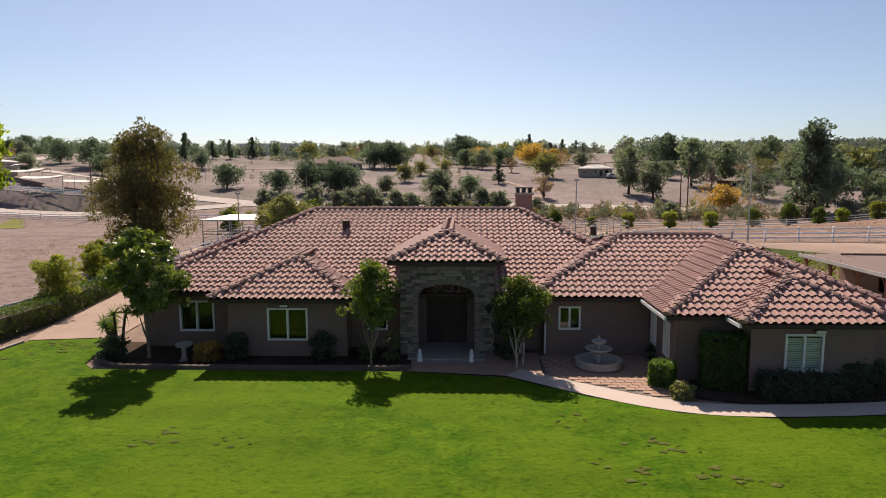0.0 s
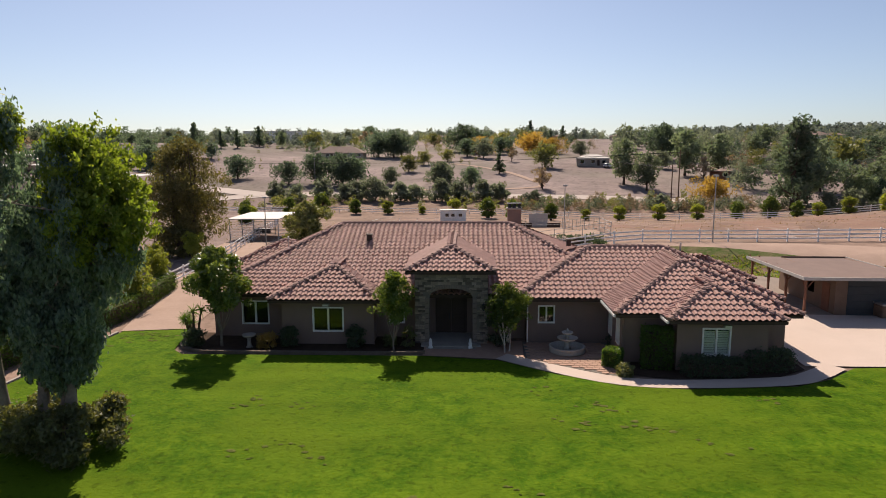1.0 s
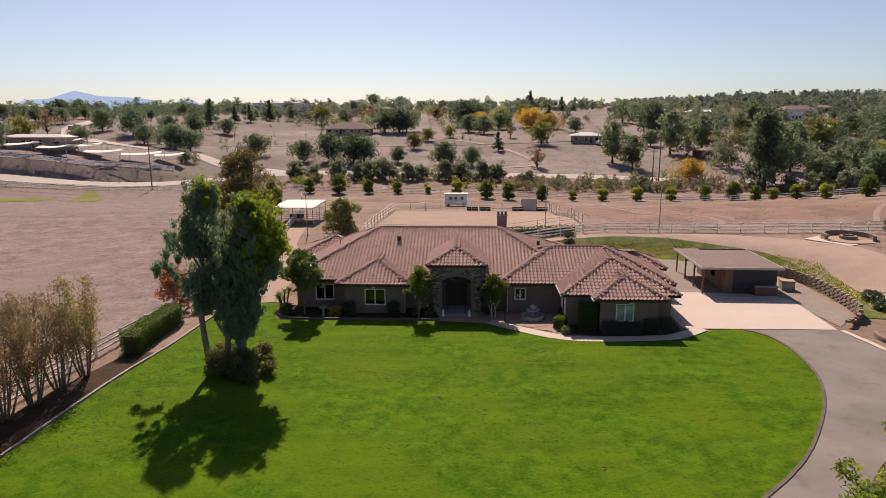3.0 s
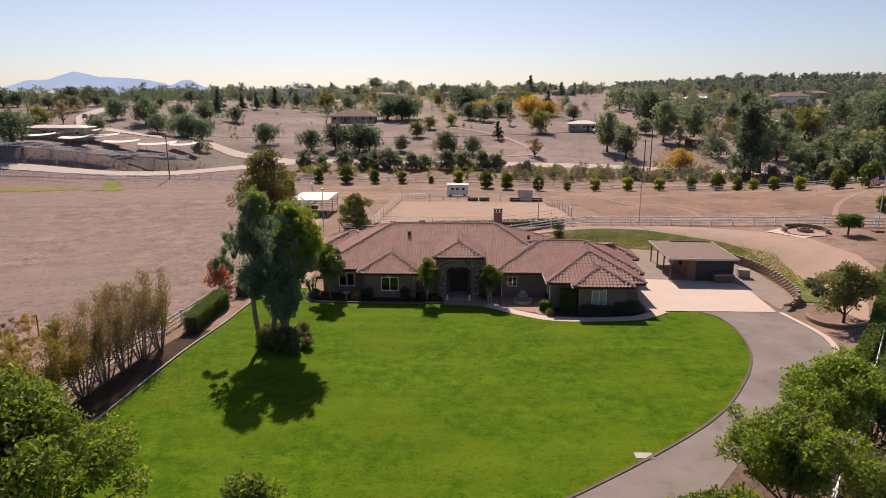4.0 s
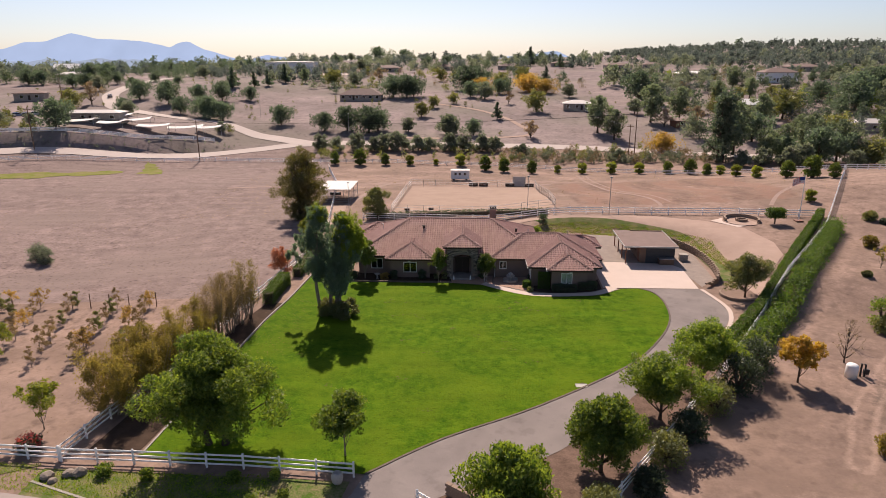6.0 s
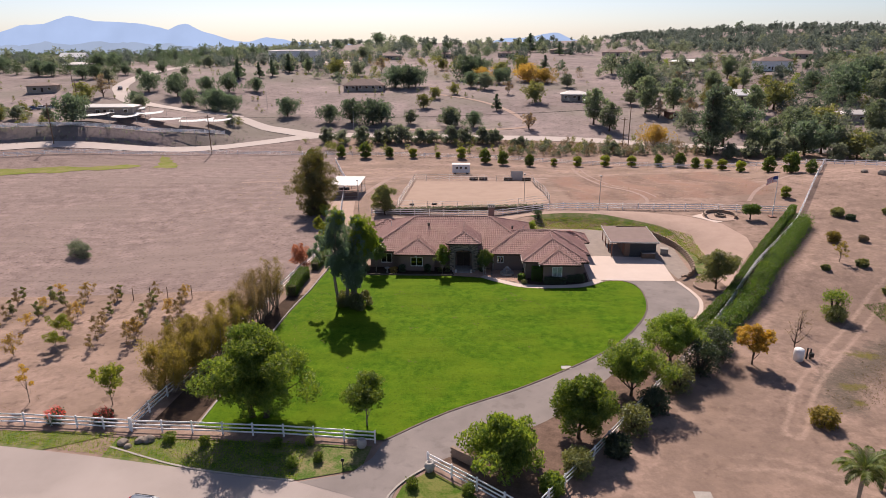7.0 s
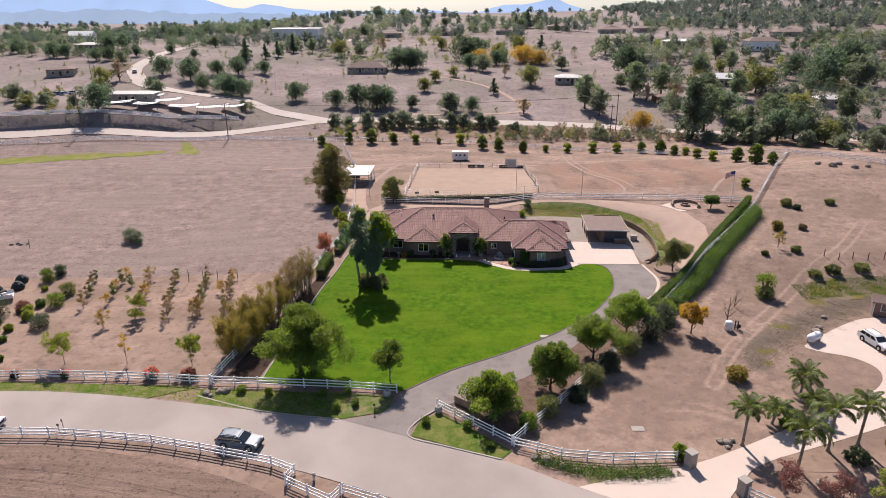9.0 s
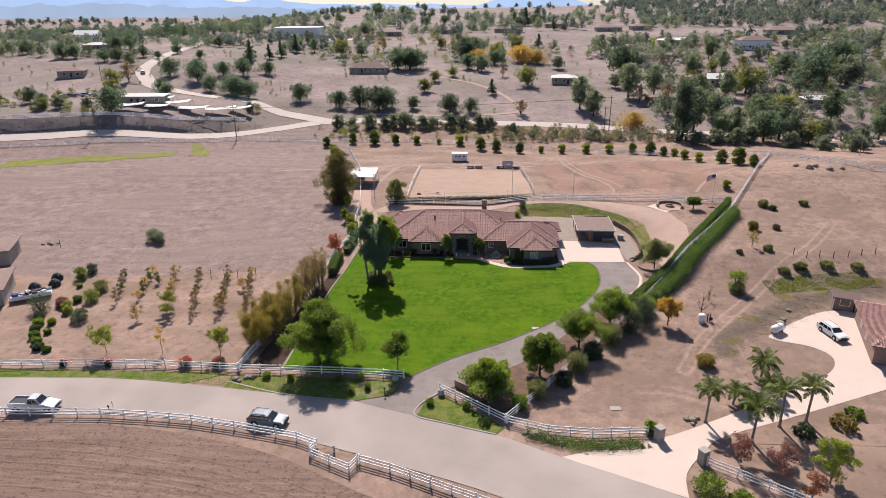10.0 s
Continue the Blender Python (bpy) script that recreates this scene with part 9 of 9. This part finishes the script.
ls = part("utility_cover", boxed(-0.55, 0.55, -0.35, 0.35, -0.05, 0.1, bevel=0.02), PALE_STONE)
ls.location = (10.2, -1.4, ground(10.2, -1.4))
tagged(ls, "pale concrete box cover at the lawn edge", "cover")

# neighbour on the west: two flat sheds and a loaded trailer
for k, (x, y, w, d, t) in enumerate(((-98.6, 26.5, 12, 8, 20), (-87.6, 9.0, 11, 10, 24))):
    cottage("neighbour_shed", x, y, t, w, d, 3.2, "grey-brown shed with a shallow roof", FAR_ROOF, CREAM, 0.12, windows=2, group="neighbour sheds")
tl = thing("flatbed_trailer", (-77.6, 9.6, ground(-77.6, 9.6)), 30, "white flatbed trailer loaded with odds and ends", "trailer")
part("bed", boxed(-3.2, 3.2, -1.1, 1.1, 0.55, 0.75, bevel=0.02), WHITE, tl)
part("side_board", boxed(-3.2, 3.2, -1.14, -1.1, 0.75, 1.25), WHITE, tl)
part("side_board", boxed(-3.2, 3.2, 1.1, 1.14, 0.75, 1.25), WHITE, tl)
for sx in (-0.6, 0.4):
    for sy in (-1.0, 1.0):
        part("wheel", mesh_from("wheel", *tube_arrays([(sx, sy - 0.1, 0.3), (sx, sy + 0.1, 0.3)], [0.32, 0.32], 12)), TYRE, tl)
rg = random.Random(3)
for k in range(16):
    b = part("load_box", boxed(-0.4, 0.4, -0.3, 0.3, 0, 0.5, bevel=0.05), rg.choice((IRON, GALV, CANVAS, TRIM, FLAG_BLUE)), tl)
    b.matrix_basis = pose(rg.uniform(-2.7, 2.7), rg.uniform(-0.7, 0.7), 0.76 + 0.25 * (k % 2), 0, 0, rg.uniform(0, 180))
for k, (x, y) in enumerate(((-76.8, 15.2), (-78.0, 18.0), (-79.6, 13.6))):
    mc = part("tarpaulin", mesh_from("tarpaulin", *lathe([(1.0, -0.1), (1.1, 0.5), (0.8, 1.0), (0.3, 1.4)], 8)), IRON)
    mc.location = (x, y, ground(x, y))
    tagged(mc, "dark tarpaulin over a heap in the yard", "tarpaulin", "yard tarpaulins")

# gate fittings, rocks
for x, y, h in ((22.1, -28.0, 1.7), (25.9, -31.9, 1.7)):
    gp = thing("gate_pillar", (x, y, ground(x, y)), 30, "square stucco gate pillar with a stone cap", "pillar", "gate pillars")
    part("shaft", boxed(-0.45, 0.45, -0.45, 0.45, -0.2, h, bevel=0.02), CREAM, gp)
    part("cap", boxed(-0.52, 0.52, -0.52, 0.52, h, h + 0.14, bevel=0.03), CAP_STONE, gp)
gw = thing("brick_planter", (-0.9, -18.3, ground(-0.9, -18.3)), -37, "low brown brick planter wall beside the gate", "planter")
for c in range(5):
    for k in range(6):
        o = new("block", blk)
        o.parent = gw
        o.matrix_basis = Matrix.LocRotScale((-1.25 + k * 0.5 + (0.12 if c % 2 else 0), 0, -0.05 + c * 0.2), None, (0.49, 0.35, 0.2))
for x, y in ((-10.2, -16.5), (-3.9, -19.6)):
    ur = part("stone_urn", mesh_from("stone_urn", *lathe([(0.3, -0.1), (0.42, 0.2), (0.46, 0.5), (0.38, 0.75), (0.3, 0.85), (0.24, 0.85), (0.2, 0.7)], 14), True), PALE_STONE)
    ur.location = (x, y, ground(x, y) + 0.05)
    tagged(ur, "squat grey stone urn beside the gate", "urn", "gate urns")
for x, y in ((-11.3, -19.8), (-45.6, -24.6)):
    sg = part("marker_post", mesh_from("marker_post", *joined([tube_arrays([(0, 0, -0.2), (0, 0, 1.2)], [0.04, 0.04], 6), tube_arrays([(0, -0.03, 1.05), (0, 0.03, 1.05)], [0.16, 0.16], 8)])), IRON)
    sg.location = (x, y, ground(x, y))
    tagged(sg, "thin dark marker post at the kerb", "post", "marker posts")
rg = random.Random(17)


def rock(x, y, r, label="rounded brown field rock", group="rocks"):
    bm = bmesh.new()
    bmesh.ops.create_icosphere(bm, subdivisions=2, radius=r)
    s = rg.random() * 50
    for v in bm.verts:
        v.co *= 1 + 0.28 * noise.noise(v.co * (1.4 / r) + Vector((s, 0, 0)))
        v.co.z *= 0.7
    o = part("rock", bm, ROCK)
    o.location = (x, y, ground(x, y) + r * 0.35)
    o.rotation_euler = (0, 0, s)
    return tagged(o, label, "rock", group)


for x, y, r in ((-32.1, -16.7, 0.5), (-30.7, -16.3, 0.45), (-29.9, -16.2, 0.55), (-31.4, -17.2, 0.35), (27.2, -24.3, 0.5), (27.9, -23.8, 0.35), (26.5, -24.0, 0.4), (27.0, -25.0, 0.3), (7.6, -27.6, 0.6), (6.4, -27.2, 0.4), (9.2, -28.4, 0.35), (10.6, -29.0, 0.3), (48.6, 0.6, 0.7), (49.6, 2.0, 0.5), (52.0, 5.2, 0.4), (86, 72, 0.9), (88, 73, 0.7), (90, 70, 0.8), (93, 70, 0.6), (84, 75, 0.7), (31.5, -28.5, 0.35), (34.0, -30.2, 0.4), (36.5, -30.8, 0.35), (-92, 36, 0.4), (-91, 36.5, 0.35), (-90, 36, 0.4), (-89, 36.6, 0.3)):
    rock(x, y, r)
# old line of leaning posts on the eastern slope
for k, (x, y) in enumerate(((61.2, 24.5), (63.0, 23.2), (65.5, 23.4), (67.9, 23.1), (70.7, 23.4), (73.5, 24.0), (76.2, 24.4))):
    ps = part("post", mesh_from("post", *tube_arrays([(0, 0, -0.3), (0.08 * math.sin(k * 2), 0.05, 1.35)], [0.09, 0.07], 6)), WOOD)
    ps.location = (x, y, ground(x, y))
    tagged(ps, "weathered wooden fence post leaning on the dry slope", "post", "old slope posts")
drape("ground_cover", ragged(smooth_line([(54.5, 16.6), (58.5, 18.4), (62.7, 19.5), (69.4, 17.5), (71.5, 15.5), (67.2, 14.2), (63, 12.2), (57.9, 11.1), (52.8, 12.5), (54.5, 16.6)])[:-1], 1.6), ICE_PLANT, 0.07, 1.5, "green and yellow creeping ground cover", "ground cover")
# marker post and hydrant beside the street
mp = thing("marker_post", (-44.8, -24.9, ground(-44.8, -24.9)), 0, "thin grey marker post beside the street fence", "post")
part("pole", mesh_from("pole", *tube_arrays([(0, 0, -0.2), (0, 0, 2.1)], [0.04, 0.035], 6)), GALV, mp)
part("plate", boxed(-0.1, 0.1, -0.05, -0.035, 1.7, 2.05), GALV, mp, "small blank plate")
hy = thing("hydrant", (-15.8, -31.2, ground(-15.8, -31.2)), 0, "short pale hydrant post beside the street", "hydrant")
part("barrel", mesh_from("barrel", *lathe([(0.16, -0.1), (0.16, 0.1), (0.12, 0.14), (0.12, 0.7), (0.17, 0.74), (0.14, 0.86), (0.04, 0.92)], 12), True), PALE_STONE, hy)
for sy in (-1, 1):
    part("outlet", mesh_from("outlet", *tube_arrays([(0, 0, 0.55), (0, sy * 0.2, 0.55)], [0.06, 0.06], 8)), PALE_STONE, hy)

# bare and worn spots in the lawn, stones and dead leaves on the dry ground
rg = random.Random(23)
vs, fs = [], []


def blotch(x, y, r, lift, vs, fs):
    n = 11
    k = len(vs)
    vs.append((x, y, ground(x, y) + lift + 0.02))
    for i in range(n):
        a = 2 * math.pi * i / n
        q = r * rg.uniform(0.55, 1.25)
        px, py = x + q * 1.5 * math.cos(a), y + q * math.sin(a)
        vs.append((px, py, ground(px, py) + lift))
    fs += [(k, k + 1 + i, k + 1 + (i + 1) % n) for i in range(n)]


for x, y in ((-10.6, 19.0), (-8.2, 18.9), (2.8, 20.8), (5.4, 19.3), (5.7, 18.6), (6.2, 17.0), (7.5, 16.8), (4.3, 17.0), (-10.5, 19.6), (-7.5, 14.8), (-7.9, 7.9), (-4.7, 5.1), (0.3, 9.2), (3.3, 8.0), (3.7, 6.1), (9.3, 15.3), (3.6, 17.3), (18.8, 16.9), (-6.2, 14.0), (1.2, 12.0), (-2.0, 11.0), (13.1, 20.1), (-9.3, 14.1), (-7.0, -0.4), (10.1, -1.0), (-4.7, -6.4), (-14, -2), (-18, 4), (6, 3), (14, 9), (-21.2, 29.2), (-20.2, 28.4), (-19.4, 29.4), (-21.8, 27.6), (-20.6, 30.0), (-22.2, 25.4)):
    for _ in range(6):
        blotch(x + rg.gauss(0, 0.38), y + rg.gauss(0, 0.24), rg.uniform(0.03, 0.13), 0.088, vs, fs)
tagged(part("bare_spots", mesh_from("bare_spots", vs, fs), DEAD), "small bare dead spots in the lawn", "soil", kind="stuff")
vs, fs = [], []
for _ in range(420):
    x, y = rg.uniform(-25, -19.5), rg.uniform(4, 20)
    blotch(x, y, rg.uniform(0.02, 0.05), 0.09, vs, fs)
tagged(part("fallen_leaves", mesh_from("fallen_leaves", vs, fs), L_BRONZE), "scattered pale fallen leaves on the lawn", "leaves", kind="stuff")

# grass blades over the lawn, dry tufts and pebbles over the bare ground
def strewn(name, label, n, region, size, mat, lift, seed, tall=1.0, category="grass"):
    """Small upright blades at random places where region(x, y) holds."""
    rng = np.random.default_rng(seed)
    x0, x1, y0, y1, ok = region
    xs, ys = rng.uniform(x0, x1, n * 3), rng.uniform(y0, y1, n * 3)
    keep = ok(xs, ys)
    xs, ys = xs[keep][:n], ys[keep][:n]
    n = len(xs)
    i = np.clip(np.searchsorted(GX, xs) - 1, 0, len(GX) - 2)
    j = np.clip(np.searchsorted(GY, ys) - 1, 0, len(GY) - 2)
    u, w = (xs - GX[i]) / (GX[i + 1] - GX[i]), (ys - GY[j]) / (GY[j + 1] - GY[j])
    zs = (GZ[j, i] * (1 - u) + GZ[j, i + 1] * u) * (1 - w) + (GZ[j + 1, i] * (1 - u) + GZ[j + 1, i + 1] * u) * w + lift
    c = np.stack([xs, ys, zs], 1)
    a = rng.random(n) * 2 * math.pi
    s = size * (0.5 + rng.random(n))
    side = np.stack([np.cos(a), np.sin(a), 0 * a], 1) * s[:, None] * 0.35
    tip = np.stack([rng.normal(size=n) * 0.45, rng.normal(size=n) * 0.45, np.full(n, tall)], 1) * s[:, None]
    v = np.stack([c - side, c + side, c + tip], 1).reshape(-1, 3)
    return tagged(part(name, leaf_mesh(name, v, np.arange(n * 3).reshape(-1, 3), mat), mat), label, category, kind="stuff")


L_GRASS = leaf_material("grass_blades", (0.085, 0.16, 0.005), (0.17, 0.25, 0.012), 0.5, 0.7)
L_DRYSCRUB = leaf_material("dry_scrub_leaves", (0.075, 0.070, 0.035), (0.185, 0.140, 0.085), 0.3, 0.8)
L_DRYG = leaf_material("dry_grass_blades", (0.26, 0.19, 0.13), (0.36, 0.27, 0.20), 0.2, 0.9)
east_edge = [(y, x) for x, y in DRIVE_IN]
EY, EX = [q[0] for q in east_edge], [q[1] for q in east_edge]
NX, NY = [q[0] for q in LAWN_N], [q[1] for q in LAWN_N]


def on_lawn(x, y):
    return (x < np.interp(y, EY, EX) - 0.3) & (y < np.interp(x, NX, NY) - 0.2) & (x > -25.2 + 0.07 * (y + 12))


strewn("grass_blades", "short green mown grass blades", 100000, (-25, 23.5, 2, 26, on_lawn), 0.034, L_GRASS, 0.06, 1)
strewn("grass_blades", "short green mown grass blades", 50000, (-25, 23.5, -14.5, 2, on_lawn), 0.04, L_GRASS, 0.06, 2)
strewn("dry_tufts", "sparse dry grass tufts on bare soil", 9000, (8, 75, -27, 45, lambda x, y: (x > 10 + (y + 25) * 0.72) & ~((y < 6) & (x > 46 - (y < -16) * 22))), 0.10, L_DRYG, 0.0, 3, 0.5)
strewn("dry_tufts", "sparse dry grass tufts in the field", 12000, (-100, -34, -12, 100, lambda x, y: x < 0), 0.12, L_DRYG, 0.0, 4, 0.5)
strewn("dry_tufts", "sparse dry tufts behind the house", 6000, (-60, 75, 66, 128, lambda x, y: ~((-16 < x) & (x < 16) & (y < 101))), 0.2, L_DRYG, 0.0, 5, 0.6)
strewn("slope_scrub", "low dry scrub on the eastern slope", 9000, (36, 82, -9, 20, lambda x, y: np.abs(y - np.interp(x, (36, 42, 47, 54, 64, 80), (-10, -4, 0.5, 6, 12.5, 15))) < 4.2 * np.abs(np.sin(x * 0.9 + y * 0.5))), 0.10, L_DRYSCRUB, 0.04, 6, 0.9)
strewn("slope_scrub", "low green ground cover on the eastern slope", 9000, (52, 72, 10, 20, lambda x, y: np.abs(y - np.interp(x, (52, 62, 72), (13.5, 15.5, 16.5))) < 2.6), 0.11, L_HEDGE, 0.06, 7, 0.9)
SX, SY = [q[0] for q in STREET_N], [q[1] for q in STREET_N]
strewn("verge_grass", "tufts of rough grass on the verge", 16000, (-66, -9, -24, -14.6, lambda x, y: (y > np.interp(x, SX, SY) + 0.3) & (y < -15.0) & ((x < -33.5) | (y < -15.8)) & (x < -15)), 0.09, L_GRASS, 0.05, 8)
strewn("bank_tufts", "rough grass tufts on the bank", 14000, (11, 38, 29, 58, lambda x, y: (np.hypot((x - 17) / 1.05, y - 33) > 18.6) & (np.hypot((x - 17) / 1.05, y - 33) < 22.6)), 0.13, L_GRASS, 0.02, 9)
strewn("bank_tufts", "dry grass tufts on the bank", 8000, (11, 38, 29, 58, lambda x, y: (np.hypot((x - 17) / 1.05, y - 33) > 18.6) & (np.hypot((x - 17) / 1.05, y - 33) < 22.8)), 0.13, L_DRYG, 0.02, 10)
